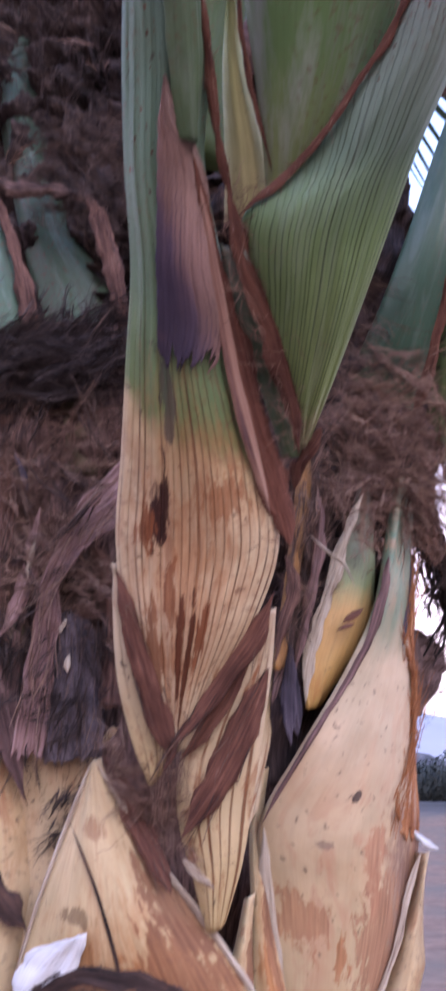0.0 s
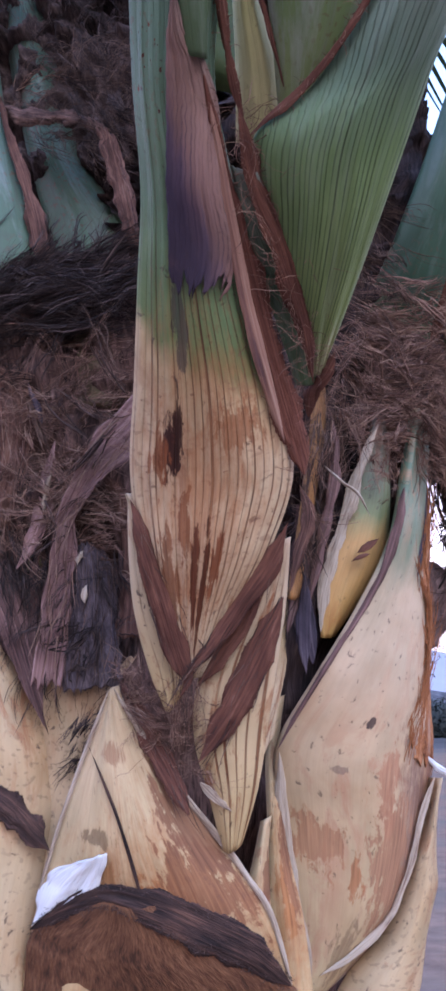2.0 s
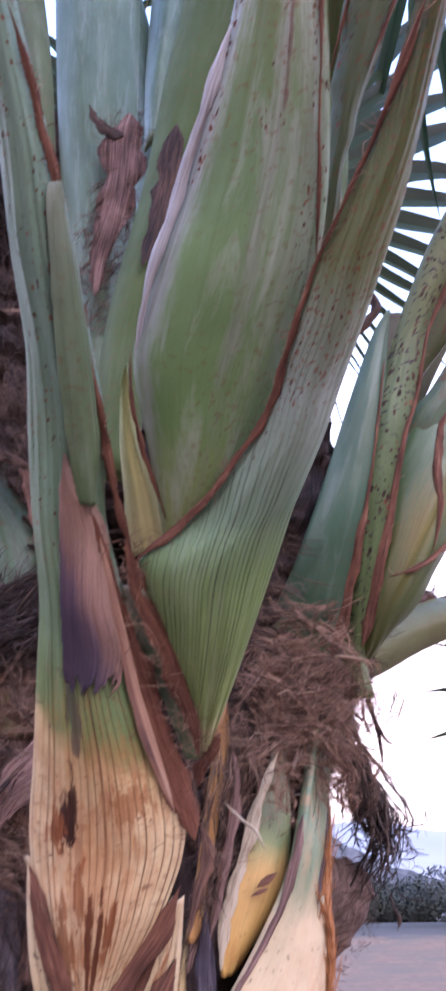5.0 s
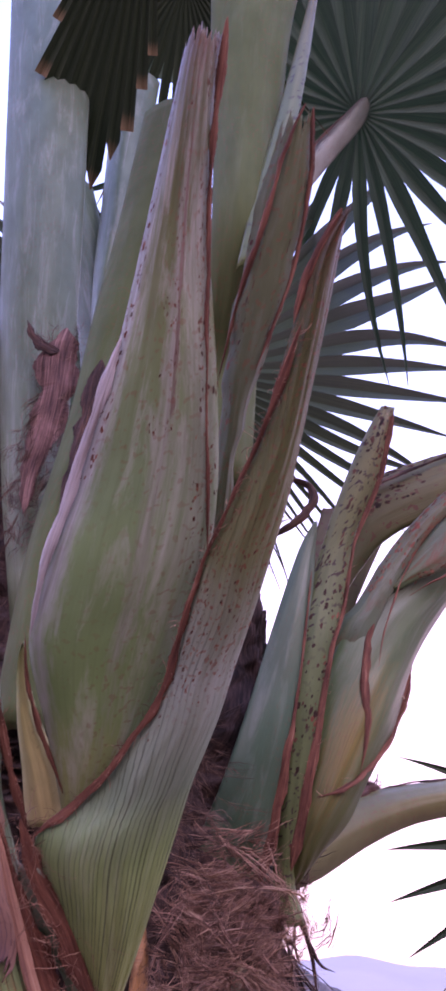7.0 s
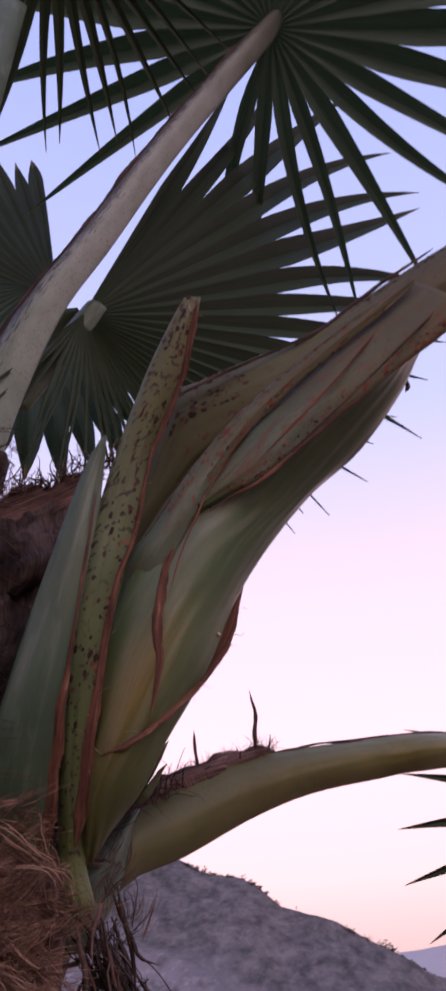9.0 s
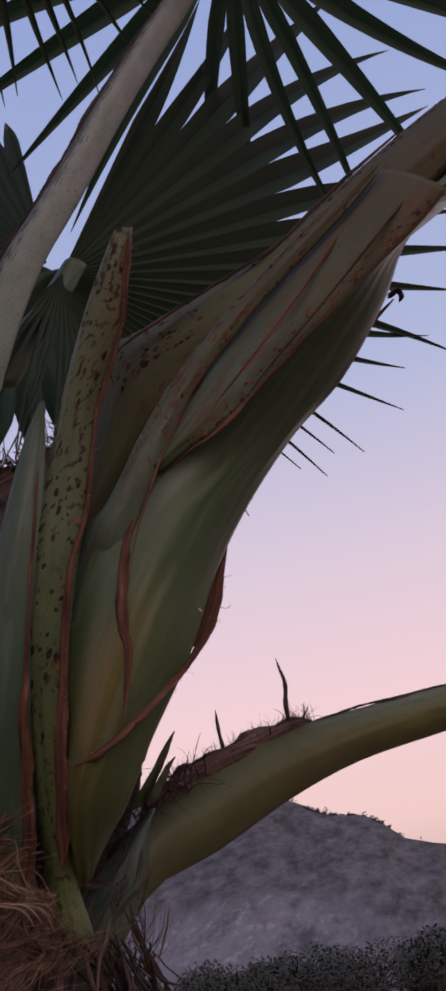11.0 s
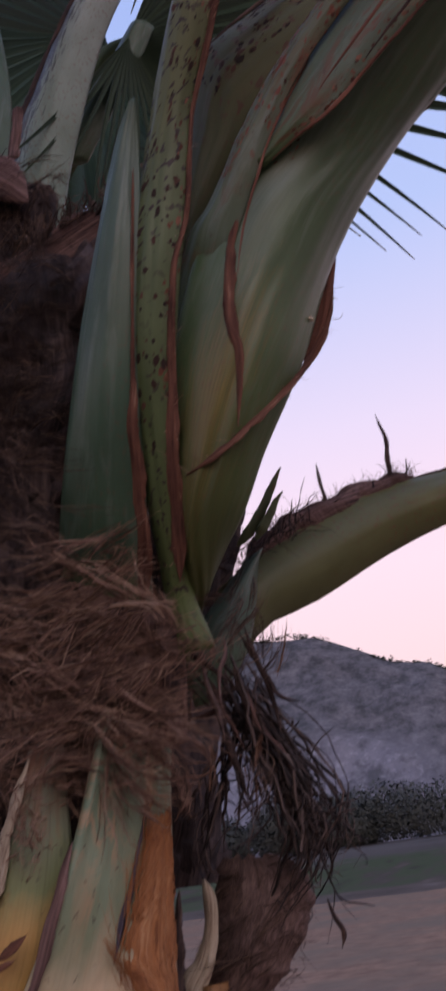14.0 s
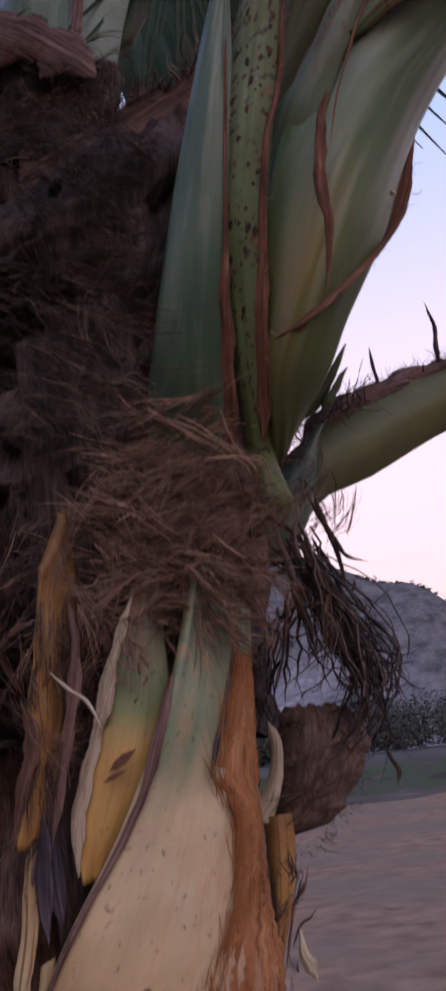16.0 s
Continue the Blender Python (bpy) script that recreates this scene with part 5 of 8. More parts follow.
flap_r = loft("foot_flap", [
    ((-0.004, 0.936, 1.409), (0.014, 0.933, 1.415), 0.012),
    ((-0.016, 0.919, 1.457), (0.029, 0.916, 1.465), 0.012),
    ((-0.029, 0.898, 1.512), (0.038, 0.897, 1.517), 0.012),
    ((-0.021, 0.876, 1.568), (0.047, 0.878, 1.571), 0.012),
    ((0.014, 0.855, 1.625), (0.055, 0.855, 1.625), 0.012),
    ((0.048, 0.833, 1.677), (0.059, 0.832, 1.677), 0.012),
], M_STRIPED, stalk, "split striped foot", rows=44, cols=16, thick=0.006, seed=49)
ribbon("foot_margin", [(0.056, 0.804, 1.683, 0.0043), (0.039, 0.819, 1.649, 0.0206), (0.015, 0.833, 1.618, 0.0208), (-0.008, 0.842, 1.586, 0.0132), (-0.028, 0.850, 1.564, 0.0056), (-0.038, 0.859, 1.551, 0.0034)], M_RED, stalk, "brown fibrous margin", ragged=0.2, seed=50, bow=0.06)
strip_along("margin_fibre", [(0.056, 0.804, 1.683, 0.0043), (0.039, 0.819, 1.649, 0.0206), (0.015, 0.833, 1.618, 0.0208), (-0.008, 0.842, 1.586, 0.0132), (-0.028, 0.850, 1.564, 0.0056), (-0.038, 0.859, 1.551, 0.0034)], 45, M_STRAND, stalk, radius=(0.0002, 0.0007), seed=672)
ribbon("foot_margin", [(0.052, 0.839, 1.625, 0.0099), (0.037, 0.851, 1.591, 0.0234), (0.017, 0.867, 1.549, 0.0271), (-0.006, 0.884, 1.511, 0.0207), (-0.024, 0.891, 1.486, 0.0081)], M_RED, stalk, "brown fibrous margin", ragged=0.25, seed=51, bow=0.06)
strip_along("margin_fibre", [(0.052, 0.839, 1.625, 0.0099), (0.037, 0.851, 1.591, 0.0234), (0.017, 0.867, 1.549, 0.0271), (-0.006, 0.884, 1.511, 0.0207), (-0.024, 0.891, 1.486, 0.0081)], 45, M_STRAND, stalk, radius=(0.0002, 0.0007), seed=673)
ribbon("foot_margin", [(0.039, 0.826, 1.652, 0.0055), (0.017, 0.846, 1.604, 0.0124), (-0.008, 0.860, 1.570, 0.0149), (-0.025, 0.869, 1.549, 0.0091)], M_RED, stalk, "rusty torn fibre", ragged=0.4, seed=52, bow=0.03)
fibre_patch("foot_fibre", ((-0.097, 0.900, 1.539), (-0.021, 0.900, 1.468), (-0.015, 0.880, 1.544), (-0.081, 0.880, 1.577)), 420, M_STRAND_L, stalk, "pale rooty fibre", angle=20, spread=0.9, length=(0.02, 0.07), radius=(0.0003, 0.0007), curl=0.35, seed=53)
ribbon("foot_margin", [(-0.097, 0.900, 1.556, 0.0083), (-0.082, 0.900, 1.534, 0.0177), (-0.064, 0.900, 1.500, 0.0212), (-0.046, 0.900, 1.468, 0.0200), (-0.032, 0.900, 1.441, 0.0118)], M_RED, stalk, "brown fibrous foot", ragged=0.4, seed=54)
strip_along("margin_fibre", [(-0.097, 0.900, 1.556, 0.0083), (-0.082, 0.900, 1.534, 0.0177), (-0.064, 0.900, 1.500, 0.0212), (-0.046, 0.900, 1.468, 0.0200), (-0.032, 0.900, 1.441, 0.0118)], 45, M_STRAND, stalk, radius=(0.0002, 0.0007), seed=674)
ribbon("peel", [(-0.024, 0.910, 1.469, 0.0059), (-0.010, 0.910, 1.456, 0.0083), (0.005, 0.910, 1.444, 0.0036)], M_RIM, stalk, "pale curled peel", seed=55)

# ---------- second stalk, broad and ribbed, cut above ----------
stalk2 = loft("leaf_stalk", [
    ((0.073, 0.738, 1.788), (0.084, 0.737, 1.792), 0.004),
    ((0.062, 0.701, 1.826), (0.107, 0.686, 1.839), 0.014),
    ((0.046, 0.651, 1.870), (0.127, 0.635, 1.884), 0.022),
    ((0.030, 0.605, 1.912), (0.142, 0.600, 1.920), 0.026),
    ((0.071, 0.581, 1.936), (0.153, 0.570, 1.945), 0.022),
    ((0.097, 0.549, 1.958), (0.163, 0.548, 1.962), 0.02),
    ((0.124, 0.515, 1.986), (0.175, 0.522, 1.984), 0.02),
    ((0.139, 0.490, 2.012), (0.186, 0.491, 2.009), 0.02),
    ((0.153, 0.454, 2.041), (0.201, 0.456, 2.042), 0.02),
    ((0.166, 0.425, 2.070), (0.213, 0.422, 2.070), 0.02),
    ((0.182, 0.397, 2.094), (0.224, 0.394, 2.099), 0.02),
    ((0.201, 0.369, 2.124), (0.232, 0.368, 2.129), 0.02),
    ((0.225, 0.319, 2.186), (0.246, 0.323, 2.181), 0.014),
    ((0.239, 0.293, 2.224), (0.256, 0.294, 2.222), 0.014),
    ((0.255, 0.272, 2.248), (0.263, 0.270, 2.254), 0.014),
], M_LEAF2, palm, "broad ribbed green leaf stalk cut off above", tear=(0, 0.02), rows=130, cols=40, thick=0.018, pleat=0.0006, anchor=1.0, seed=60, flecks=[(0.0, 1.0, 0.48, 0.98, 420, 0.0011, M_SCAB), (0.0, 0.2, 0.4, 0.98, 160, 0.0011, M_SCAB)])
margin_b = [(0.021, 0.585, 1.925, 0.0085), (0.025, 0.600, 1.908, 0.0114), (0.034, 0.628, 1.883, 0.0144), (0.050, 0.655, 1.858, 0.0195), (0.062, 0.683, 1.830, 0.0178), (0.071, 0.707, 1.805, 0.0100), (0.076, 0.732, 1.780, 0.0051)]
ribbon("margin", margin_b, M_RED, stalk2, "red-brown fibrous margin", ragged=0.48, seed=61)
edge_hairs("margin_hair", margin_b, 420, M_STRAND_L, stalk2, length=(0.01, 0.05), seed=62)
margin_up = [(0.024, 0.605, 1.919, 0.0057), (0.013, 0.565, 1.956, 0.0055), (0.006, 0.511, 1.999, 0.0053), (-0.001, 0.457, 2.040, 0.0051), (-0.008, 0.416, 2.074, 0.0045), (-0.015, 0.385, 2.107, 0.0063), (-0.019, 0.369, 2.126, 0.0068), (-0.027, 0.338, 2.154, 0.0046), (-0.036, 0.306, 2.179, 0.0040)]
ribbon("margin", margin_up, M_RED, stalk, "red-brown toothed margin", ragged=0.8, seed=63)
edge_hairs("margin_hair", margin_up, 260, M_STRAND_L, stalk, length=(0.004, 0.014), seed=64)
margin_c = [(0.027, 0.599, 1.912, 0.0075), (0.052, 0.585, 1.927, 0.0075), (0.074, 0.572, 1.940, 0.0061), (0.097, 0.542, 1.956, 0.0052), (0.123, 0.513, 1.981, 0.0064), (0.138, 0.488, 2.005, 0.0057), (0.151, 0.452, 2.037, 0.0050), (0.165, 0.422, 2.066, 0.0037), (0.181, 0.391, 2.088, 0.0031), (0.200, 0.366, 2.120, 0.0037), (0.219, 0.328, 2.156, 0.0056), (0.229, 0.307, 2.177, 0.0063)]
ribbon("margin", margin_c, M_RED, stalk2, "red-brown fibrous margin", ragged=0.7, seed=65)
edge_hairs("margin_hair", margin_c, 300, M_STRAND_L, stalk2, length=(0.004, 0.014), seed=66)
margin_t = [(0.225, 0.315, 2.185, 0.0044), (0.232, 0.300, 2.206, 0.0053), (0.241, 0.287, 2.223, 0.0062), (0.257, 0.265, 2.243, 0.0080)]
ribbon("margin", margin_t, M_RED, stalk2, "torn red-brown edge", ragged=0.50, seed=67)
ribbon("foot_margin", [(0.093, 0.726, 1.802, 0.0082), (0.086, 0.736, 1.790, 0.0114), (0.076, 0.750, 1.779, 0.0115), (0.073, 0.765, 1.763, 0.0074)], M_RED, stalk2, "red-brown foot fibre", ragged=0.4, seed=68)

loft("leaf_stalk", [
    ((0.062, 0.745, 1.784), (0.078, 0.745, 1.784), 0.003),
    ((0.051, 0.722, 1.812), (0.076, 0.722, 1.812), 0.003),
    ((0.036, 0.690, 1.845), (0.064, 0.690, 1.845), 0.003),
    ((0.021, 0.652, 1.871), (0.048, 0.652, 1.871), 0.003),
    ((0.013, 0.615, 1.900), (0.033, 0.615, 1.894), 0.003),
], M_TONGUE, palm, "narrow pale green sheath between the margins", rows=50, cols=12, thick=0.005, ragged=0.001, seed=69)
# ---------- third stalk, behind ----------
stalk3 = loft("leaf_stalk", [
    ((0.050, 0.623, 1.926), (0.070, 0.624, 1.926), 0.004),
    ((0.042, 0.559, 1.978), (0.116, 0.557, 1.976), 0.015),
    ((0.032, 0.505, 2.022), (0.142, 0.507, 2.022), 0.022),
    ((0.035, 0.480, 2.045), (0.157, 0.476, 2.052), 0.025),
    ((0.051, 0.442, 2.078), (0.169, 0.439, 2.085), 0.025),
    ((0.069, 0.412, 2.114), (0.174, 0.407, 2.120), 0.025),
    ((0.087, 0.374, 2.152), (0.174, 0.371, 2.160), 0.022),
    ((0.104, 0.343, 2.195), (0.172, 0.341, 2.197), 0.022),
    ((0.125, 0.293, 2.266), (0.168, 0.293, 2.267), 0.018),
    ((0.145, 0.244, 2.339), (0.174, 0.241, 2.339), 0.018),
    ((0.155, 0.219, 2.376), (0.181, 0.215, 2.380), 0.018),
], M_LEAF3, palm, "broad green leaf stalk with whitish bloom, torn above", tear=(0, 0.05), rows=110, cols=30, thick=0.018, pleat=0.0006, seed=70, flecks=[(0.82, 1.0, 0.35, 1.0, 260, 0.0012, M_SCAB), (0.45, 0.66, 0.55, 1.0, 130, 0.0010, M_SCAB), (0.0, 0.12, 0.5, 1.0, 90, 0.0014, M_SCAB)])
ribbon("margin", [(0.052, 0.589, 1.944, 0.0036), (0.042, 0.561, 1.971, 0.0049), (0.034, 0.537, 1.991, 0.0041), (0.029, 0.509, 2.014, 0.0034), (0.030, 0.487, 2.033, 0.0027)], M_RED, stalk3, "thin red-brown margin", ragged=0.75, seed=71)
ribbon("margin", [(0.033, 0.488, 2.033, 0.0029), (0.048, 0.444, 2.071, 0.0075), (0.068, 0.409, 2.112, 0.0084), (0.087, 0.371, 2.149, 0.0084), (0.106, 0.337, 2.193, 0.0085)], M_BLOOM, stalk3, "pale whitish edge", ragged=0.48, seed=72)
ribbon("margin", [(0.166, 0.441, 2.076, 0.0027), (0.166, 0.397, 2.114, 0.0026), (0.166, 0.343, 2.175, 0.0022), (0.167, 0.315, 2.220, 0.0032), (0.170, 0.272, 2.289, 0.0046), (0.175, 0.244, 2.329, 0.0068), (0.182, 0.212, 2.377, 0.0056)], M_RED, stalk3, "red-brown flecked edge", ragged=0.75, seed=73)
inner = loft("leaf_stalk", [
    ((0.017, 0.631, 1.930), (0.053, 0.621, 1.942), 0.01),
    ((0.018, 0.591, 1.963), (0.046, 0.587, 1.966), 0.01),
    ((0.017, 0.552, 1.994), (0.033, 0.548, 1.997), 0.01),
    ((0.020, 0.521, 2.024), (0.027, 0.517, 2.024), 0.003),
    ((0.025, 0.505, 2.036), (0.026, 0.505, 2.036), 0),
], M_INNER, palm, "yellow-green inner sheath", rows=30, cols=12, thick=0.008, seed=74)
stalk4 = loft("leaf_stalk", [
    ((0.159, 0.463, 2.088), (0.184, 0.456, 2.095), 0.015),
    ((0.168, 0.427, 2.127), (0.186, 0.422, 2.136), 0.015),
    ((0.177, 0.388, 2.176), (0.202, 0.383, 2.184), 0.015),
    ((0.188, 0.343, 2.236), (0.226, 0.337, 2.243), 0.015),
    ((0.203, 0.303, 2.292), (0.242, 0.298, 2.300), 0.015),
    ((0.226, 0.265, 2.352), (0.246, 0.263, 2.353), 0.015),
], M_PALE, palm, "pale blue-grey leaf stalk torn at its tip", tear=(0, 0.10), rows=70, cols=24, thick=0.012, ragged=0.002, seed=75, flecks=[(0.0, 0.3, 0.3, 1.0, 110, 0.0016, M_SCAB), (0.7, 1.0, 0.4, 1.0, 90, 0.0016, M_SCAB)])
ribbon("margin", [(0.173, 0.379, 2.181, 0.0013), (0.187, 0.346, 2.225, 0.0023), (0.200, 0.316, 2.253, 0.0040), (0.211, 0.295, 2.276, 0.0040), (0.224, 0.269, 2.313, 0.0034), (0.238, 0.253, 2.339, 0.0048)], M_RED, stalk4, "torn orange edge", ragged=0.75, seed=76)
ribbon("margin", [(0.202, 0.365, 2.187, 0.0020), (0.226, 0.334, 2.240, 0.0027), (0.241, 0.298, 2.293, 0.0034), (0.245, 0.261, 2.346, 0.0056)], M_RED, stalk4, "red-brown toothed edge", ragged=0.75, seed=77)
stalk5 = loft("leaf_stalk", [
    ((0.162, 0.530, 2.193), (0.201, 0.530, 2.193), 0.02),
    ((0.158, 0.530, 2.241), (0.210, 0.530, 2.241), 0.02),
    ((0.161, 0.530, 2.330), (0.218, 0.530, 2.330), 0.02),
    ((0.173, 0.440, 2.406), (0.231, 0.440, 2.407), 0.02),
    ((0.178, 0.440, 2.592), (0.249, 0.440, 2.594), 0.02),
    ((0.178, 0.440, 2.750), (0.273, 0.440, 2.778), 0.02),
    ((0.183, 0.440, 2.968), (0.318, 0.440, 2.974), 0.02),
    ((0.189, 0.440, 3.320), (0.391, 0.440, 3.333), 0.02),
], M_OLIVE, palm, "tall pale green leaf stalk", rows=50, cols=18, thick=0.03, seed=78)
loft("leaf_stalk", [
    ((0.194, 0.420, 2.346), (0.210, 0.420, 2.346), 0.006),
    ((0.213, 0.420, 2.444), (0.234, 0.420, 2.453), 0.006),
    ((0.238, 0.420, 2.546), (0.261, 0.420, 2.556), 0.006),
    ((0.264, 0.420, 2.662), (0.282, 0.420, 2.674), 0.006),
    ((0.288, 0.420, 2.770), (0.299, 0.420, 2.783), 0.006),
], M_SPECK, palm, "narrow olive strip of sheath", rows=30, cols=8, thick=0.006, seed=79)

# stalks behind, on the far side of the crown
loft("leaf_stalk", [
    ((-0.070, 0.900, 2.228), (-0.023, 0.900, 2.228), 0.03),
    ((-0.087, 0.900, 2.331), (-0.024, 0.900, 2.330), 0.03),
    ((-0.098, 0.900, 2.400), (-0.025, 0.900, 2.399), 0.03),
    ((-0.109, 0.900, 2.483), (-0.023, 0.900, 2.482), 0.03),
    ((-0.134, 0.900, 2.703), (-0.021, 0.900, 2.701), 0.03),
    ((-0.156, 0.900, 2.972), (-0.025, 0.900, 2.970), 0.03),
    ((-0.187, 0.900, 3.379), (-0.035, 0.900, 3.377), 0.03),
    ((-0.247, 0.900, 4.145), (-0.056, 0.900, 4.141), 0.03),
    ((-0.340, 0.900, 5.291), (-0.088, 0.900, 5.285), 0.03),
], M_BLUE, palm, "blue-green leaf stalk", rows=50, cols=18, thick=0.03, seed=80)
loft("leaf_stalk", [
    ((-0.035, 0.700, 2.034), (0.016, 0.700, 2.034), 0.025),
    ((-0.028, 0.700, 2.132), (0.022, 0.700, 2.131), 0.025),
    ((-0.017, 0.700, 2.239), (0.040, 0.700, 2.238), 0.025),
    ((0.012, 0.700, 2.393), (0.082, 0.700, 2.392), 0.025),
    ((0.035, 0.700, 2.570), (0.117, 0.700, 2.568), 0.025),
    ((0.055, 0.700, 2.702), (0.145, 0.700, 2.701), 0.025),
    ((0.087, 0.700, 2.956), (0.199, 0.700, 2.954), 0.025),
], M_OLIVE, palm, "pale leaf stalk with a dark fissure", rows=50, cols=18, thick=0.03, seed=81)
# Dark strip laid on the stalk paints the shade inside its hole.
ribbon("fissure", [(0.051, 0.665, 2.455, 0.0150), (0.046, 0.665, 2.413, 0.0263), (0.040, 0.665, 2.360, 0.0240), (0.030, 0.665, 2.300, 0.0204), (0.018, 0.665, 2.259, 0.0132)], M_BURNT, palm, "dark strip standing for a shaded fissure", seed=82, ragged=0.4)
loft("leaf_stalk", [
    ((-0.035, 1.150, 2.906), (0.003, 1.150, 2.906), 0.03),
    ((-0.038, 1.150, 3.095), (0.023, 1.150, 3.094), 0.03),
    ((-0.031, 1.150, 3.303), (0.043, 1.150, 3.302), 0.03),
    ((-0.020, 1.150, 3.701), (0.081, 1.150, 3.699), 0.03),
], M_BLUE, palm, "green leaf stalk in shade", rows=30, cols=12, thick=0.02, seed=83)
loft("leaf_stalk", [
    ((-0.132, 0.800, 2.531), (-0.111, 0.800, 2.552), 0.015),
    ((-0.163, 0.800, 2.713), (-0.126, 0.800, 2.700), 0.015),
    ((-0.193, 0.800, 2.839), (-0.146, 0.800, 2.838), 0.015),
    ((-0.238, 0.800, 3.049), (-0.180, 0.800, 3.049), 0.015),
], M_PALE, palm, "pale leaf stalk edge", rows=30, cols=10, thick=0.02, seed=84)
tatter = [(-0.024, 0.840, 2.663, 0.0281), (-0.030, 0.840, 2.609, 0.0564), (-0.032, 0.840, 2.537, 0.0508), (-0.040, 0.840, 2.473, 0.0390), (-0.053, 0.840, 2.412, 0.0247), (-0.057, 0.840, 2.354, 0.0112)]
ribbon("tattered_sheath", tatter, M_HUSK, palm, "tattered red-brown sheath", ragged=0.4, seed=87, bow=0.12)
edge_hairs("sheath_hair", tatter, 700, M_STRAND, palm, length=(0.01, 0.04), seed=88)
ribbon("tattered_sheath", [(-0.078, 0.830, 2.668, 0.0056), (-0.068, 0.830, 2.639, 0.0111), (-0.050, 0.830, 2.620, 0.0201), (-0.029, 0.830, 2.611, 0.0272)], M_BURNT, palm, "curled dark tip", ragged=0.5, seed=89, facing=(0, -1, 0))
fibre_patch("loose_fibre", ((-0.087, 0.850, 2.315), (-0.014, 0.850, 2.314), (-0.000, 0.840, 2.569), (-0.073, 0.840, 2.526)), 520, M_STRAND, palm, "brown fibre between stalks", angle=60, spread=0.6, length=(0.02, 0.06), radius=(0.0003, 0.0008), curl=0.2, seed=889)

# left side of the crown
ls1 = loft("leaf_stalk", [
    ((-0.306, 0.930, 1.964), (-0.198, 0.930, 1.984), 0.02),
    ((-0.303, 0.930, 2.005), (-0.203, 0.930, 2.003), 0.02),
    ((-0.301, 0.930, 2.071), (-0.220, 0.930, 2.069), 0.02),
    ((-0.302, 0.930, 2.168), (-0.249, 0.930, 2.166), 0.02),
    ((-0.311, 0.930, 2.279), (-0.270, 0.930, 2.277), 0.02),
    ((-0.332, 0.930, 2.443), (-0.293, 0.930, 2.441), 0.02),
], M_BLUE_D, palm, "blue-green leaf stalk with a brown margin", rows=40, cols=14, thick=0.02, seed=90)
ribbon("margin", [(-0.262, 0.918, 2.216, 0.0064), (-0.244, 0.918, 2.153, 0.0092), (-0.222, 0.918, 2.093, 0.0133), (-0.209, 0.918, 2.050, 0.0188), (-0.199, 0.918, 2.008, 0.0212), (-0.192, 0.918, 1.985, 0.0112)], M_BROWN, ls1, "brown curled margin", ragged=0.48, seed=91)
loft("leaf_stalk", [
    ((-0.197, 1.030, 2.030), (-0.114, 1.030, 2.028), 0.03),
    ((-0.220, 1.030, 2.098), (-0.120, 1.030, 2.096), 0.03),
    ((-0.246, 1.030, 2.177), (-0.169, 1.030, 2.175), 0.03),
    ((-0.269, 1.030, 2.268), (-0.209, 1.030, 2.266), 0.03),
    ((-0.290, 1.030, 2.364), (-0.230, 1.030, 2.362), 0.03),
    ((-0.308, 1.030, 2.483), (-0.247, 1.030, 2.481), 0.03),
    ((-0.337, 1.030, 2.709), (-0.270, 1.030, 2.706), 0.03),
], M_BLUE_D, palm, "pale blue-green leaf stalk against dark fibre", rows=44, cols=16, thick=0.02, seed=92)

# ---------- right-hand group of stalks ----------
r1 = loft("leaf_stalk", [
    ((0.119, 1.083, 1.862), (0.218, 1.085, 1.845), 0.018),
    ((0.139, 1.060, 1.940), (0.232, 1.067, 1.911), 0.018),
    ((0.157, 1.039, 2.003), (0.238, 1.057, 1.960), 0.018),
    ((0.188, 0.993, 2.065), (0.259, 1.010, 2.042), 0.018),
    ((0.220, 0.961, 2.145), (0.281, 0.969, 2.124), 0.018),
    ((0.257, 0.939, 2.251), (0.302, 0.942, 2.231), 0.012),
    ((0.293, 0.922, 2.346), (0.314, 0.926, 2.336), 0.006),
    ((0.315, 0.912, 2.383), (0.320, 0.912, 2.384), 0.001),
], M_R1, palm, "pointed dark green leaf sheath", rows=80, cols=20, thick=0.012, seed=100)
ribbon("margin", [(0.232, 1.051, 1.956, 0.0163), (0.246, 1.023, 2.006, 0.0161), (0.258, 0.994, 2.053, 0.0148), (0.266, 0.971, 2.091, 0.0114), (0.277, 0.956, 2.131, 0.0051), (0.291, 0.937, 2.207, 0.0035), (0.308, 0.922, 2.315, 0.0038)], M_RED, r1, "smooth red-brown margin", ragged=0.48, seed=101)
r1b = loft("leaf_stalk", [
    ((0.245, 1.074, 1.909), (0.285, 1.075, 1.912), 0.012),
    ((0.249, 1.060, 1.967), (0.277, 1.062, 1.968), 0.012),
    ((0.257, 1.011, 2.049), (0.294, 1.006, 2.052), 0.012),
    ((0.268, 0.972, 2.137), (0.313, 0.968, 2.139), 0.012),
    ((0.283, 0.949, 2.213), (0.332, 0.949, 2.216), 0.012),
    ((0.296, 0.940, 2.268), (0.349, 0.939, 2.279), 0.012),
    ((0.318, 0.931, 2.335), (0.373, 0.923, 2.375), 0.012),
    ((0.354, 0.905, 2.427), (0.406, 0.904, 2.443), 0.012),
    ((0.392, 0.886, 2.506), (0.423, 0.889, 2.500), 0.012),
    ((0.417, 0.875, 2.548), (0.437, 0.875, 2.545), 0.002),
], M_SPECK, palm, "speckled olive leaf sheath ending in a torn tip", rows=90, cols=16, thick=0.012, ragged=0.001, seed=102, flecks=[(0.1, 0.95, 0.25, 1.0, 150, 0.0028, M_SCAB_D), (0.75, 1.0, 0.1, 1.0, 120, 0.0022, M_SCAB)])
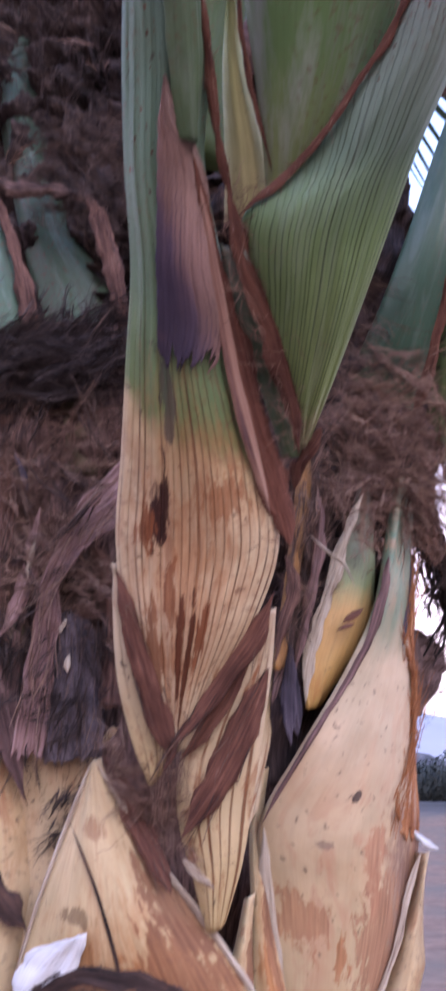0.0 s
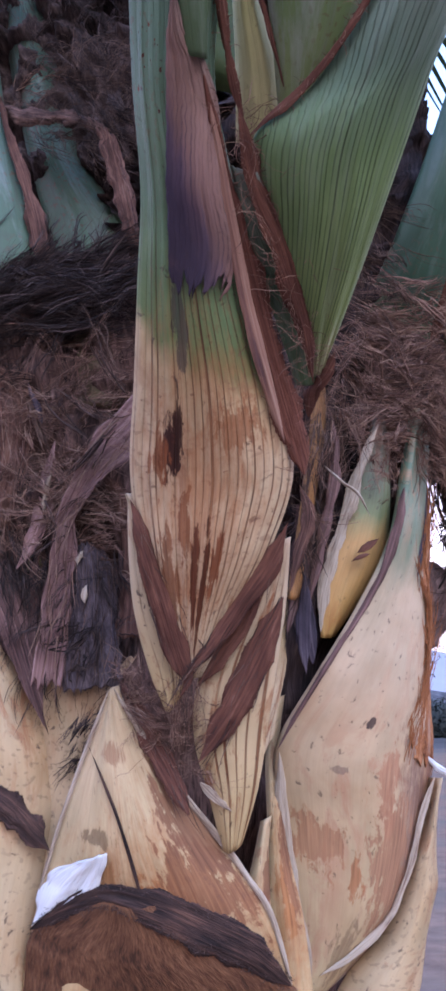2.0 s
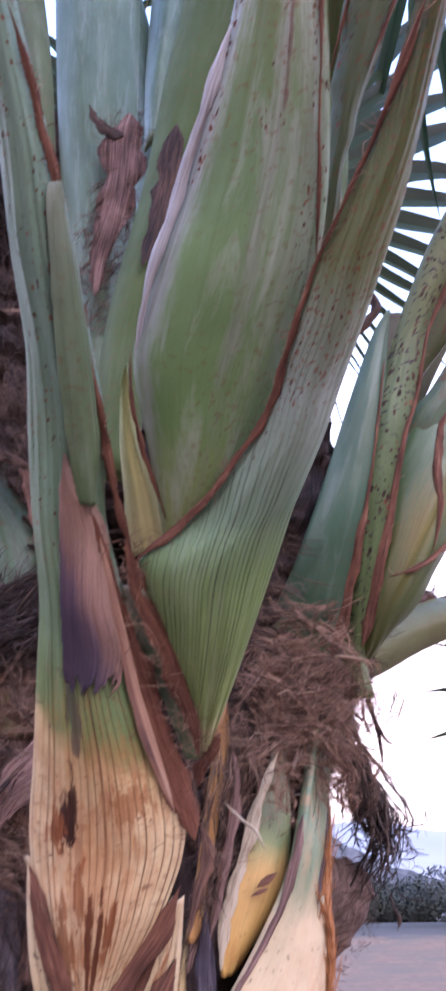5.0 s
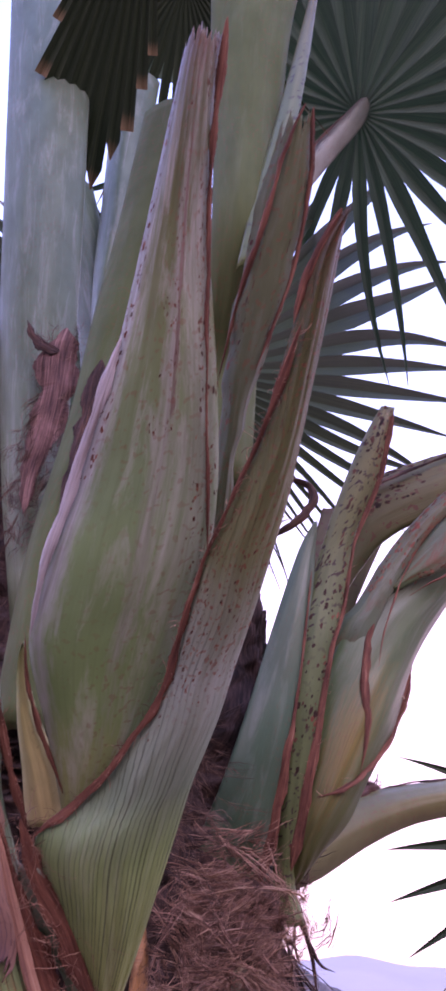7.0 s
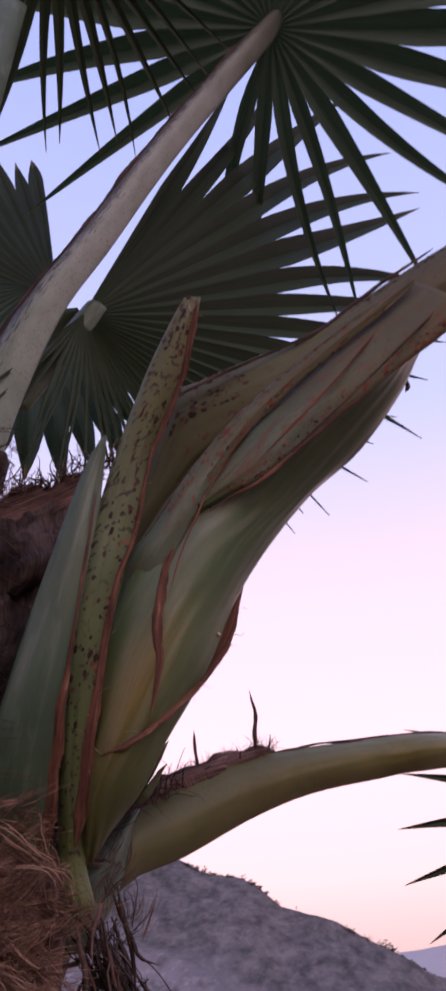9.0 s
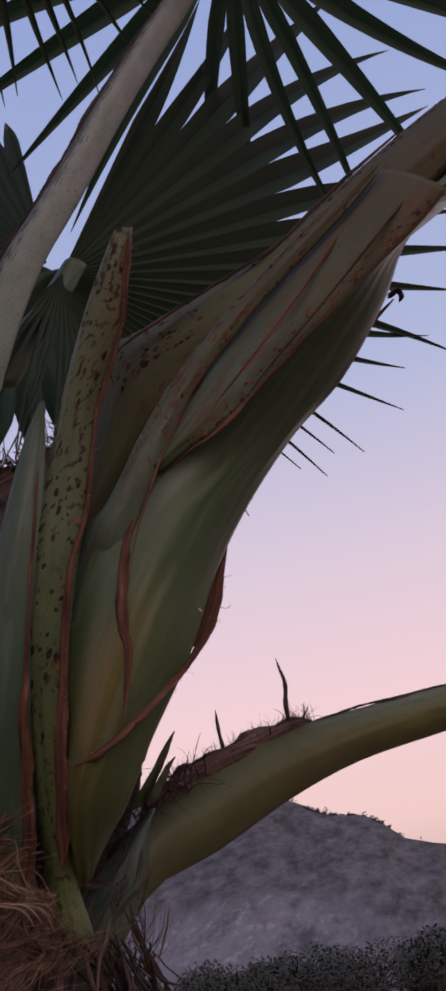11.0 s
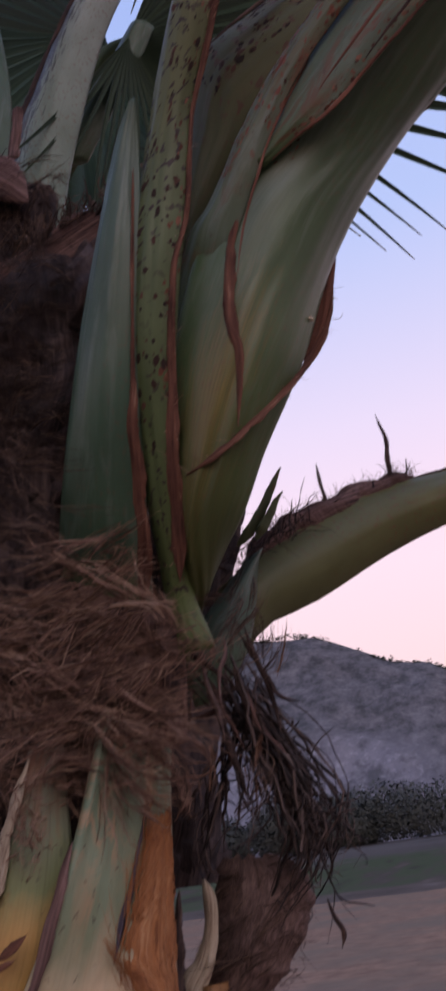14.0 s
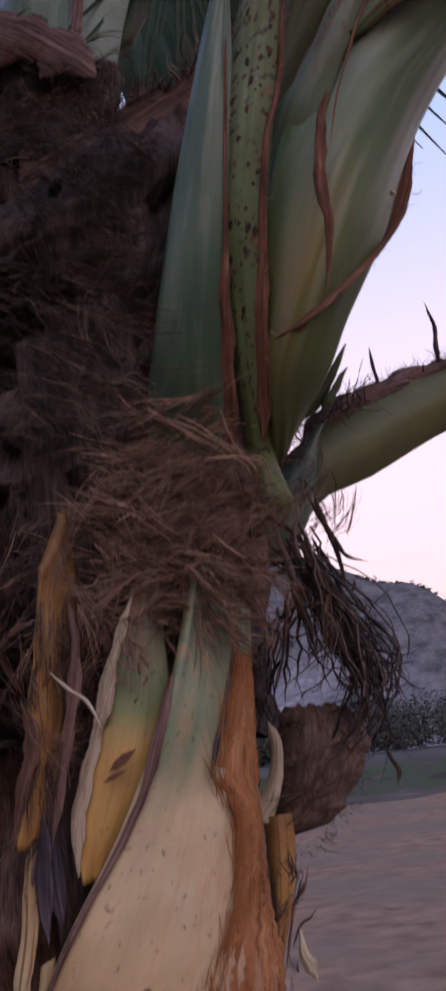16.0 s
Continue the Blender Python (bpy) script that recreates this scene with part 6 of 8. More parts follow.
margin_r = [(0.270, 1.045, 1.968, 0.0125), (0.283, 1.017, 2.017, 0.0150), (0.293, 0.992, 2.061, 0.0148), (0.309, 0.964, 2.130, 0.0080), (0.327, 0.942, 2.209, 0.0061), (0.347, 0.939, 2.267, 0.0048), (0.369, 0.923, 2.358, 0.0050), (0.406, 0.901, 2.441, 0.0073), (0.432, 0.873, 2.534, 0.0106)]
ribbon("margin", margin_r, M_RED, r1b, "red-brown fibrous margin", ragged=0.48, seed=103)
edge_hairs("margin_hair", margin_r, 160, M_STRAND_L, r1b, length=(0.004, 0.014), seed=104)
r3 = loft("leaf_stalk", [
    ((0.314, 1.000, 2.238), (0.328, 1.000, 2.234), 0.012),
    ((0.321, 0.995, 2.273), (0.338, 0.995, 2.275), 0.012),
    ((0.331, 0.990, 2.337), (0.363, 0.990, 2.320), 0.012),
    ((0.346, 0.985, 2.403), (0.390, 0.985, 2.358), 0.012),
    ((0.373, 0.975, 2.477), (0.416, 0.975, 2.387), 0.012),
    ((0.420, 0.967, 2.494), (0.459, 0.967, 2.411), 0.012),
    ((0.491, 0.957, 2.514), (0.524, 0.957, 2.432), 0.012),
    ((0.574, 0.945, 2.538), (0.599, 0.945, 2.469), 0.012),
    ((0.646, 0.932, 2.581), (0.674, 0.932, 2.511), 0.012),
    ((0.730, 0.920, 2.627), (0.749, 0.920, 2.554), 0.012),
    ((0.811, 0.905, 2.664), (0.821, 0.905, 2.593), 0.012),
], M_BEHIND, palm, "rusty olive leaf stalk rising behind", rows=80, cols=20, thick=0.03, ragged=0.001, seed=105, flecks=[(0.0, 0.6, 0.28, 0.46, 90, 0.0028, M_SCAB_D), (0.0, 0.12, 0.4, 1.0, 130, 0.002, M_SCAB_D)])
ribbon("margin", [(0.387, 0.940, 2.445, 0.0040), (0.428, 0.940, 2.468, 0.0050), (0.494, 0.940, 2.498, 0.0050), (0.575, 0.940, 2.535, 0.0050), (0.647, 0.940, 2.593, 0.0060), (0.735, 0.940, 2.656, 0.0050)], M_BURNT, r3, "dark toothed edge", ragged=0.6, seed=106)
r2 = loft("leaf_stalk", [
    ((0.234, 1.100, 1.906), (0.245, 1.126, 1.916), 0.004),
    ((0.242, 1.090, 1.946), (0.264, 1.117, 1.959), 0.012),
    ((0.270, 1.061, 2.003), (0.334, 1.034, 2.010), 0.03),
    ((0.281, 1.020, 2.051), (0.367, 1.023, 2.062), 0.04),
    ((0.297, 0.988, 2.127), (0.413, 1.026, 2.139), 0.042),
    ((0.327, 0.967, 2.195), (0.451, 1.036, 2.229), 0.04),
    ((0.362, 0.957, 2.260), (0.493, 1.035, 2.293), 0.034),
    ((0.416, 0.951, 2.312), (0.547, 1.037, 2.357), 0.026),
    ((0.485, 0.933, 2.379), (0.611, 1.023, 2.406), 0.018),
    ((0.560, 0.922, 2.423), (0.673, 1.002, 2.477), 0.012),
    ((0.637, 0.912, 2.456), (0.711, 0.993, 2.542), 0.008),
    ((0.714, 0.902, 2.491), (0.773, 1.039, 2.632), 0.01),
    ((0.796, 0.890, 2.543), (0.903, 1.100, 2.755), 0.01),
], M_RGREEN, palm, "stout glossy green leaf stalk leaning outward", rows=110, cols=32, thick=0.02, seed=107, flecks=[(0.0, 0.2, 0.5, 0.95, 200, 0.0017, M_SCAB)])
r2u = loft("leaf_stalk", [
    ((0.298, 0.995, 2.152), (0.346, 0.995, 2.140), 0.004),
    ((0.312, 0.983, 2.205), (0.362, 0.980, 2.190), 0.005),
    ((0.339, 0.962, 2.256), (0.385, 0.958, 2.238), 0.007),
    ((0.363, 0.953, 2.277), (0.398, 0.952, 2.266), 0.008),
    ((0.385, 0.948, 2.308), (0.411, 0.947, 2.287), 0.008),
    ((0.402, 0.944, 2.334), (0.422, 0.943, 2.306), 0.008),
    ((0.418, 0.940, 2.354), (0.438, 0.939, 2.330), 0.007),
    ((0.447, 0.933, 2.387), (0.460, 0.933, 2.360), 0.007),
    ((0.477, 0.927, 2.416), (0.492, 0.927, 2.394), 0.007),
    ((0.516, 0.919, 2.448), (0.533, 0.920, 2.429), 0.007),
    ((0.554, 0.911, 2.474), (0.575, 0.913, 2.461), 0.006),
    ((0.596, 0.903, 2.503), (0.617, 0.905, 2.491), 0.005),
    ((0.640, 0.895, 2.530), (0.654, 0.897, 2.517), 0.004),
    ((0.690, 0.886, 2.557), (0.694, 0.888, 2.549), 0.002),
], M_FLECK, palm, "grey-green leaf sheath with a rust-flecked torn edge", rows=110, cols=18, thick=0.006, ragged=0.0008, tear=(0, 0.03), seed=108, flecks=[(0.0, 0.4, 0.3, 0.95, 200, 0.0018, M_SCAB), (0.75, 1.0, 0.4, 0.95, 110, 0.0016, M_SCAB)])
ribbon("margin", [(0.384, 0.937, 2.188, 0.0010), (0.396, 0.937, 2.233, 0.0020), (0.415, 0.937, 2.280, 0.0030), (0.427, 0.937, 2.307, 0.0020), (0.446, 0.937, 2.340, 0.0020), (0.482, 0.937, 2.393, 0.0020)], M_BROWN2, r2u, "dark seam edge", ragged=0.4, seed=1081)
loft("inner_sheath", [
    ((0.415, 0.950, 2.303), (0.420, 0.950, 2.297), 0.008),
    ((0.434, 0.946, 2.331), (0.451, 0.946, 2.312), 0.008),
    ((0.457, 0.940, 2.362), (0.484, 0.940, 2.324), 0.008),
    ((0.489, 0.935, 2.400), (0.523, 0.935, 2.351), 0.008),
    ((0.531, 0.928, 2.435), (0.570, 0.928, 2.385), 0.008),
    ((0.573, 0.920, 2.467), (0.616, 0.920, 2.414), 0.008),
    ((0.615, 0.913, 2.498), (0.663, 0.913, 2.447), 0.008),
    ((0.655, 0.905, 2.525), (0.709, 0.905, 2.476), 0.008),
    ((0.694, 0.897, 2.557), (0.750, 0.897, 2.508), 0.008),
], M_FLECK, r2, "olive inner sheath", rows=70, cols=16, thick=0.006, seed=1091, flecks=[(0.8, 1.0, 0.1, 0.95, 150, 0.0017, M_SCAB)])
ribbon("margin", [(0.432, 0.920, 2.277, 0.0020), (0.458, 0.920, 2.293, 0.0020), (0.488, 0.920, 2.309, 0.0040), (0.526, 0.920, 2.340, 0.0030), (0.571, 0.920, 2.379, 0.0040), (0.617, 0.920, 2.416, 0.0040), (0.664, 0.920, 2.457, 0.0030), (0.712, 0.920, 2.495, 0.0020)], M_BROWN2, r2, "rust-flecked sheath edge", ragged=0.8, seed=1092)
ribbon("groove", [(0.483, 0.905, 2.320, 0.0010), (0.516, 0.905, 2.355, 0.0030), (0.562, 0.905, 2.404, 0.0030), (0.610, 0.905, 2.459, 0.0030), (0.660, 0.905, 2.520, 0.0020), (0.698, 0.905, 2.565, 0.0020)], M_BROWN2, r2, "dark groove", ragged=0.5, seed=1095)
ribbon("groove", [(0.525, 0.895, 2.326, 0.0010), (0.570, 0.895, 2.370, 0.0030), (0.622, 0.895, 2.420, 0.0030), (0.677, 0.895, 2.476, 0.0030), (0.726, 0.895, 2.525, 0.0010)], M_BURNT, r2, "dark groove", ragged=0.5, seed=1096)
ribbon("slit", [(0.429, 0.947, 2.328, 0.0020), (0.409, 0.953, 2.297, 0.0026), (0.390, 0.954, 2.261, 0.0040), (0.378, 0.956, 2.230, 0.0090), (0.371, 0.958, 2.193, 0.0120), (0.367, 0.961, 2.155, 0.0110), (0.370, 0.964, 2.135, 0.0090), (0.367, 0.969, 2.113, 0.0060), (0.362, 0.973, 2.091, 0.0050), (0.356, 0.980, 2.070, 0.0030)], M_RED, r2, "red-brown slit edge", ragged=0.35, seed=110, bow=0.1)
lower_m = [(0.302, 0.992, 2.043, 0.0040), (0.325, 0.981, 2.046, 0.0060), (0.344, 0.981, 2.055, 0.0080), (0.363, 0.988, 2.072, 0.0090), (0.388, 1.005, 2.099, 0.0090), (0.407, 1.022, 2.125, 0.0080), (0.420, 1.043, 2.153, 0.0080), (0.433, 1.046, 2.171, 0.0070), (0.443, 1.048, 2.193, 0.0060), (0.451, 1.050, 2.222, 0.0040)]
ribbon("margin", lower_m, M_RED, r2, "red-brown sheath edge", ragged=0.50, seed=111)
edge_hairs("margin_hair", lower_m, 90, M_STRAND_L, r2, length=(0.006, 0.02), seed=112)
loft("sheath_flap", [
    ((0.408, 1.050, 2.152), (0.418, 1.050, 2.155), 0.004),
    ((0.416, 1.050, 2.178), (0.432, 1.050, 2.172), 0.004),
    ((0.423, 1.050, 2.201), (0.443, 1.050, 2.194), 0.004),
    ((0.432, 1.050, 2.226), (0.451, 1.050, 2.222), 0.004),
    ((0.448, 1.050, 2.251), (0.459, 1.050, 2.253), 0.004),
], M_BROWN2, r2, "dark brown sheath flap", rows=36, cols=12, thick=0.003, seed=113)
ribbon("nub", [(0.418, 1.020, 2.180, 0.0030), (0.424, 1.020, 2.180, 0.0060), (0.431, 1.020, 2.175, 0.0030)], M_RIM, r2, "pale split fibre", seed=114, facing=(0, -1, -0.3), bow=0.3)
hook = [(0.691, 1.130, 2.586, 0.0069), (0.701, 1.130, 2.592, 0.0076), (0.706, 1.130, 2.591, 0.0069), (0.707, 1.130, 2.583, 0.0061), (0.703, 1.130, 2.576, 0.0038)]
ribbon("hook", hook, M_BURNT, r2, "black curled tip", seed=115, bow=0.4, thick=0.006, facing=(0, -1, -0.4), ends=0.004)

loft("leaf_stalk", [
    ((-0.073, 1.200, 2.580), (0.035, 1.200, 2.541), 0.03),
    ((-0.059, 1.200, 2.706), (0.044, 1.200, 2.665), 0.03),
    ((-0.053, 1.200, 2.843), (0.050, 1.200, 2.799), 0.03),
    ((-0.081, 1.200, 3.060), (0.021, 1.200, 3.010), 0.03),
    ((-0.168, 1.200, 3.458), (-0.060, 1.200, 3.395), 0.03),
], M_BLUE, palm, "blue-green leaf stalk of the crown", rows=40, cols=14, thick=0.03, seed=411)
loft("leaf_stalk", [
    ((-0.041, 1.500, 2.894), (0.044, 1.500, 2.903), 0.02),
    ((0.001, 1.500, 2.970), (0.086, 1.500, 2.971), 0.02),
    ((0.049, 1.500, 3.037), (0.122, 1.500, 3.036), 0.02),
    ((0.090, 1.500, 3.086), (0.149, 1.500, 3.068), 0.02),
    ((0.147, 1.500, 3.167), (0.194, 1.500, 3.153), 0.02),
], M_BLUE, palm, "dark blue-green leaf stalk in shade", rows=30, cols=12, thick=0.02, seed=412)
ribbon("stub", [(0.067, 1.170, 2.621, 0.0203), (0.072, 1.170, 2.654, 0.0159), (0.077, 1.170, 2.690, 0.0152), (0.079, 1.170, 2.707, 0.0173)], M_HUSK, palm, "dark torn stub", seed=413, bow=0.2, ends=0.003)
# long dark sheath tip with a hooked end
loft("sheath_tip", [
    ((0.564, 1.130, 2.451), (0.583, 1.130, 2.462), 0.006),
    ((0.592, 1.130, 2.481), (0.609, 1.130, 2.489), 0.006),
    ((0.617, 1.130, 2.508), (0.632, 1.130, 2.517), 0.006),
    ((0.644, 1.130, 2.533), (0.653, 1.130, 2.539), 0.006),
    ((0.670, 1.130, 2.558), (0.677, 1.130, 2.562), 0.006),
    ((0.694, 1.130, 2.579), (0.699, 1.130, 2.582), 0.001),
], M_BROWN, palm, "dark brown pointed sheath tip", rows=40, cols=10, thick=0.004, ragged=0.002, seed=414)

# drooping stalk
droop = loft("leaf_stalk", [
    ((0.241, 1.282, 2.027), (0.256, 1.294, 1.946), 0.03),
    ((0.276, 1.310, 2.062), (0.284, 1.316, 1.984), 0.03),
    ((0.323, 1.348, 2.101), (0.343, 1.364, 2.015), 0.03),
    ((0.383, 1.396, 2.141), (0.435, 1.437, 2.077), 0.03),
    ((0.469, 1.464, 2.176), (0.530, 1.513, 2.127), 0.03),
    ((0.601, 1.570, 2.219), (0.646, 1.606, 2.167), 0.03),
    ((0.772, 1.707, 2.263), (0.778, 1.712, 2.206), 0.03),
    ((1.094, 2.300, 2.419), (1.082, 2.300, 2.362), 0.02),
    ((1.580, 3.400, 2.508), (1.570, 3.400, 2.464), 0.015),
], M_DROOP, palm, "olive leaf stalk arching outward", rows=80, cols=20, thick=0.04, hollow=0.8, seed=120)
mat_top = [(0.267, 1.313, 2.055, 0.0319), (0.305, 1.343, 2.091, 0.0452), (0.353, 1.381, 2.122, 0.0491), (0.404, 1.423, 2.150, 0.0427), (0.450, 1.459, 2.174, 0.0302), (0.475, 1.479, 2.184, 0.0112)]
ribbon("fibre_mat", mat_top, M_HUSK, droop, "brown fibre on the upper edge", ragged=0.5, bow=0.4, seed=121)


def upright_hairs(name, path, count, length, radius, mat, parent, seed, curl=0.25):
    rng = np.random.default_rng(seed)
    cur = spline(np.array(path), 100)
    i = rng.integers(0, 99, count)
    start = cur[i, :3] + rng.normal(size=(count, 3)) * np.array([0.004, 0.012, 0.003])
    d = np.c_[rng.normal(size=count) * 0.5, rng.normal(size=count) * 0.4, rng.uniform(0.3, 1, count)]
    return threads(name, thread_paths(start, d, rng.uniform(*length, count), curl, rng, points=7), rng.uniform(*radius, count), mat, parent)


upright_hairs("fine_hair", mat_top, 800, (0.008, 0.035), (0.00012, 0.0004), M_STRAND, droop, 122)
upright_hairs("stub", mat_top, 45, (0.012, 0.04), (0.0006, 0.0016), M_STRAND_D, droop, 123, 0.15)


def thorn(path, parent, seed, mat=M_BURNT, text="black dried thorn"):
    ribbon("thorn", path, mat, parent, text, ragged=0.25, bow=0.5, thick=0.004, seed=seed)


thorn([(0.450, 1.449, 2.173, 0.0242), (0.446, 1.446, 2.184, 0.0097), (0.446, 1.446, 2.203, 0.0067), (0.449, 1.448, 2.233, 0.0055), (0.445, 1.446, 2.254, 0.0043), (0.442, 1.443, 2.270, 0.0025)], droop, 124)
thorn([(0.367, 1.383, 2.127, 0.0092), (0.364, 1.381, 2.147, 0.0052), (0.362, 1.379, 2.169, 0.0046), (0.361, 1.378, 2.192, 0.0029)], droop, 125)
thorn([(0.288, 1.200, 2.044, 0.0139), (0.307, 1.200, 2.060, 0.0112), (0.325, 1.200, 2.085, 0.0085), (0.338, 1.200, 2.106, 0.0063), (0.347, 1.200, 2.121, 0.0043)], droop, 126, M_PALE, "grey-green pointed tip")
thorn([(0.309, 1.200, 2.046, 0.0126), (0.326, 1.200, 2.067, 0.0099), (0.336, 1.200, 2.082, 0.0056), (0.345, 1.200, 2.093, 0.0029)], droop, 127, M_PALE, "grey-green pointed tip")
upright_hairs("wiry_curl", [(0.262, 1.240, 2.030, 0.01), (0.300, 1.270, 2.060, 0.01), (0.345, 1.330, 2.100, 0.01)], 70, (0.02, 0.06), (0.0003, 0.0010), M_STRAND_D, droop, 129, 0.45)
ribbon("toothed_edge", [(0.469, 1.464, 2.176, 0.0039), (0.538, 1.519, 2.202, 0.0061), (0.601, 1.570, 2.219, 0.0053), (0.691, 1.642, 2.244, 0.0067), (0.790, 1.721, 2.267, 0.0059), (1.045, 1.925, 2.309, 0.0068)], M_BURNT, droop, "dark toothed edge", ragged=0.9, seed=128, facing=(0, -1, 0.3))
loft("leaf_base", [
    ((0.219, 1.215, 1.888), (0.236, 1.228, 1.892), 0.004),
    ((0.215, 1.211, 1.924), (0.267, 1.253, 1.937), 0.015),
    ((0.224, 1.218, 1.963), (0.283, 1.265, 1.986), 0.02),
    ((0.256, 1.244, 2.012), (0.290, 1.271, 2.032), 0.02),
    ((0.282, 1.264, 2.049), (0.295, 1.275, 2.060), 0.02),
], M_BLUE_D, palm, "grey-green foot of the arching stalk", rows=30, cols=12, thick=0.03, seed=129)

# ---------- fibre: backing, collars, hanging tangle ----------
lump("fibre_mat", ((-0.338, 1.000, 1.518), (-0.071, 0.980, 1.519), (-0.076, 0.930, 2.012), (-0.378, 0.970, 2.041)), M_DARK, palm, "dark matted fibre", bow=0.02, rough=0.022, res=(60, 90), seed=1)
fibre_patch("loose_fibre", ((-0.357, 0.950, 1.908), (-0.080, 0.900, 1.909), (-0.082, 0.900, 1.988), (-0.366, 0.950, 1.998)), 1700, M_STRAND_D, palm, "swept dark fibre collar", angle=12, spread=0.28, length=(0.04, 0.10), radius=(0.0002, 0.0008), curl=0.10, lift=0.006, depth=0.012, seed=2)
fibre_patch("loose_fibre", ((-0.334, 0.950, 1.672), (-0.089, 0.920, 1.678), (-0.087, 0.900, 1.909), (-0.358, 0.950, 1.923)), 900, M_STRAND_L, palm, "loose brown fibre", angle=-20, spread=0.8, length=(0.03, 0.09), radius=(0.0002, 0.0006), curl=0.2, seed=3)
fibre_patch("loose_fibre", ((-0.327, 0.960, 1.560), (-0.148, 0.950, 1.560), (-0.152, 0.930, 1.732), (-0.340, 0.950, 1.739)), 500, M_STRAND_D, palm, "dark bristly fibre", angle=60, spread=0.5, length=(0.03, 0.10), radius=(0.0002, 0.0008), curl=0.12, seed=4)
fibre_patch("loose_fibre", ((-0.156, 0.955, 1.463), (-0.135, 0.955, 1.475), (-0.118, 0.945, 1.530), (-0.145, 0.945, 1.530)), 130, M_STRAND_D, palm, "short black bristles", angle=40, spread=0.35, length=(0.012, 0.035), radius=(0.0004, 0.0012), curl=0.12, seed=44)
lump("fibre_mat", ((-0.423, 1.080, 2.078), (-0.083, 1.050, 2.055), (-0.088, 0.950, 2.781), (-0.470, 1.000, 2.873)), M_MATTED, palm, "dark crown fibre", bow=0.02, rough=0.045, res=(80, 120), seed=5, scale=34.0)
fibre_patch("loose_fibre", ((-0.220, 0.950, 2.155), (-0.085, 0.920, 2.130), (-0.086, 0.900, 2.262), (-0.223, 0.930, 2.293)), 630, M_STRAND, palm, "grey-brown fibre in the crown", angle=-10, spread=0.8, length=(0.03, 0.08), radius=(0.0002, 0.0007), curl=0.2, seed=6)
fibre_patch("loose_fibre", ((-0.379, 1.090, 2.092), (-0.101, 1.070, 2.075), (-0.115, 1.040, 2.767), (-0.431, 1.060, 2.808)), 900, M_STRAND, palm, "dark fibre in the crown", angle=35, spread=1.4, length=(0.04, 0.1), radius=(0.0002, 0.0007), curl=0.2, seed=7)
fibre_patch("loose_fibre", ((-0.411, 0.980, 2.343), (-0.093, 0.950, 2.306), (-0.100, 0.920, 2.740), (-0.444, 0.950, 2.802)), 1300, M_STRAND_D, palm, "grey-brown fibre high in the crown", angle=25, spread=1.5, length=(0.03, 0.10), radius=(0.0002, 0.0012), curl=0.3, lift=0.02, seed=71)
fibre_patch("coarse_fibre", ((-0.300, 0.960, 2.200), (-0.093, 0.930, 2.150), (-0.100, 0.910, 2.600), (-0.320, 0.940, 2.650)), 60, M_STRAND_L, palm, "pale broken straws in the crown fibre", angle=25, spread=0.9, length=(0.02, 0.06), radius=(0.0003, 0.0012), curl=0.12, lift=0.02, seed=72)

# folded dry sheaths and ladder-like fibre left of the front stalk
fold = loft("dry_sheath", [
    ((-0.088, 0.935, 1.868), (-0.085, 0.935, 1.789), 0.004),
    ((-0.112, 0.925, 1.830), (-0.100, 0.925, 1.775), 0.006),
    ((-0.132, 0.922, 1.810), (-0.118, 0.922, 1.764), 0.008),
    ((-0.144, 0.920, 1.783), (-0.131, 0.920, 1.750), 0.01),
    ((-0.156, 0.920, 1.755), (-0.142, 0.920, 1.732), 0.01),
    ((-0.169, 0.922, 1.723), (-0.150, 0.922, 1.716), 0.012),
    ((-0.174, 0.928, 1.693), (-0.149, 0.928, 1.693), 0.01),
    ((-0.180, 0.935, 1.650), (-0.153, 0.935, 1.650), 0.01),
    ((-0.186, 0.940, 1.601), (-0.156, 0.940, 1.601), 0.008),
    ((-0.193, 0.945, 1.550), (-0.161, 0.945, 1.550), 0.006),
], M_FOLD, palm, "folded leathery purple-brown sheath", rows=90, cols=22, thick=0.004, ragged=0.002, pleat=0.003, tear=(0, 0.06), seed=95)
strip_along("sheath_fibre", [(-0.088, 0.917, 1.821, 0.0580), (-0.119, 0.917, 1.787, 0.0450), (-0.145, 0.917, 1.751, 0.0310), (-0.158, 0.917, 1.719, 0.0200), (-0.162, 0.917, 1.672, 0.0250), (-0.166, 0.917, 1.622, 0.0270), (-0.170, 0.917, 1.563, 0.0280)], 120, M_STRAND_L, fold, seed=951)
slate = loft("dry_sheath", [
    ((-0.162, 0.952, 1.547), (-0.105, 0.952, 1.551), 0.018),
    ((-0.166, 0.952, 1.578), (-0.105, 0.952, 1.579), 0.018),
    ((-0.166, 0.952, 1.615), (-0.108, 0.952, 1.616), 0.018),
    ((-0.164, 0.952, 1.653), (-0.112, 0.952, 1.653), 0.018),
    ((-0.159, 0.952, 1.685), (-0.119, 0.952, 1.679), 0.018),
    ((-0.152, 0.952, 1.701), (-0.133, 0.952, 1.698), 0.018),
], M_SLATE, palm, "slate-dark matted sheath", rows=60, cols=30, thick=0.006, ragged=0.003, pleat=0.003, tear=(0.06, 0.08), seed=96)
strip_along("sheath_fibre", [(-0.133, 0.935, 1.694, 0.0380), (-0.132, 0.935, 1.663, 0.0500), (-0.133, 0.935, 1.619, 0.0520), (-0.130, 0.935, 1.565, 0.0520)], 90, M_STRAND, slate, seed=961)
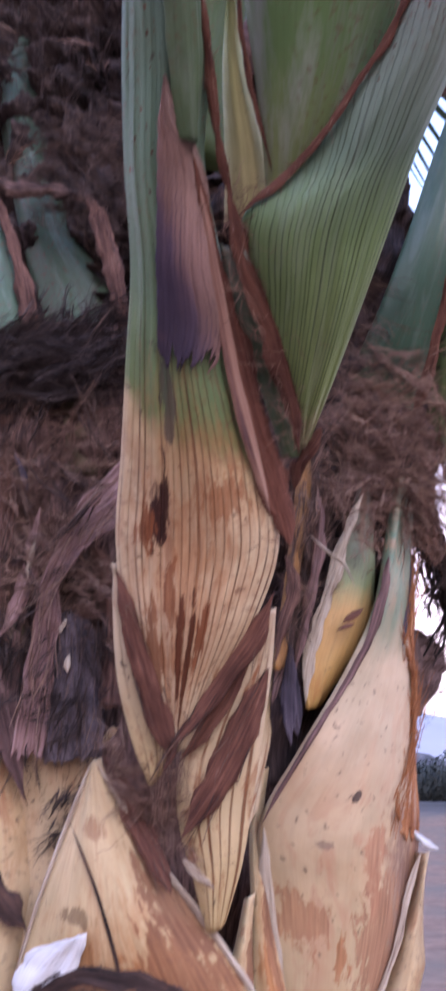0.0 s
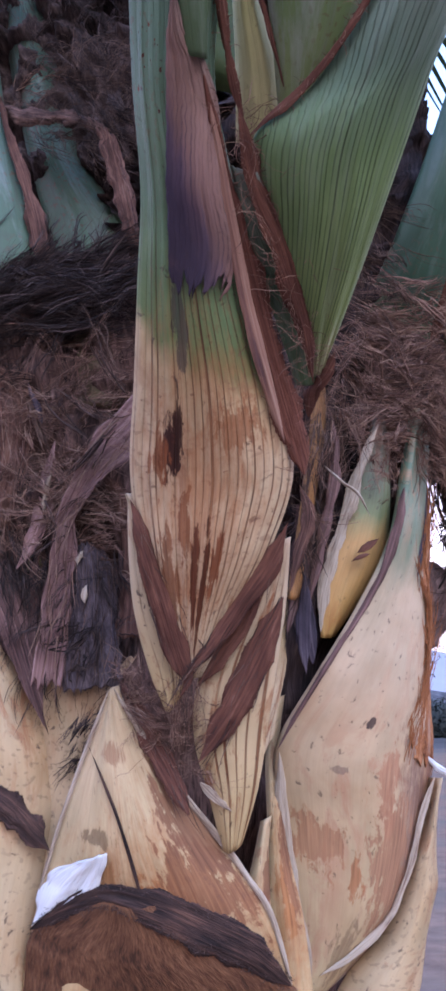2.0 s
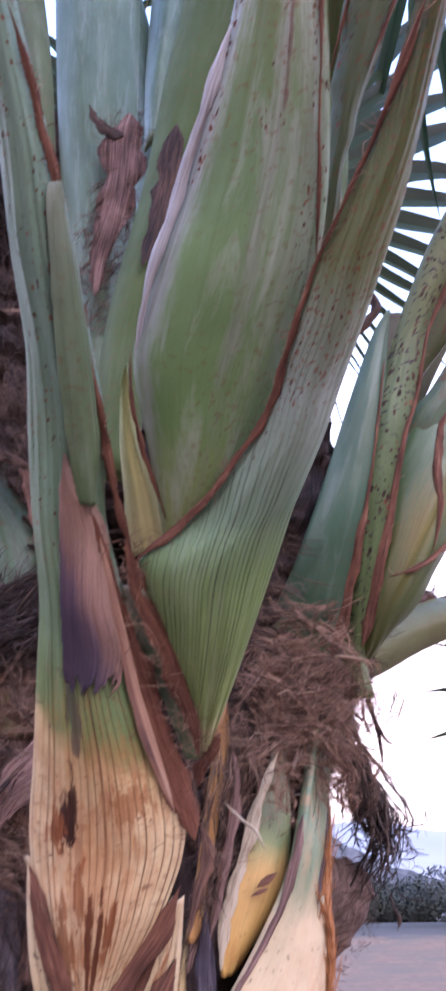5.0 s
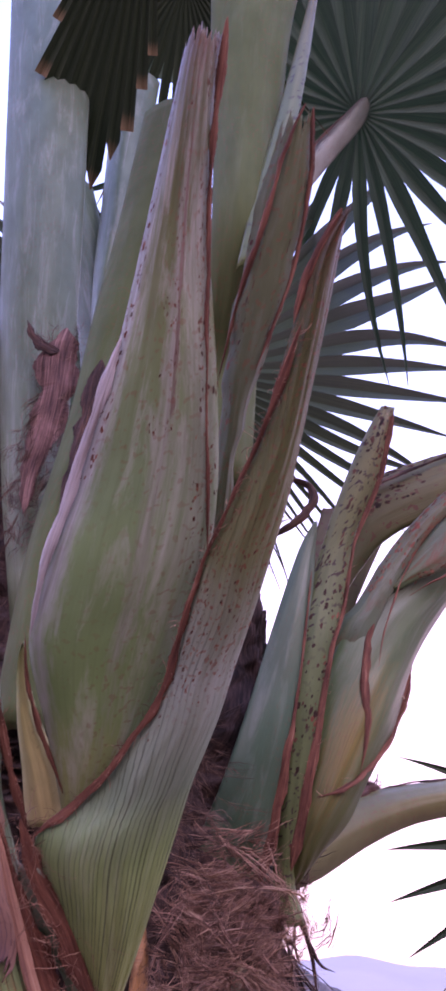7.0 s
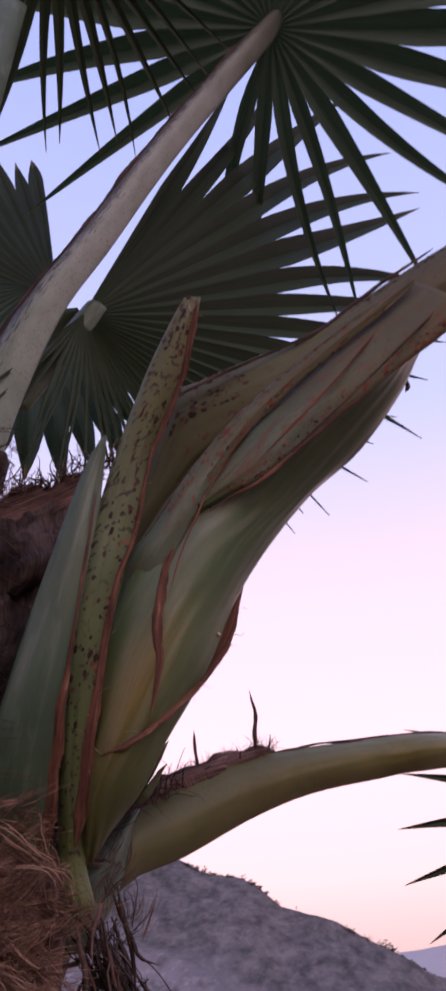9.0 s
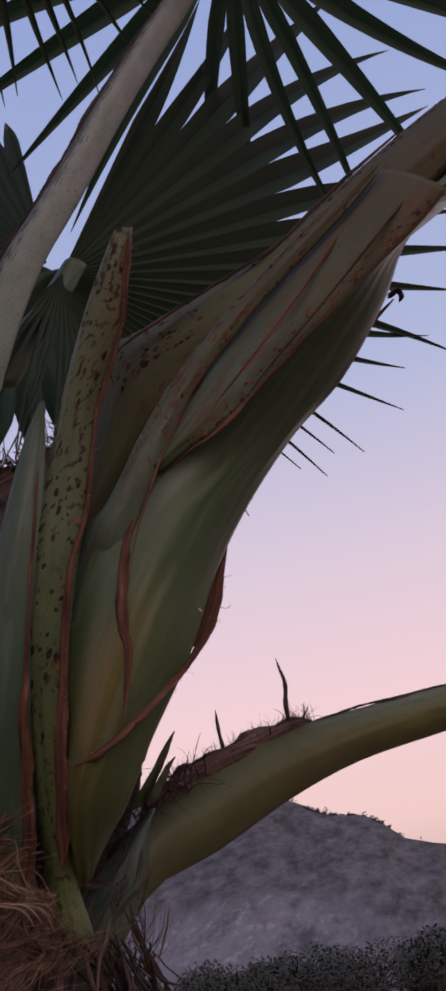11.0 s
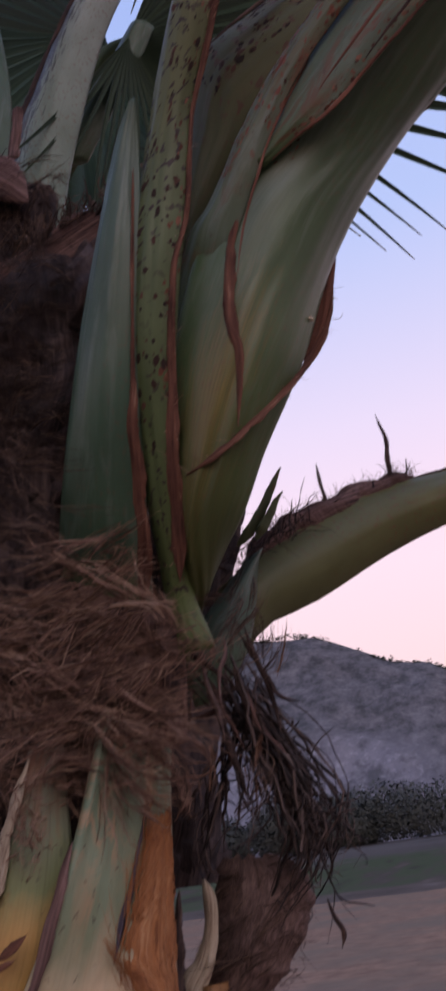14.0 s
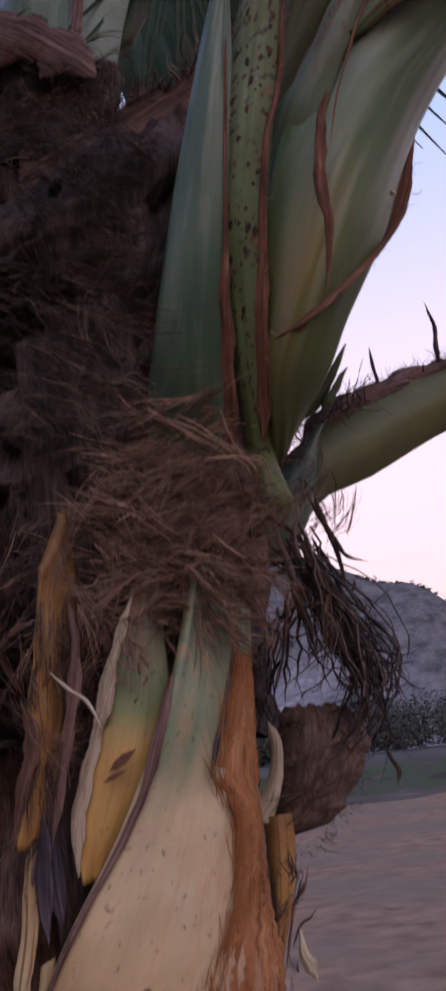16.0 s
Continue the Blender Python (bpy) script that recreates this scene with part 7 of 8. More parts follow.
loft("dry_sheath", [
    ((-0.114, 0.950, 1.597), (-0.085, 0.950, 1.597), 0.006),
    ((-0.108, 0.950, 1.647), (-0.087, 0.950, 1.647), 0.006),
    ((-0.109, 0.950, 1.691), (-0.090, 0.950, 1.691), 0.006),
    ((-0.118, 0.950, 1.737), (-0.097, 0.950, 1.737), 0.006),
    ((-0.137, 0.950, 1.772), (-0.123, 0.950, 1.772), 0.006),
], M_BROWN, palm, "rusty brown sheath flap beside the stalk", rows=50, cols=14, thick=0.004, ragged=0.003, pleat=0.002, tear=(0.05, 0.05), seed=97)
rust = loft("dry_sheath", [
    ((-0.254, 0.945, 1.703), (-0.222, 0.945, 1.703), 0.012),
    ((-0.254, 0.945, 1.756), (-0.212, 0.945, 1.753), 0.012),
    ((-0.253, 0.945, 1.804), (-0.206, 0.945, 1.797), 0.012),
    ((-0.259, 0.945, 1.853), (-0.206, 0.945, 1.835), 0.012),
    ((-0.265, 0.945, 1.896), (-0.228, 0.945, 1.885), 0.012),
], M_BROWN, palm, "rust-red curved dry sheath", rows=50, cols=18, thick=0.004, ragged=0.003, pleat=0.002, tear=(0.1, 0.06), seed=98)
strip_along("sheath_fibre", [(-0.233, 0.930, 1.875, 0.0400), (-0.225, 0.930, 1.826, 0.0460), (-0.225, 0.930, 1.778, 0.0430), (-0.228, 0.930, 1.706, 0.0320)], 60, M_STRAND_L, rust, seed=981)
ribbon("dry_strip", [(-0.179, 0.938, 1.803, 0.0050), (-0.183, 0.938, 1.771, 0.0130), (-0.187, 0.938, 1.734, 0.0180), (-0.197, 0.938, 1.695, 0.0150), (-0.211, 0.938, 1.669, 0.0060)], M_FOLD, palm, "brown dry strip", ragged=0.35, seed=301)
ribbon("dry_strip", [(-0.179, 0.930, 1.768, 0.0030), (-0.182, 0.930, 1.755, 0.0050), (-0.184, 0.930, 1.738, 0.0060), (-0.185, 0.930, 1.725, 0.0020)], M_RIM, palm, "pale torn splinter", ragged=0.4, seed=302, bow=0.2)
ribbon("dry_strip", [(-0.247, 0.955, 1.699, 0.0260), (-0.233, 0.955, 1.666, 0.0370), (-0.216, 0.955, 1.621, 0.0330), (-0.198, 0.955, 1.572, 0.0230), (-0.178, 0.955, 1.518, 0.0060)], M_HUSK, palm, "dark pleated dry strip", ragged=0.25, seed=303, bow=0.12)
ribbon("dry_strip", [(-0.195, 0.957, 1.693, 0.0080), (-0.198, 0.957, 1.647, 0.0160), (-0.198, 0.957, 1.603, 0.0170), (-0.190, 0.957, 1.557, 0.0070)], M_HUSK, palm, "dark dry strip", ragged=0.3, seed=304, bow=0.1)
ribbon("dry_strip", [(-0.221, 0.962, 1.704, 0.0040), (-0.204, 0.962, 1.687, 0.0160), (-0.199, 0.962, 1.668, 0.0170), (-0.203, 0.962, 1.648, 0.0060)], M_MOSS, palm, "yellow-brown scrap of base", ragged=0.3, seed=305)
ribbon("dry_strip", [(-0.207, 0.925, 1.862, 0.0020), (-0.202, 0.925, 1.848, 0.0060), (-0.194, 0.925, 1.831, 0.0070), (-0.190, 0.925, 1.817, 0.0030)], M_PURPLE, palm, "slate splinter", ragged=0.4, seed=306, bow=0.2)
ribbon("dry_strip", [(-0.143, 0.930, 1.686, 0.0030), (-0.147, 0.930, 1.678, 0.0050), (-0.148, 0.930, 1.672, 0.0020)], M_RIM, palm, "pale chip", ragged=0.4, seed=307)
ribbon("dry_strip", [(-0.137, 0.925, 1.651, 0.0030), (-0.139, 0.925, 1.642, 0.0060), (-0.138, 0.925, 1.633, 0.0030)], M_RIM, palm, "pale chip", ragged=0.4, seed=308)
loft("leaf_base", [
    ((-0.184, 0.958, 1.843), (-0.110, 0.958, 1.843), 0.02),
    ((-0.192, 0.958, 1.872), (-0.095, 0.958, 1.871), 0.02),
    ((-0.193, 0.958, 1.901), (-0.094, 0.958, 1.900), 0.02),
    ((-0.179, 0.958, 1.930), (-0.097, 0.958, 1.930), 0.02),
    ((-0.159, 0.958, 1.947), (-0.107, 0.958, 1.946), 0.02),
], M_MOSS, palm, "mossy yellow-green base under fibre", rows=40, cols=22, thick=0.012, ragged=0.005, seed=309)
fibre_patch("loose_fibre", ((-0.201, 0.945, 1.703), (-0.164, 0.940, 1.715), (-0.139, 0.935, 1.827), (-0.201, 0.945, 1.838)), 330, M_STRAND_L, palm, "ladder-like cross fibre", angle=8, spread=0.22, length=(0.02, 0.045), radius=(0.0002, 0.0016), curl=0.14, lift=0.01, depth=0.012, seed=600)
fibre_patch("loose_fibre", ((-0.149, 0.945, 1.665), (-0.108, 0.945, 1.665), (-0.111, 0.940, 1.765), (-0.137, 0.940, 1.755)), 260, M_STRAND_L, palm, "ladder-like cross fibre", angle=-35, spread=0.5, length=(0.02, 0.045), radius=(0.0002, 0.0016), curl=0.14, lift=0.01, depth=0.012, seed=601)
fibre_patch("loose_fibre", ((-0.210, 0.940, 1.830), (-0.097, 0.935, 1.834), (-0.097, 0.930, 1.931), (-0.209, 0.940, 1.922)), 420, M_STRAND_L, palm, "tangled fibre over the mossy base", angle=25, spread=0.7, length=(0.02, 0.06), radius=(0.0002, 0.0014), curl=0.14, lift=0.01, depth=0.012, seed=602)
fibre_patch("loose_fibre", ((-0.260, 0.940, 1.837), (-0.205, 0.940, 1.865), (-0.201, 0.930, 1.939), (-0.269, 0.940, 1.945)), 320, M_STRAND_D, palm, "dark matted fibre", angle=50, spread=0.6, length=(0.02, 0.06), radius=(0.0002, 0.0016), curl=0.14, lift=0.01, depth=0.012, seed=603)
fibre_patch("loose_fibre", ((-0.253, 0.900, 1.932), (-0.084, 0.880, 1.941), (-0.089, 0.895, 2.020), (-0.259, 0.910, 1.977)), 900, M_STRAND_D, palm, "swept dark fibre collar", angle=16, spread=0.35, length=(0.04, 0.1), radius=(0.0002, 0.0014), curl=0.14, lift=0.01, depth=0.012, seed=604)
fibre_patch("loose_fibre", ((-0.208, 0.900, 1.953), (-0.115, 0.890, 1.954), (-0.123, 0.920, 2.041), (-0.207, 0.930, 2.037)), 200, M_STRAND_B, palm, "black fibre over the collar", angle=40, spread=0.5, length=(0.03, 0.07), radius=(0.0002, 0.0018), curl=0.14, lift=0.01, depth=0.012, seed=605)
fibre_patch("loose_fibre", ((-0.245, 0.945, 1.664), (-0.195, 0.945, 1.583), (-0.177, 0.950, 1.691), (-0.237, 0.950, 1.711)), 160, M_STRAND_D, palm, "dark bristly fibre", angle=-60, spread=0.3, length=(0.03, 0.09), radius=(0.0002, 0.0016), curl=0.14, lift=0.01, depth=0.012, seed=606)
ribbon("dry_leaf", [(-0.270, 0.930, 2.207, 0.0080), (-0.238, 0.930, 2.191, 0.0180), (-0.202, 0.930, 2.185, 0.0200), (-0.166, 0.930, 2.178, 0.0180), (-0.133, 0.930, 2.166, 0.0110)], M_DARK, palm, "grey-brown dead strip across the stalks", ragged=0.7, seed=94, facing=(0, -1, 0), bow=0.25)
edge_hairs("strip_hair", [(-0.270, 0.928, 2.207, 0.0080), (-0.202, 0.926, 2.185, 0.0220), (-0.133, 0.926, 2.166, 0.0200)], 260, M_STRAND, palm, length=(0.008, 0.035), radius=(0.0002, 0.0008), seed=941, curl=0.3)
loft("dry_leaf", [
    ((-0.100, 0.905, 1.983), (-0.088, 0.905, 1.983), 0.006),
    ((-0.110, 0.905, 2.020), (-0.092, 0.905, 2.020), 0.006),
    ((-0.123, 0.905, 2.066), (-0.100, 0.905, 2.065), 0.006),
    ((-0.136, 0.905, 2.112), (-0.112, 0.905, 2.104), 0.006),
    ((-0.145, 0.905, 2.156), (-0.126, 0.905, 2.148), 0.006),
], M_BROWN, palm, "curled brown dead strip", rows=60, cols=18, thick=0.004, ragged=0.0025, pleat=0.003, tear=(0.08, 0.1), seed=93)
edge_hairs("strip_hair", [(-0.094, 0.900, 1.983, 0.0140), (-0.112, 0.900, 2.066, 0.0230), (-0.136, 0.900, 2.152, 0.0220)], 160, M_STRAND, palm, length=(0.008, 0.03), radius=(0.0002, 0.0008), seed=931, curl=0.3)
fibre_patch("loose_fibre", ((-0.223, 0.950, 2.167), (-0.109, 0.920, 2.138), (-0.115, 0.920, 2.288), (-0.225, 0.950, 2.309)), 260, M_STRAND_D, palm, "dark fibre hanging over the stalk", angle=-30, spread=0.5, length=(0.03, 0.09), radius=(0.0002, 0.0016), curl=0.15, lift=0.01, depth=0.012, seed=620)
fibre_patch("loose_fibre", ((-0.244, 0.925, 1.692), (-0.166, 0.925, 1.692), (-0.173, 0.920, 1.843), (-0.260, 0.925, 1.887)), 220, M_STRAND_L, palm, "ladder-like cross fibre", angle=-15, spread=0.4, length=(0.02, 0.05), radius=(0.0002, 0.0014), curl=0.14, lift=0.01, depth=0.008, seed=650)
fibre_patch("loose_fibre", ((-0.188, 0.930, 1.543), (-0.095, 0.930, 1.544), (-0.103, 0.930, 1.674), (-0.177, 0.925, 1.673)), 160, M_STRAND_D, palm, "dark fibre over the slate sheath", angle=75, spread=0.4, length=(0.02, 0.06), radius=(0.0002, 0.0016), curl=0.14, lift=0.01, depth=0.006, seed=651)
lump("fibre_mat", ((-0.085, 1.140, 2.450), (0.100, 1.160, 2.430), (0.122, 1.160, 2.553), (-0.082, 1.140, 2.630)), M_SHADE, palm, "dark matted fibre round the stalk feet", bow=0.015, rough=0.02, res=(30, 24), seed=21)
fibre_patch("loose_fibre", ((-0.072, 1.120, 2.441), (0.114, 1.140, 2.421), (0.141, 1.140, 2.554), (-0.069, 1.120, 2.628)), 420, M_STRAND, palm, "dark brown fibre round the stalk feet", angle=20, spread=0.8, length=(0.03, 0.08), radius=(0.0003, 0.0009), curl=0.2, lift=0.015, seed=22)
fibre_patch("loose_fibre", ((-0.110, 1.120, 2.520), (0.120, 1.140, 2.440), (0.150, 1.150, 2.560), (-0.100, 1.120, 2.670)), 420, M_STRAND, palm, "torn red-brown fibre round the stalk feet", angle=50, spread=0.7, length=(0.03, 0.08), radius=(0.0003, 0.0016), curl=0.16, lift=0.02, seed=640)
fibre_patch("loose_fibre", ((0.020, 1.000, 2.100), (0.160, 1.010, 2.080), (0.170, 1.060, 2.400), (0.020, 1.020, 2.420)), 420, M_STRAND, palm, "pale wisps on the crown side", angle=-12, spread=0.5, length=(0.04, 0.10), radius=(0.0002, 0.0012), curl=0.14, lift=0.03, seed=641)
ribbon("torn_sheath", [(-0.090, 1.105, 2.600, 0.050), (-0.030, 1.105, 2.610, 0.085), (0.020, 1.110, 2.585, 0.080), (0.070, 1.115, 2.540, 0.060), (0.110, 1.120, 2.500, 0.030)], M_HUSK, palm, "torn reddish sheath over the stalk feet", ragged=0.5, seed=642, facing=(0.2, -1, 0), bow=0.12)
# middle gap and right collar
# Backing sheet; its near-black colour paints the shade deep in the gap.
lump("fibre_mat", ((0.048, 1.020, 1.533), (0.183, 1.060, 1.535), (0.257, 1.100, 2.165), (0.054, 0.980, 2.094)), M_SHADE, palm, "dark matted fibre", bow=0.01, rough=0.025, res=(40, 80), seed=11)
fibre_patch("loose_fibre", ((0.055, 0.960, 1.635), (0.115, 0.970, 1.636), (0.129, 0.930, 1.892), (0.068, 0.860, 1.836)), 160, M_STRAND_L, palm, "brown fibre between stalks", angle=75, spread=0.5, length=(0.03, 0.09), radius=(0.0002, 0.0008), curl=0.16, seed=12)
COLLAR = ((0.133, 0.985, 1.844), (0.252, 1.060, 1.858), (0.272, 1.050, 1.947), (0.177, 0.990, 1.973))
fibre_patch("loose_fibre", COLLAR, 420, M_STRAND_L, palm, "tangled tan fibre of the collar", angle=-8, spread=0.55, length=(0.03, 0.09), radius=(0.0002, 0.0007), curl=0.2, bow=0.03, lift=0.012, depth=0.012, seed=14)
fibre_patch("loose_fibre", ((0.092, 1.000, 1.783), (0.252, 1.070, 1.792), (0.264, 1.060, 1.856), (0.120, 0.980, 1.868)), 560, M_STRAND_L, palm, "hanging brown fibre", angle=-40, spread=0.6, length=(0.03, 0.08), radius=(0.0005, 0.0013), curl=0.15, bow=0.03, lift=0.02, seed=15)
# Black threads carry the shade of the crown side in their colour.
fibre_patch("loose_fibre", ((0.068, 0.950, 1.961), (0.169, 0.990, 1.951), (0.186, 1.060, 2.372), (0.069, 0.970, 2.345)), 1100, M_STRAND_B, palm, "brown fibre of the crown side, blackened for shade", angle=-15, spread=0.7, length=(0.03, 0.08), radius=(0.0002, 0.0007), curl=0.15, lift=0.02, seed=16)
fibre_patch("loose_fibre", ((0.050, 0.950, 1.727), (0.116, 0.970, 1.719), (0.128, 0.970, 1.925), (0.062, 0.940, 1.931)), 150, M_STRAND, palm, "brown fibre beside the bases", angle=70, spread=0.5, length=(0.03, 0.1), radius=(0.0002, 0.0008), curl=0.15, seed=18)


fibre_patch("loose_fibre", ((0.087, 0.900, 1.942), (0.187, 0.960, 1.944), (0.198, 0.990, 2.120), (0.080, 0.920, 2.130)), 230, M_STRAND, palm, "swept brown fibre of the crown side", angle=-25, spread=0.45, length=(0.04, 0.10), radius=(0.0003, 0.0010), curl=0.16, lift=0.02, seed=171)
fibre_patch("loose_fibre", ((0.233, 1.060, 1.897), (0.296, 1.200, 1.944), (0.305, 1.200, 2.028), (0.260, 1.050, 1.949)), 130, M_STRAND, palm, "brown fibre round the foot of the arching stalk", angle=50, spread=0.4, length=(0.03, 0.08), radius=(0.0003, 0.0009), curl=0.16, lift=0.01, seed=172)


fibre_patch("coarse_fibre", COLLAR, 55, M_STRAND_L, palm, "coarse tan fibre bundles of the collar", angle=-4, spread=0.7, length=(0.05, 0.10), radius=(0.0, 0.0026), curl=0.24, bow=0.04, lift=0.015, depth=0.008, seed=181)
fibre_patch("coarse_fibre", ((-0.353, 0.940, 1.903), (-0.079, 0.890, 1.904), (-0.081, 0.890, 1.989), (-0.362, 0.940, 2.001)), 60, M_STRAND_D, palm, "coarse dark fibre bundles", angle=12, spread=0.4, length=(0.08, 0.18), radius=(0.0, 0.0034), curl=0.14, lift=0.01, depth=0.008, seed=182)
fibre_patch("coarse_fibre", ((-0.331, 0.940, 1.683), (-0.097, 0.910, 1.689), (-0.091, 0.890, 1.891), (-0.353, 0.940, 1.903)), 60, M_STRAND, palm, "coarse brown fibre bundles", angle=-35, spread=0.8, length=(0.05, 0.13), radius=(0.0, 0.0030), curl=0.18, lift=0.012, depth=0.008, seed=183)


# amber base and scraps in the gap beside the front stalk
amber = loft("leaf_base", [
    ((0.061, 0.930, 1.626), (0.070, 0.985, 1.667), 0.006),
    ((0.067, 0.930, 1.675), (0.079, 0.985, 1.717), 0.006),
    ((0.075, 0.930, 1.726), (0.088, 0.985, 1.764), 0.006),
    ((0.080, 0.930, 1.765), (0.096, 0.985, 1.809), 0.006),
    ((0.086, 0.930, 1.798), (0.100, 0.985, 1.851), 0.006),
    ((0.090, 0.930, 1.831), (0.098, 0.985, 1.893), 0.006),
    ((0.096, 0.930, 1.859), (0.091, 0.985, 1.930), 0.006),
], M_AMBER, palm, "amber torn leaf base in the gap", rows=40, cols=16, thick=0.01, ragged=0.003, tear=(0.06, 0.06), seed=31)
strip_along("base_fibre", [(0.095, 0.928, 1.831, 0.0160), (0.092, 0.928, 1.797, 0.0190), (0.086, 0.928, 1.751, 0.0160)], 40, M_STRAND, amber, seed=311)
ribbon("bract", [(0.104, 0.950, 1.839, 0.0030), (0.109, 0.950, 1.798, 0.0090), (0.106, 0.950, 1.757, 0.0120), (0.096, 0.950, 1.711, 0.0100), (0.086, 0.950, 1.667, 0.0090), (0.079, 0.950, 1.635, 0.0040)], M_HUSK, palm, "dark hanging strip", ragged=0.4, seed=312, bow=0.2)
ribbon("bract", [(0.071, 0.925, 1.750, 0.0050), (0.079, 0.925, 1.724, 0.0120), (0.075, 0.925, 1.699, 0.0130), (0.067, 0.925, 1.674, 0.0090), (0.060, 0.925, 1.643, 0.0050)], M_BROWN, palm, "torn tan strip", ragged=0.5, seed=313)
ribbon("bract", [(0.076, 0.945, 1.666, 0.0050), (0.074, 0.945, 1.634, 0.0120), (0.073, 0.945, 1.598, 0.0130), (0.075, 0.945, 1.568, 0.0050)], M_PURPLE, palm, "slate dried strip", ragged=0.3, seed=315)
ribbon("stray_splinter", [(0.096, 0.925, 1.770, 0.0020), (0.113, 0.925, 1.753, 0.0030), (0.128, 0.925, 1.741, 0.0030), (0.139, 0.925, 1.719, 0.0010)], M_RIM, palm, "thin grey splinter", ragged=0.2, seed=316, bow=0.3)
fibre_patch("loose_fibre", ((0.063, 0.945, 1.628), (0.095, 0.955, 1.630), (0.118, 0.955, 1.841), (0.076, 0.930, 1.752)), 110, M_STRAND, palm, "brown fibre in the gap", angle=80, spread=0.4, length=(0.03, 0.08), radius=(0.0002, 0.0014), curl=0.14, seed=630)
lump("fibre_mat", ((0.126, 1.030, 1.822), (0.252, 1.075, 1.835), (0.262, 1.075, 1.952), (0.168, 1.015, 1.985)), M_DARK, palm, "matted brown collar", bow=0.035, rough=0.022, res=(44, 44), thick=0.02, seed=31)
fibre_patch("loose_fibre", ((0.101, 0.960, 1.808), (0.223, 1.020, 1.821), (0.233, 1.020, 2.027), (0.143, 0.970, 1.971)), 800, M_STRAND_L, palm, "matted brown fibre of the collar", angle=-6, spread=0.5, length=(0.03, 0.09), radius=(0.0002, 0.0016), curl=0.16, bow=0.02, lift=0.014, depth=0.016, seed=631)
fibre_patch("loose_fibre", ((0.138, 0.958, 1.740), (0.167, 0.958, 1.740), (0.176, 0.958, 1.807), (0.146, 0.958, 1.807)), 90, M_STRAND_L, palm, "tan fibre on the spike", angle=70, spread=0.5, length=(0.015, 0.04), radius=(0.0002, 0.0012), curl=0.16, lift=0.008, depth=0.006, seed=632)


edge_hairs("collar_hair", [(0.118, 1.050, 1.900, 0.03), (0.170, 1.040, 1.925, 0.03), (0.225, 1.050, 1.930, 0.03), (0.262, 1.060, 1.930, 0.03)], 260, M_STRAND_L, palm, length=(0.02, 0.06), radius=(0.0003, 0.0012), seed=660, along=0.7, curl=0.2)


fibre_patch("loose_fibre", ((0.051, 0.950, 1.695), (0.083, 0.975, 1.691), (0.108, 0.975, 1.906), (0.063, 0.945, 1.907)), 90, M_STRAND_D, amber, "dark fibre across the amber base", angle=20, spread=0.8, length=(0.02, 0.06), radius=(0.0003, 0.0018), curl=0.18, lift=0.008, depth=0.006, seed=661)


def hanging_tangle():
    rng = np.random.default_rng(21)
    top = np.array((0.268, 1.250, 1.933))
    foot = np.array((0.229, 1.250, 1.614))
    # a curved net of wiry stems that falls from the collar and bellies outward
    paths, rads = [], []
    mid = np.array((0.333, 1.250, 1.772))
    for i in range(58):
        start = top + np.array([rng.uniform(-0.05, 0.01), rng.uniform(-0.07, 0.07), rng.uniform(-0.04, 0.0)])
        f = rng.random() ** 0.6
        knee = top * (1 - f) + mid * f + np.array([rng.normal() * 0.012 - (1 - f) * 0.01, rng.uniform(-0.07, 0.07), rng.uniform(-0.05, 0.03) - (1 - f) * 0.10])
        end = foot * 0.6 + mid * 0.4 + np.array([rng.uniform(-0.05, 0.06), rng.uniform(-0.08, 0.08), rng.uniform(-0.03, 0.08)])
        p = spline(np.array([start, knee, knee * 0.5 + end * 0.5 + np.array([0.02 * f, 0, 0]), end]), 14)[: rng.integers(8, 15)]
        p = spline(p, 14)
        p += np.cumsum(rng.normal(size=(14, 3)) * 0.003, axis=0)
        paths.append(p)
        rads.append(0.0007 + 0.0019 * rng.random() ** 2)
    # a denser arc of woody stems that ends in the husk, and thin ones beside the base
    stops = np.array([(0.266, 1.250, 1.898), (0.292, 1.250, 1.811), (0.312, 1.250, 1.746), (0.274, 1.250, 1.693), (0.222, 1.250, 1.812), (0.201, 1.250, 1.739)])
    for i in range(52):
        keep = stops[[0, 1, 2, 3]] if i < 42 else stops[[0, 4, 5, 5]] + np.array([[0, 0, 0], [0, 0, 0], [0, 0, 0], [0.01, 0, -0.03]])
        p = spline(keep + rng.normal(size=(4, 3)) * np.array([0.011, 0.025, 0.011]), 14)
        p = spline(p[rng.integers(0, 5): rng.integers(9, 15)], 14)
        p += np.cumsum(rng.normal(size=(14, 3)) * 0.002, axis=0)
        paths.append(p)
        rads.append(0.0008 + 0.0022 * rng.random() ** 2)
    threads("wiry_stem", np.array(paths), np.array(rads), M_STRAND_D, palm, "hanging net of brown wiry stems")
    # side twigs
    paths = np.array(paths)
    pick = rng.integers(0, len(paths), 340)
    at = rng.integers(3, 13, 340)
    start = paths[pick, at]
    d = rng.normal(size=(340, 3)) * 0.7 + np.array([0.3, 0, -1.0])
    tw = thread_paths(start, d, rng.uniform(0.01, 0.05, 340), 0.3, rng, points=6)
    threads("wiry_twig", tw, rng.uniform(0.0004, 0.0013, 340), M_STRAND_D, palm, "fine brown twigs")


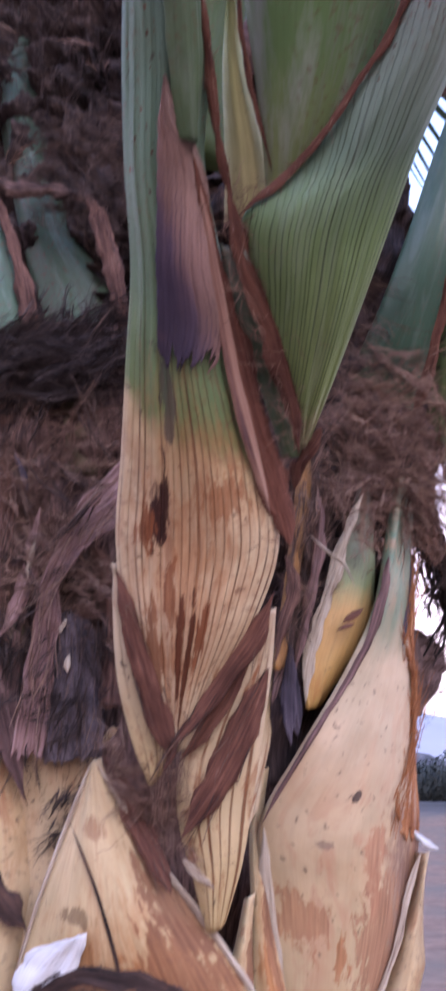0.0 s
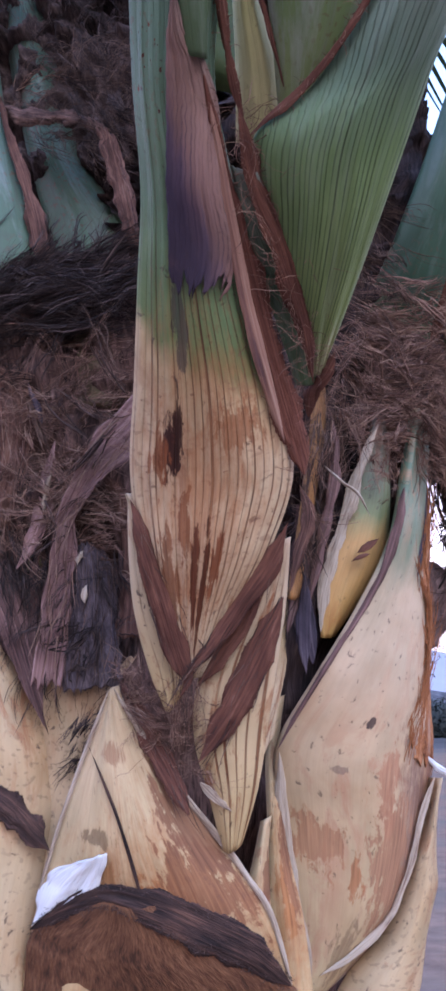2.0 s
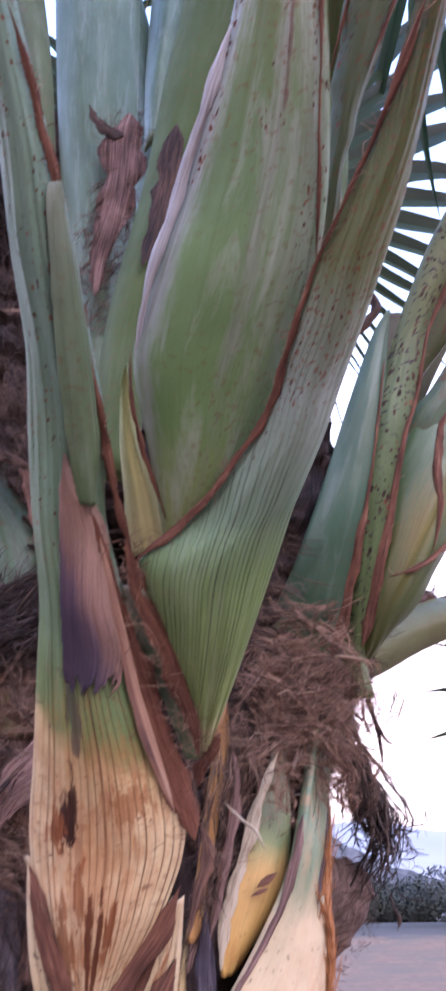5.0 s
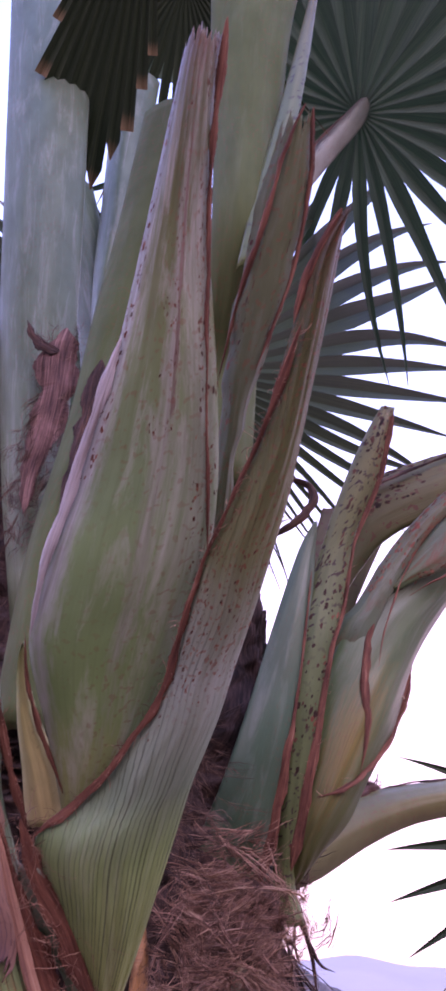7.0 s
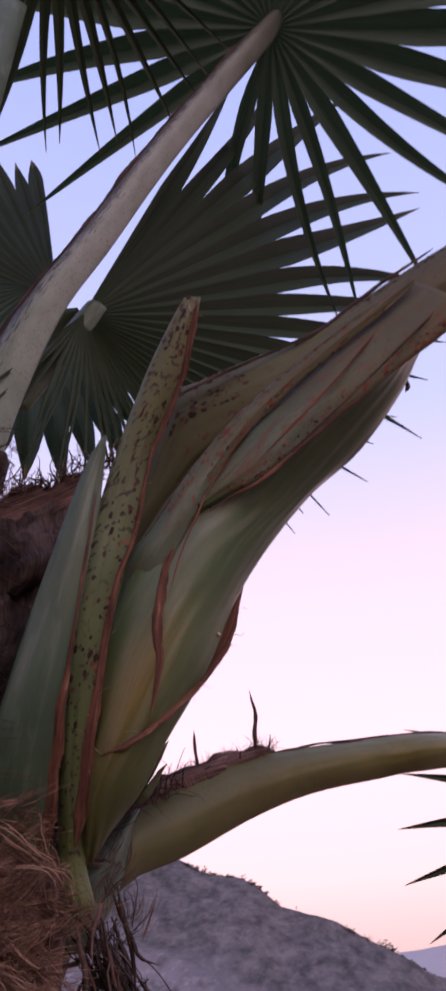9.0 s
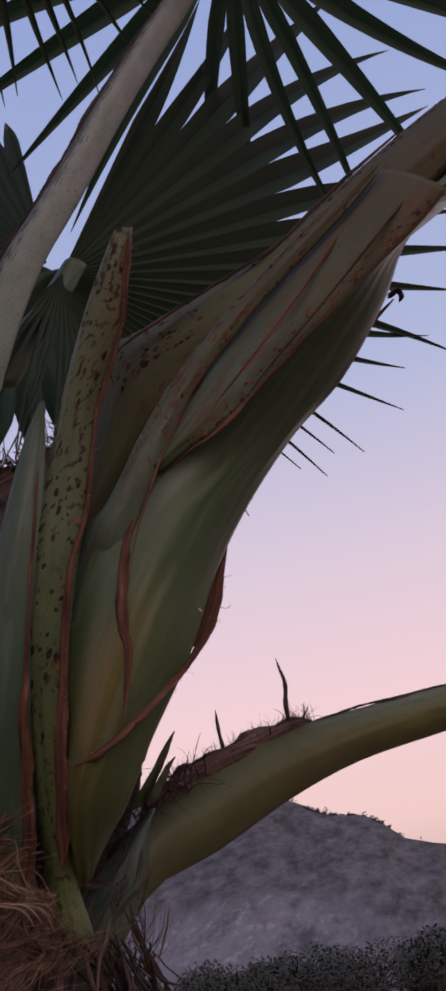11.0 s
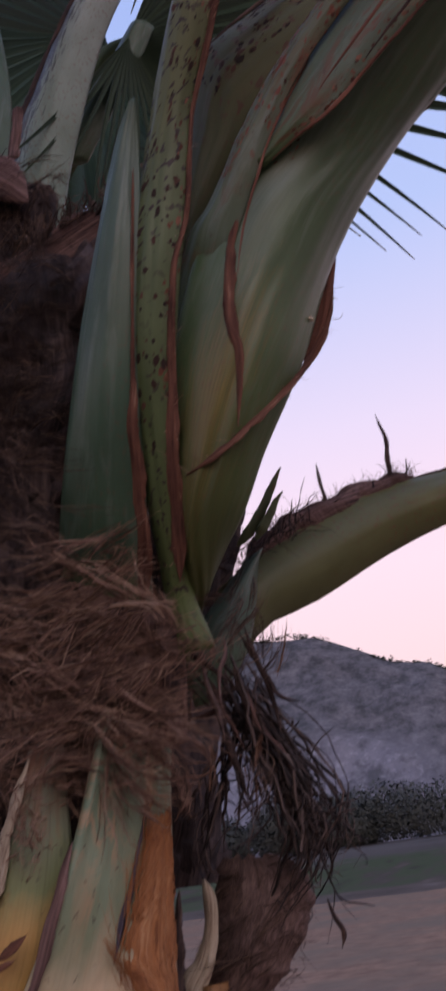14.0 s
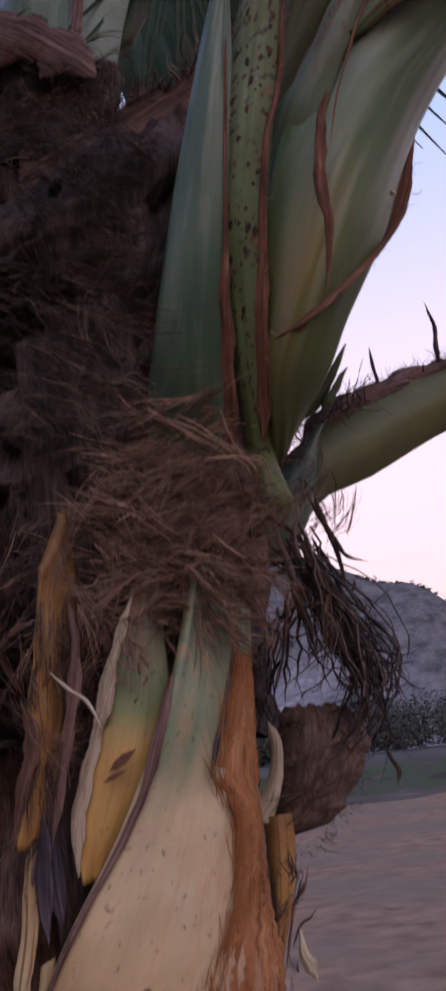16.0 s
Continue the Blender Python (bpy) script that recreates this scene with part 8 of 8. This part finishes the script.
hanging_tangle()
HANG = ((0.254, 1.120, 1.778), (0.300, 1.200, 1.767), (0.323, 1.140, 1.937), (0.287, 1.080, 1.926))
fibre_patch("loose_fibre", HANG, 60, M_STRAND, palm, "torn brown fibre hanging under the arching stalk", angle=72, spread=0.5, length=(0.03, 0.09), radius=(0.0003, 0.0010), curl=0.25, lift=0.015, depth=0.015, seed=191)
fibre_patch("coarse_fibre", HANG, 22, M_STRAND_L, palm, "shredded pale fibre strips", angle=65, spread=0.5, length=(0.04, 0.09), radius=(0.0, 0.0028), curl=0.28, lift=0.015, depth=0.012, seed=192)


def hanging_shreds():
    """Flat torn strips of old sheath under the foot of the arching stalk."""
    rng = np.random.default_rng(77)
    for i in range(16):
        p = np.array([rng.uniform(0.225, 0.292), rng.uniform(1.14, 1.25), rng.uniform(1.87, 1.97)])
        path, w = [], rng.uniform(0.004, 0.010)
        d = unit(np.array([rng.normal() * 0.3 + 0.05, rng.normal() * 0.2, -1.0]))
        for j in range(5):
            path.append((*p, w * (0.5, 1.0, 1.1, 0.8, 0.3)[j]))
            d = unit(d + rng.normal(size=3) * 0.28)
            p = p + d * rng.uniform(0.015, 0.032)
        ribbon("shredded_strip", path, (M_HUSK, M_WOVEN, M_BURNT)[i % 3], palm, "shredded brown sheath strip", facing=tuple(unit(np.array([rng.normal() * 0.5, -1, 0.1]))), bow=0.2, ragged=0.6, seed=700 + i, rows=50, cols=7)


hanging_shreds()
husk_bag = loft("hanging_husk", [
    ((0.164, 1.280, 1.614), (0.200, 1.280, 1.607), 0.008),
    ((0.175, 1.280, 1.634), (0.245, 1.280, 1.619), 0.02),
    ((0.185, 1.280, 1.666), (0.273, 1.280, 1.650), 0.03),
    ((0.194, 1.280, 1.701), (0.293, 1.280, 1.685), 0.03),
    ((0.200, 1.280, 1.728), (0.296, 1.280, 1.711), 0.025),
    ((0.210, 1.280, 1.747), (0.273, 1.280, 1.745), 0.01),
], M_WOVEN, palm, "woven brown husk hanging in the net", rows=70, cols=26, thick=0.003, ragged=0.003, pleat=0.0015, tear=(0.03, 0.10), seed=130)
edge_hairs("husk_hair", [(0.165, 1.260, 1.602, 0.0420), (0.222, 1.260, 1.626, 0.0757), (0.256, 1.260, 1.677, 0.0818), (0.258, 1.260, 1.733, 0.0683)], 420, M_STRAND, husk_bag, length=(0.008, 0.03), radius=(0.0004, 0.0012), seed=131, curl=0.3)
fibre_patch("husk_weave", ((0.179, 1.262, 1.624), (0.244, 1.262, 1.623), (0.293, 1.262, 1.700), (0.208, 1.262, 1.733)), 160, M_STRAND, husk_bag, "woven brown fibre", angle=35, spread=0.5, length=(0.02, 0.06), radius=(0.0003, 0.0010), curl=0.10, lift=0.004, depth=0.006, bow=0.03, seed=1310)
ribbon("husk_edge", [(0.199, 1.235, 1.727, 0.0060), (0.204, 1.235, 1.705, 0.0130), (0.202, 1.235, 1.679, 0.0150), (0.192, 1.235, 1.652, 0.0200), (0.178, 1.235, 1.632, 0.0270), (0.174, 1.235, 1.620, 0.0160)], M_RIM, husk_bag, "pale curled husk edge", seed=132, ragged=0.12, bow=0.25, ends=0.012)
ribbon("bract", [(0.204, 1.150, 1.719, 0.0087), (0.193, 1.150, 1.664, 0.0162), (0.190, 1.150, 1.616, 0.0187), (0.190, 1.150, 1.574, 0.0213), (0.188, 1.150, 1.524, 0.0189)], M_SHADE, palm, "black fibrous strip beside the base", seed=1321, ragged=0.5)
ribbon("twig", [(0.314, 1.260, 1.694, 0.0034), (0.318, 1.260, 1.678, 0.0040), (0.325, 1.260, 1.662, 0.0047), (0.321, 1.260, 1.648, 0.0020)], M_BURNT, palm, "dark hanging twig", seed=133)
loft("leaf_base", [
    ((0.178, 1.240, 1.486), (0.182, 1.240, 1.487), 0.002),
    ((0.178, 1.240, 1.513), (0.190, 1.240, 1.515), 0.015),
    ((0.179, 1.240, 1.551), (0.202, 1.240, 1.554), 0.015),
    ((0.179, 1.240, 1.591), (0.210, 1.240, 1.600), 0.015),
    ((0.181, 1.240, 1.632), (0.211, 1.240, 1.633), 0.015),
], M_AMBER, palm, "orange lower leaf base", rows=24, cols=10, thick=0.02, seed=134)
ribbon("twig", [(0.171, 1.300, 1.474, 0.0029), (0.183, 1.300, 1.519, 0.0029), (0.190, 1.300, 1.542, 0.0029), (0.201, 1.300, 1.552, 0.0022), (0.209, 1.300, 1.576, 0.0014)], M_BROWN2, palm, "dry red-brown twig", seed=1331, bow=0.3)
ribbon("twig", [(0.181, 1.300, 1.496, 0.0022), (0.193, 1.300, 1.518, 0.0029), (0.204, 1.300, 1.524, 0.0022), (0.213, 1.300, 1.534, 0.0014)], M_BROWN2, palm, "dry red-brown twig", seed=1332, bow=0.3)
ribbon("peel", [(0.200, 1.050, 1.495, 0.0028), (0.208, 1.050, 1.486, 0.0056), (0.216, 1.050, 1.479, 0.0070), (0.228, 1.050, 1.474, 0.0049)], M_WHITE, palm, "white curled peel", seed=1333, bow=0.15)
ribbon("peel", [(0.218, 1.180, 1.533, 0.0020), (0.219, 1.180, 1.511, 0.0090), (0.225, 1.180, 1.497, 0.0130), (0.229, 1.180, 1.486, 0.0040)], M_RIM, palm, "pale curled peel", seed=1334, bow=0.2, ragged=0.2)
fibre_patch("loose_fibre", ((0.189, 1.150, 1.471), (0.220, 1.150, 1.469), (0.227, 1.150, 1.601), (0.201, 1.150, 1.609)), 90, M_STRAND_D, palm, "dark fibre beside the base", angle=80, spread=0.4, length=(0.02, 0.06), radius=(0.0003, 0.0016), curl=0.15, seed=652)
ribbon("crown_fringe", [(-0.013, 1.150, 2.384, 0.1086), (0.069, 1.150, 2.408, 0.0885), (0.144, 1.150, 2.437, 0.0690), (0.211, 1.150, 2.463, 0.0495), (0.270, 1.150, 2.495, 0.0300)], M_HUSK, palm, "ragged red-brown sheath fringe", ragged=0.45, seed=135, facing=(0, -1, -0.3))
upright_hairs("fringe_hair", [(-0.017, 1.150, 2.421, 0.0100), (0.067, 1.150, 2.446, 0.0100), (0.143, 1.150, 2.465, 0.0099), (0.211, 1.150, 2.480, 0.0100), (0.280, 1.150, 2.518, 0.0101)], 500, (0.01, 0.05), (0.0005, 0.0015), M_STRAND, palm, 136)
ribbon("curl", [(0.284, 1.200, 2.524, 0.0104), (0.332, 1.200, 2.559, 0.0147), (0.359, 1.200, 2.596, 0.0149), (0.353, 1.200, 2.624, 0.0129), (0.323, 1.200, 2.639, 0.0076), (0.304, 1.200, 2.641, 0.0043)], M_BURNT, palm, "black curled tendril", seed=137, bow=0.4, thick=0.005)


# ---------- fan leaves ----------
loft("leaf_stalk", [
    ((0.303, 1.120, 2.141), (0.330, 1.120, 2.149), 0.01),
    ((0.315, 1.120, 2.278), (0.365, 1.120, 2.285), 0.01),
    ((0.328, 1.120, 2.420), (0.414, 1.120, 2.396), 0.01),
    ((0.361, 1.120, 2.532), (0.469, 1.120, 2.505), 0.01),
], M_BEHIND, palm, "olive leaf stalk behind the others", rows=50, cols=16, thick=0.02, seed=141)

fibre_patch("loose_fibre", ((0.224, 1.075, 1.954), (0.286, 1.075, 1.948), (0.287, 1.075, 2.017), (0.231, 1.075, 2.042)), 260, M_STRAND, palm, "brown fibre at the feet of the stalks", angle=40, spread=0.6, length=(0.02, 0.05), radius=(0.0003, 0.0014), curl=0.2, lift=0.008, depth=0.01, seed=142)


def blade_mat(name, c1, c2, c3, glow_through=0.3):
    k = Nodes(name)
    uvm, uvn = k.uv("metres"), k.uv("span")
    sp = k.n("ShaderNodeSeparateXYZ")
    k.link(uvn, sp.inputs[0])
    oi = k.n("ShaderNodeObjectInfo")
    f = k.noise(k.mapped(uvm, 320, 3), 1.0, 3, 0.6)
    col = k.ramp(f, [(0.3, c1), (0.55, c2), (0.8, c3)])
    col = k.mix(k.math("MULTIPLY", oi.outputs["Random"], 0.4), col, c1)
    tip = k.step(k.math("ADD", sp.outputs[1], k.math("MULTIPLY", f, 0.08)), 0.97, 1.03)
    col = k.mix(tip, col, (0.22, 0.17, 0.10))
    m = k.finish(col, 0.55, f, 0.4, 0.001, 0.16)
    thin = k.n("ShaderNodeBsdfTranslucent")
    k.link(k.mix(1.0, col, (1.15, 1.2, 0.85), "MULTIPLY"), thin.inputs[0])
    both = k.n("ShaderNodeMixShader")
    both.inputs[0].default_value = glow_through
    k.link(k.b.outputs[0], both.inputs[1])
    k.link(thin.outputs[0], both.inputs[2])
    k.link(both.outputs[0], k.t.nodes["Material Output"].inputs[0])
    return m


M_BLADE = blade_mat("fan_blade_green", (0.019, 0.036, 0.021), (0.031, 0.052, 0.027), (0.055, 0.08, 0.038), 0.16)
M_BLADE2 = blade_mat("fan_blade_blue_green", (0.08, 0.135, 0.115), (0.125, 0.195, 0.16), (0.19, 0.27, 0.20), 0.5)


def fan_leaf(hub, axis, face, spread, count, length, fused, label, seed, droop=0.25, cup=0.25, mat=None, shape=0.35, reach=None, offset=0.0):
    """A palmate blade: pleated segments joined to a part of their length, each a mesh of its own."""
    rng = np.random.default_rng(seed)
    hub = np.array(hub)
    ax = unit(np.array(axis, dtype=float))
    nf = np.array(face, dtype=float)
    nf = unit(nf - ax * (nf @ ax))
    side = np.cross(nf, ax)
    blade = tagged(new("fan_leaf"), label)
    blade.location = tuple(hub)
    blade.parent = palm
    bpy.context.view_layer.update()
    blade.matrix_parent_inverse = palm.matrix_world.inverted()
    bpy.context.view_layer.update()
    half = math.radians(spread) / 2
    step = 2 * half / count
    off = math.radians(offset)
    for i in range(count):
        a = -half + step * (i + 0.5) + off
        ln = length * (1 - shape * (abs(a - off) / half) ** 2) * rng.uniform(0.93, 1.05)
        fu = fused * (1 - 0.25 * (abs(a - off) / half)) * rng.uniform(0.92, 1.05)
        if reach:
            ln = float(np.interp(math.degrees(a), [q[0] for q in reach], [q[1] for q in reach])) * rng.uniform(0.95, 1.05)
            fu = float(np.interp(math.degrees(a), [q[0] for q in reach], [q[2] for q in reach])) * ln * rng.uniform(0.94, 1.05)
        k = 16
        s = np.linspace(0.0, 1, k)
        d = ax * math.cos(a) + side * math.sin(a)
        lat = -ax * math.sin(a) + side * math.cos(a)
        kink = rng.normal() * 0.10
        sag = droop * rng.uniform(0.6, 1.4)
        bend = np.maximum(0, s - fu / ln) ** 2
        c = d[None] * (s * ln)[:, None] + nf[None] * (cup * ln * s * s * 0.5)[:, None] + lat[None] * (kink * ln * bend)[:, None] + np.array([0, 0, -1.0])[None] * (sag * ln * bend)[:, None]
        full = 2 * np.tan(step / 2) * s * ln * 1.02
        fj = fu / ln
        taper = np.where(s < fj, 1.0, 0.86 * (1 - np.clip((s - fj) / (1 - fj), 0, 1) ** 1.2))
        w = np.where(s < fj, full, full[np.searchsorted(s, fj).clip(0, k - 1)] * taper) + 0.0015
        fold = 0.32 * w
        l_, r_ = c - lat[None] * (w / 2)[:, None] + nf[None] * fold[:, None], c + lat[None] * (w / 2)[:, None] + nf[None] * fold[:, None]
        verts = np.stack([l_, c, r_], 1).reshape(-1, 3)
        back = verts - nf * 0.0016
        q = []
        for j in range(k - 1):
            for m in range(2):
                o = j * 3 + m
                q.append((o, o + 1, o + 4, o + 3))
        n = len(verts)
        faces = q + [tuple(x + n for x in reversed(f)) for f in q]
        for j in range(k - 1):
            faces.append((j * 3, j * 3 + 3, j * 3 + 3 + n, j * 3 + n))
            faces.append((j * 3 + 5, j * 3 + 2, j * 3 + 2 + n, j * 3 + 5 + n))
        faces.append((3 * k - 3, 3 * k - 2, 3 * k - 2 + n, 3 * k - 3 + n))
        faces.append((3 * k - 2, 3 * k - 1, 3 * k - 1 + n, 3 * k - 2 + n))
        sp = np.stack([np.tile([0, 0.5, 1], k), np.repeat(s, 3)], 1)
        mt = np.stack([np.tile([-0.5, 0, 0.5], k) * np.repeat(w, 3) + seed, np.repeat(s * ln, 3) + i], 1)
        me = mesh_of("leaflet", np.r_[verts, back], faces, mat or M_BLADE, np.r_[sp, sp], np.r_[mt, mt], smooth=False)
        ob = new("leaflet", me)
        ob.parent = blade
    return blade


HUB_A = (0.607, 1.437, 3.99)
stalk_a = loft("leaf_stalk", [
    ((-0.196, 1.420, 2.577), (-0.064, 1.420, 2.491), 0.03),
    ((-0.115, 1.420, 2.726), (0.002, 1.420, 2.646), 0.03),
    ((-0.047, 1.420, 2.935), (0.050, 1.420, 2.851), 0.03),
    ((0.051, 1.420, 3.139), (0.121, 1.420, 3.074), 0.03),
    ((0.165, 1.420, 3.324), (0.223, 1.420, 3.264), 0.03),
    ((0.292, 1.420, 3.549), (0.343, 1.420, 3.493), 0.03),
    ((0.437, 1.420, 3.777), (0.481, 1.420, 3.721), 0.03),
    ((0.577, 1.420, 3.980), (0.611, 1.420, 3.925), 0.03),
    ((0.640, 1.420, 4.063), (0.649, 1.420, 4.044), 0.003),
], M_ASH, palm, "long pale leaf stalk with a thorny edge", rows=70, cols=16, thick=0.03, seed=140)
ribbon("toothed_edge", [(-0.039, 1.400, 2.918, 0.0112), (0.057, 1.400, 3.118, 0.0119), (0.170, 1.400, 3.302, 0.0139), (0.295, 1.400, 3.525, 0.0165), (0.438, 1.400, 3.750, 0.0145), (0.576, 1.400, 3.950, 0.0104)], M_BURNT, stalk_a, "dark toothed edge", ragged=0.9, seed=141)
fan_leaf(HUB_A, (0.55, -0.62, 0.45), (-0.09, -0.58, -0.81), 348, 26, 0.90, 0.30, "wide dark green fan leaf seen from below", 201, droop=0.10, cup=-0.12, shape=0.12, mat=M_BLADE2,
         reach=[(-172, 0.72, 0.24), (-120, 0.74, 0.27), (-85, 0.82, 0.33), (-55, 0.90, 0.48), (0, 0.90, 0.62), (60, 0.90, 0.62), (100, 0.88, 0.45), (130, 0.86, 0.32), (172, 0.74, 0.26)])
HUB_B = (0.150, 1.480, 3.120)
AXIS_B, LOW_B = (1.03, 0.90, 1.13), np.array((0.488, 1.950, 2.835)) - np.array(HUB_B)
FACE_B = np.cross(LOW_B, np.array(AXIS_B))
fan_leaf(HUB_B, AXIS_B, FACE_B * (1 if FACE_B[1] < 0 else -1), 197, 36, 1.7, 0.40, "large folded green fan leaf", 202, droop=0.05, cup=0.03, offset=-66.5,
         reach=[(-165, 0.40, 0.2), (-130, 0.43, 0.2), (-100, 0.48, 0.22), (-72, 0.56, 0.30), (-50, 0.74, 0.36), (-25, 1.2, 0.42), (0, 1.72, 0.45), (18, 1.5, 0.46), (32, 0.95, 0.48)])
loft("leaf_stalk", [
    ((-0.246, 1.550, 2.886), (-0.169, 1.550, 2.754), 0.02),
    ((-0.125, 1.550, 3.025), (-0.039, 1.550, 2.896), 0.02),
    ((-0.009, 1.550, 3.130), (0.048, 1.550, 3.025), 0.02),
    ((0.071, 1.550, 3.204), (0.106, 1.550, 3.125), 0.02),
    ((0.119, 1.550, 3.212), (0.129, 1.550, 3.186), 0.004),
], M_OLIVE, palm, "pale blue-grey leaf stalk behind the crown", rows=40, cols=12, thick=0.03, seed=142)
HUB_C = (0.141, 1.079, 4.008)
TIP_C = (0.102, 1.396, 3.709)
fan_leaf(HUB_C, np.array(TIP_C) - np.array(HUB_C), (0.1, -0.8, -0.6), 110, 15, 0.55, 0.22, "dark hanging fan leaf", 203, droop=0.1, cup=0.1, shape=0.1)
HUB_D = (0.002, 1.800, 3.500)
TIP_D = (-0.699, 1.900, 3.917)
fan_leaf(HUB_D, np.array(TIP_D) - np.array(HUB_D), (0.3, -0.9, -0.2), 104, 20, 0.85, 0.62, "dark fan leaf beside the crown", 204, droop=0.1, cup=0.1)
HUB_E = (1.580, 3.400, 2.479)
fan_leaf(HUB_E, (0.6, 0.2, -0.6), (-0.35, -0.93, -0.1), 345, 23, 0.80, 0.34, "spreading fan leaf of the arching stalk", 205, droop=0.08, cup=0.05, shape=0.1)
HUB_G = (0.097, 0.592, 3.536)
TIP_G = (-0.043, 0.934, 3.269)
fan_leaf(HUB_G, np.array(TIP_G) - np.array(HUB_G), (0.2, -0.8, -0.5), 34, 12, 0.59, 0.6, "dark folded fan leaf over the crown", 206, droop=0.05, cup=0.05, shape=0.55)
HUB_F = (-0.032, 1.720, 3.461)
TIP_F = (-0.193, 1.720, 3.031)
fan_leaf(HUB_F, np.array(TIP_F) - np.array(HUB_F), (0.3, -0.9, -0.2), 150, 18, 0.57, 0.5, "dark blue-green fan leaf hanging beside the crown", 207, droop=0.1, cup=0.1, shape=0.2, mat=M_BLADE2)
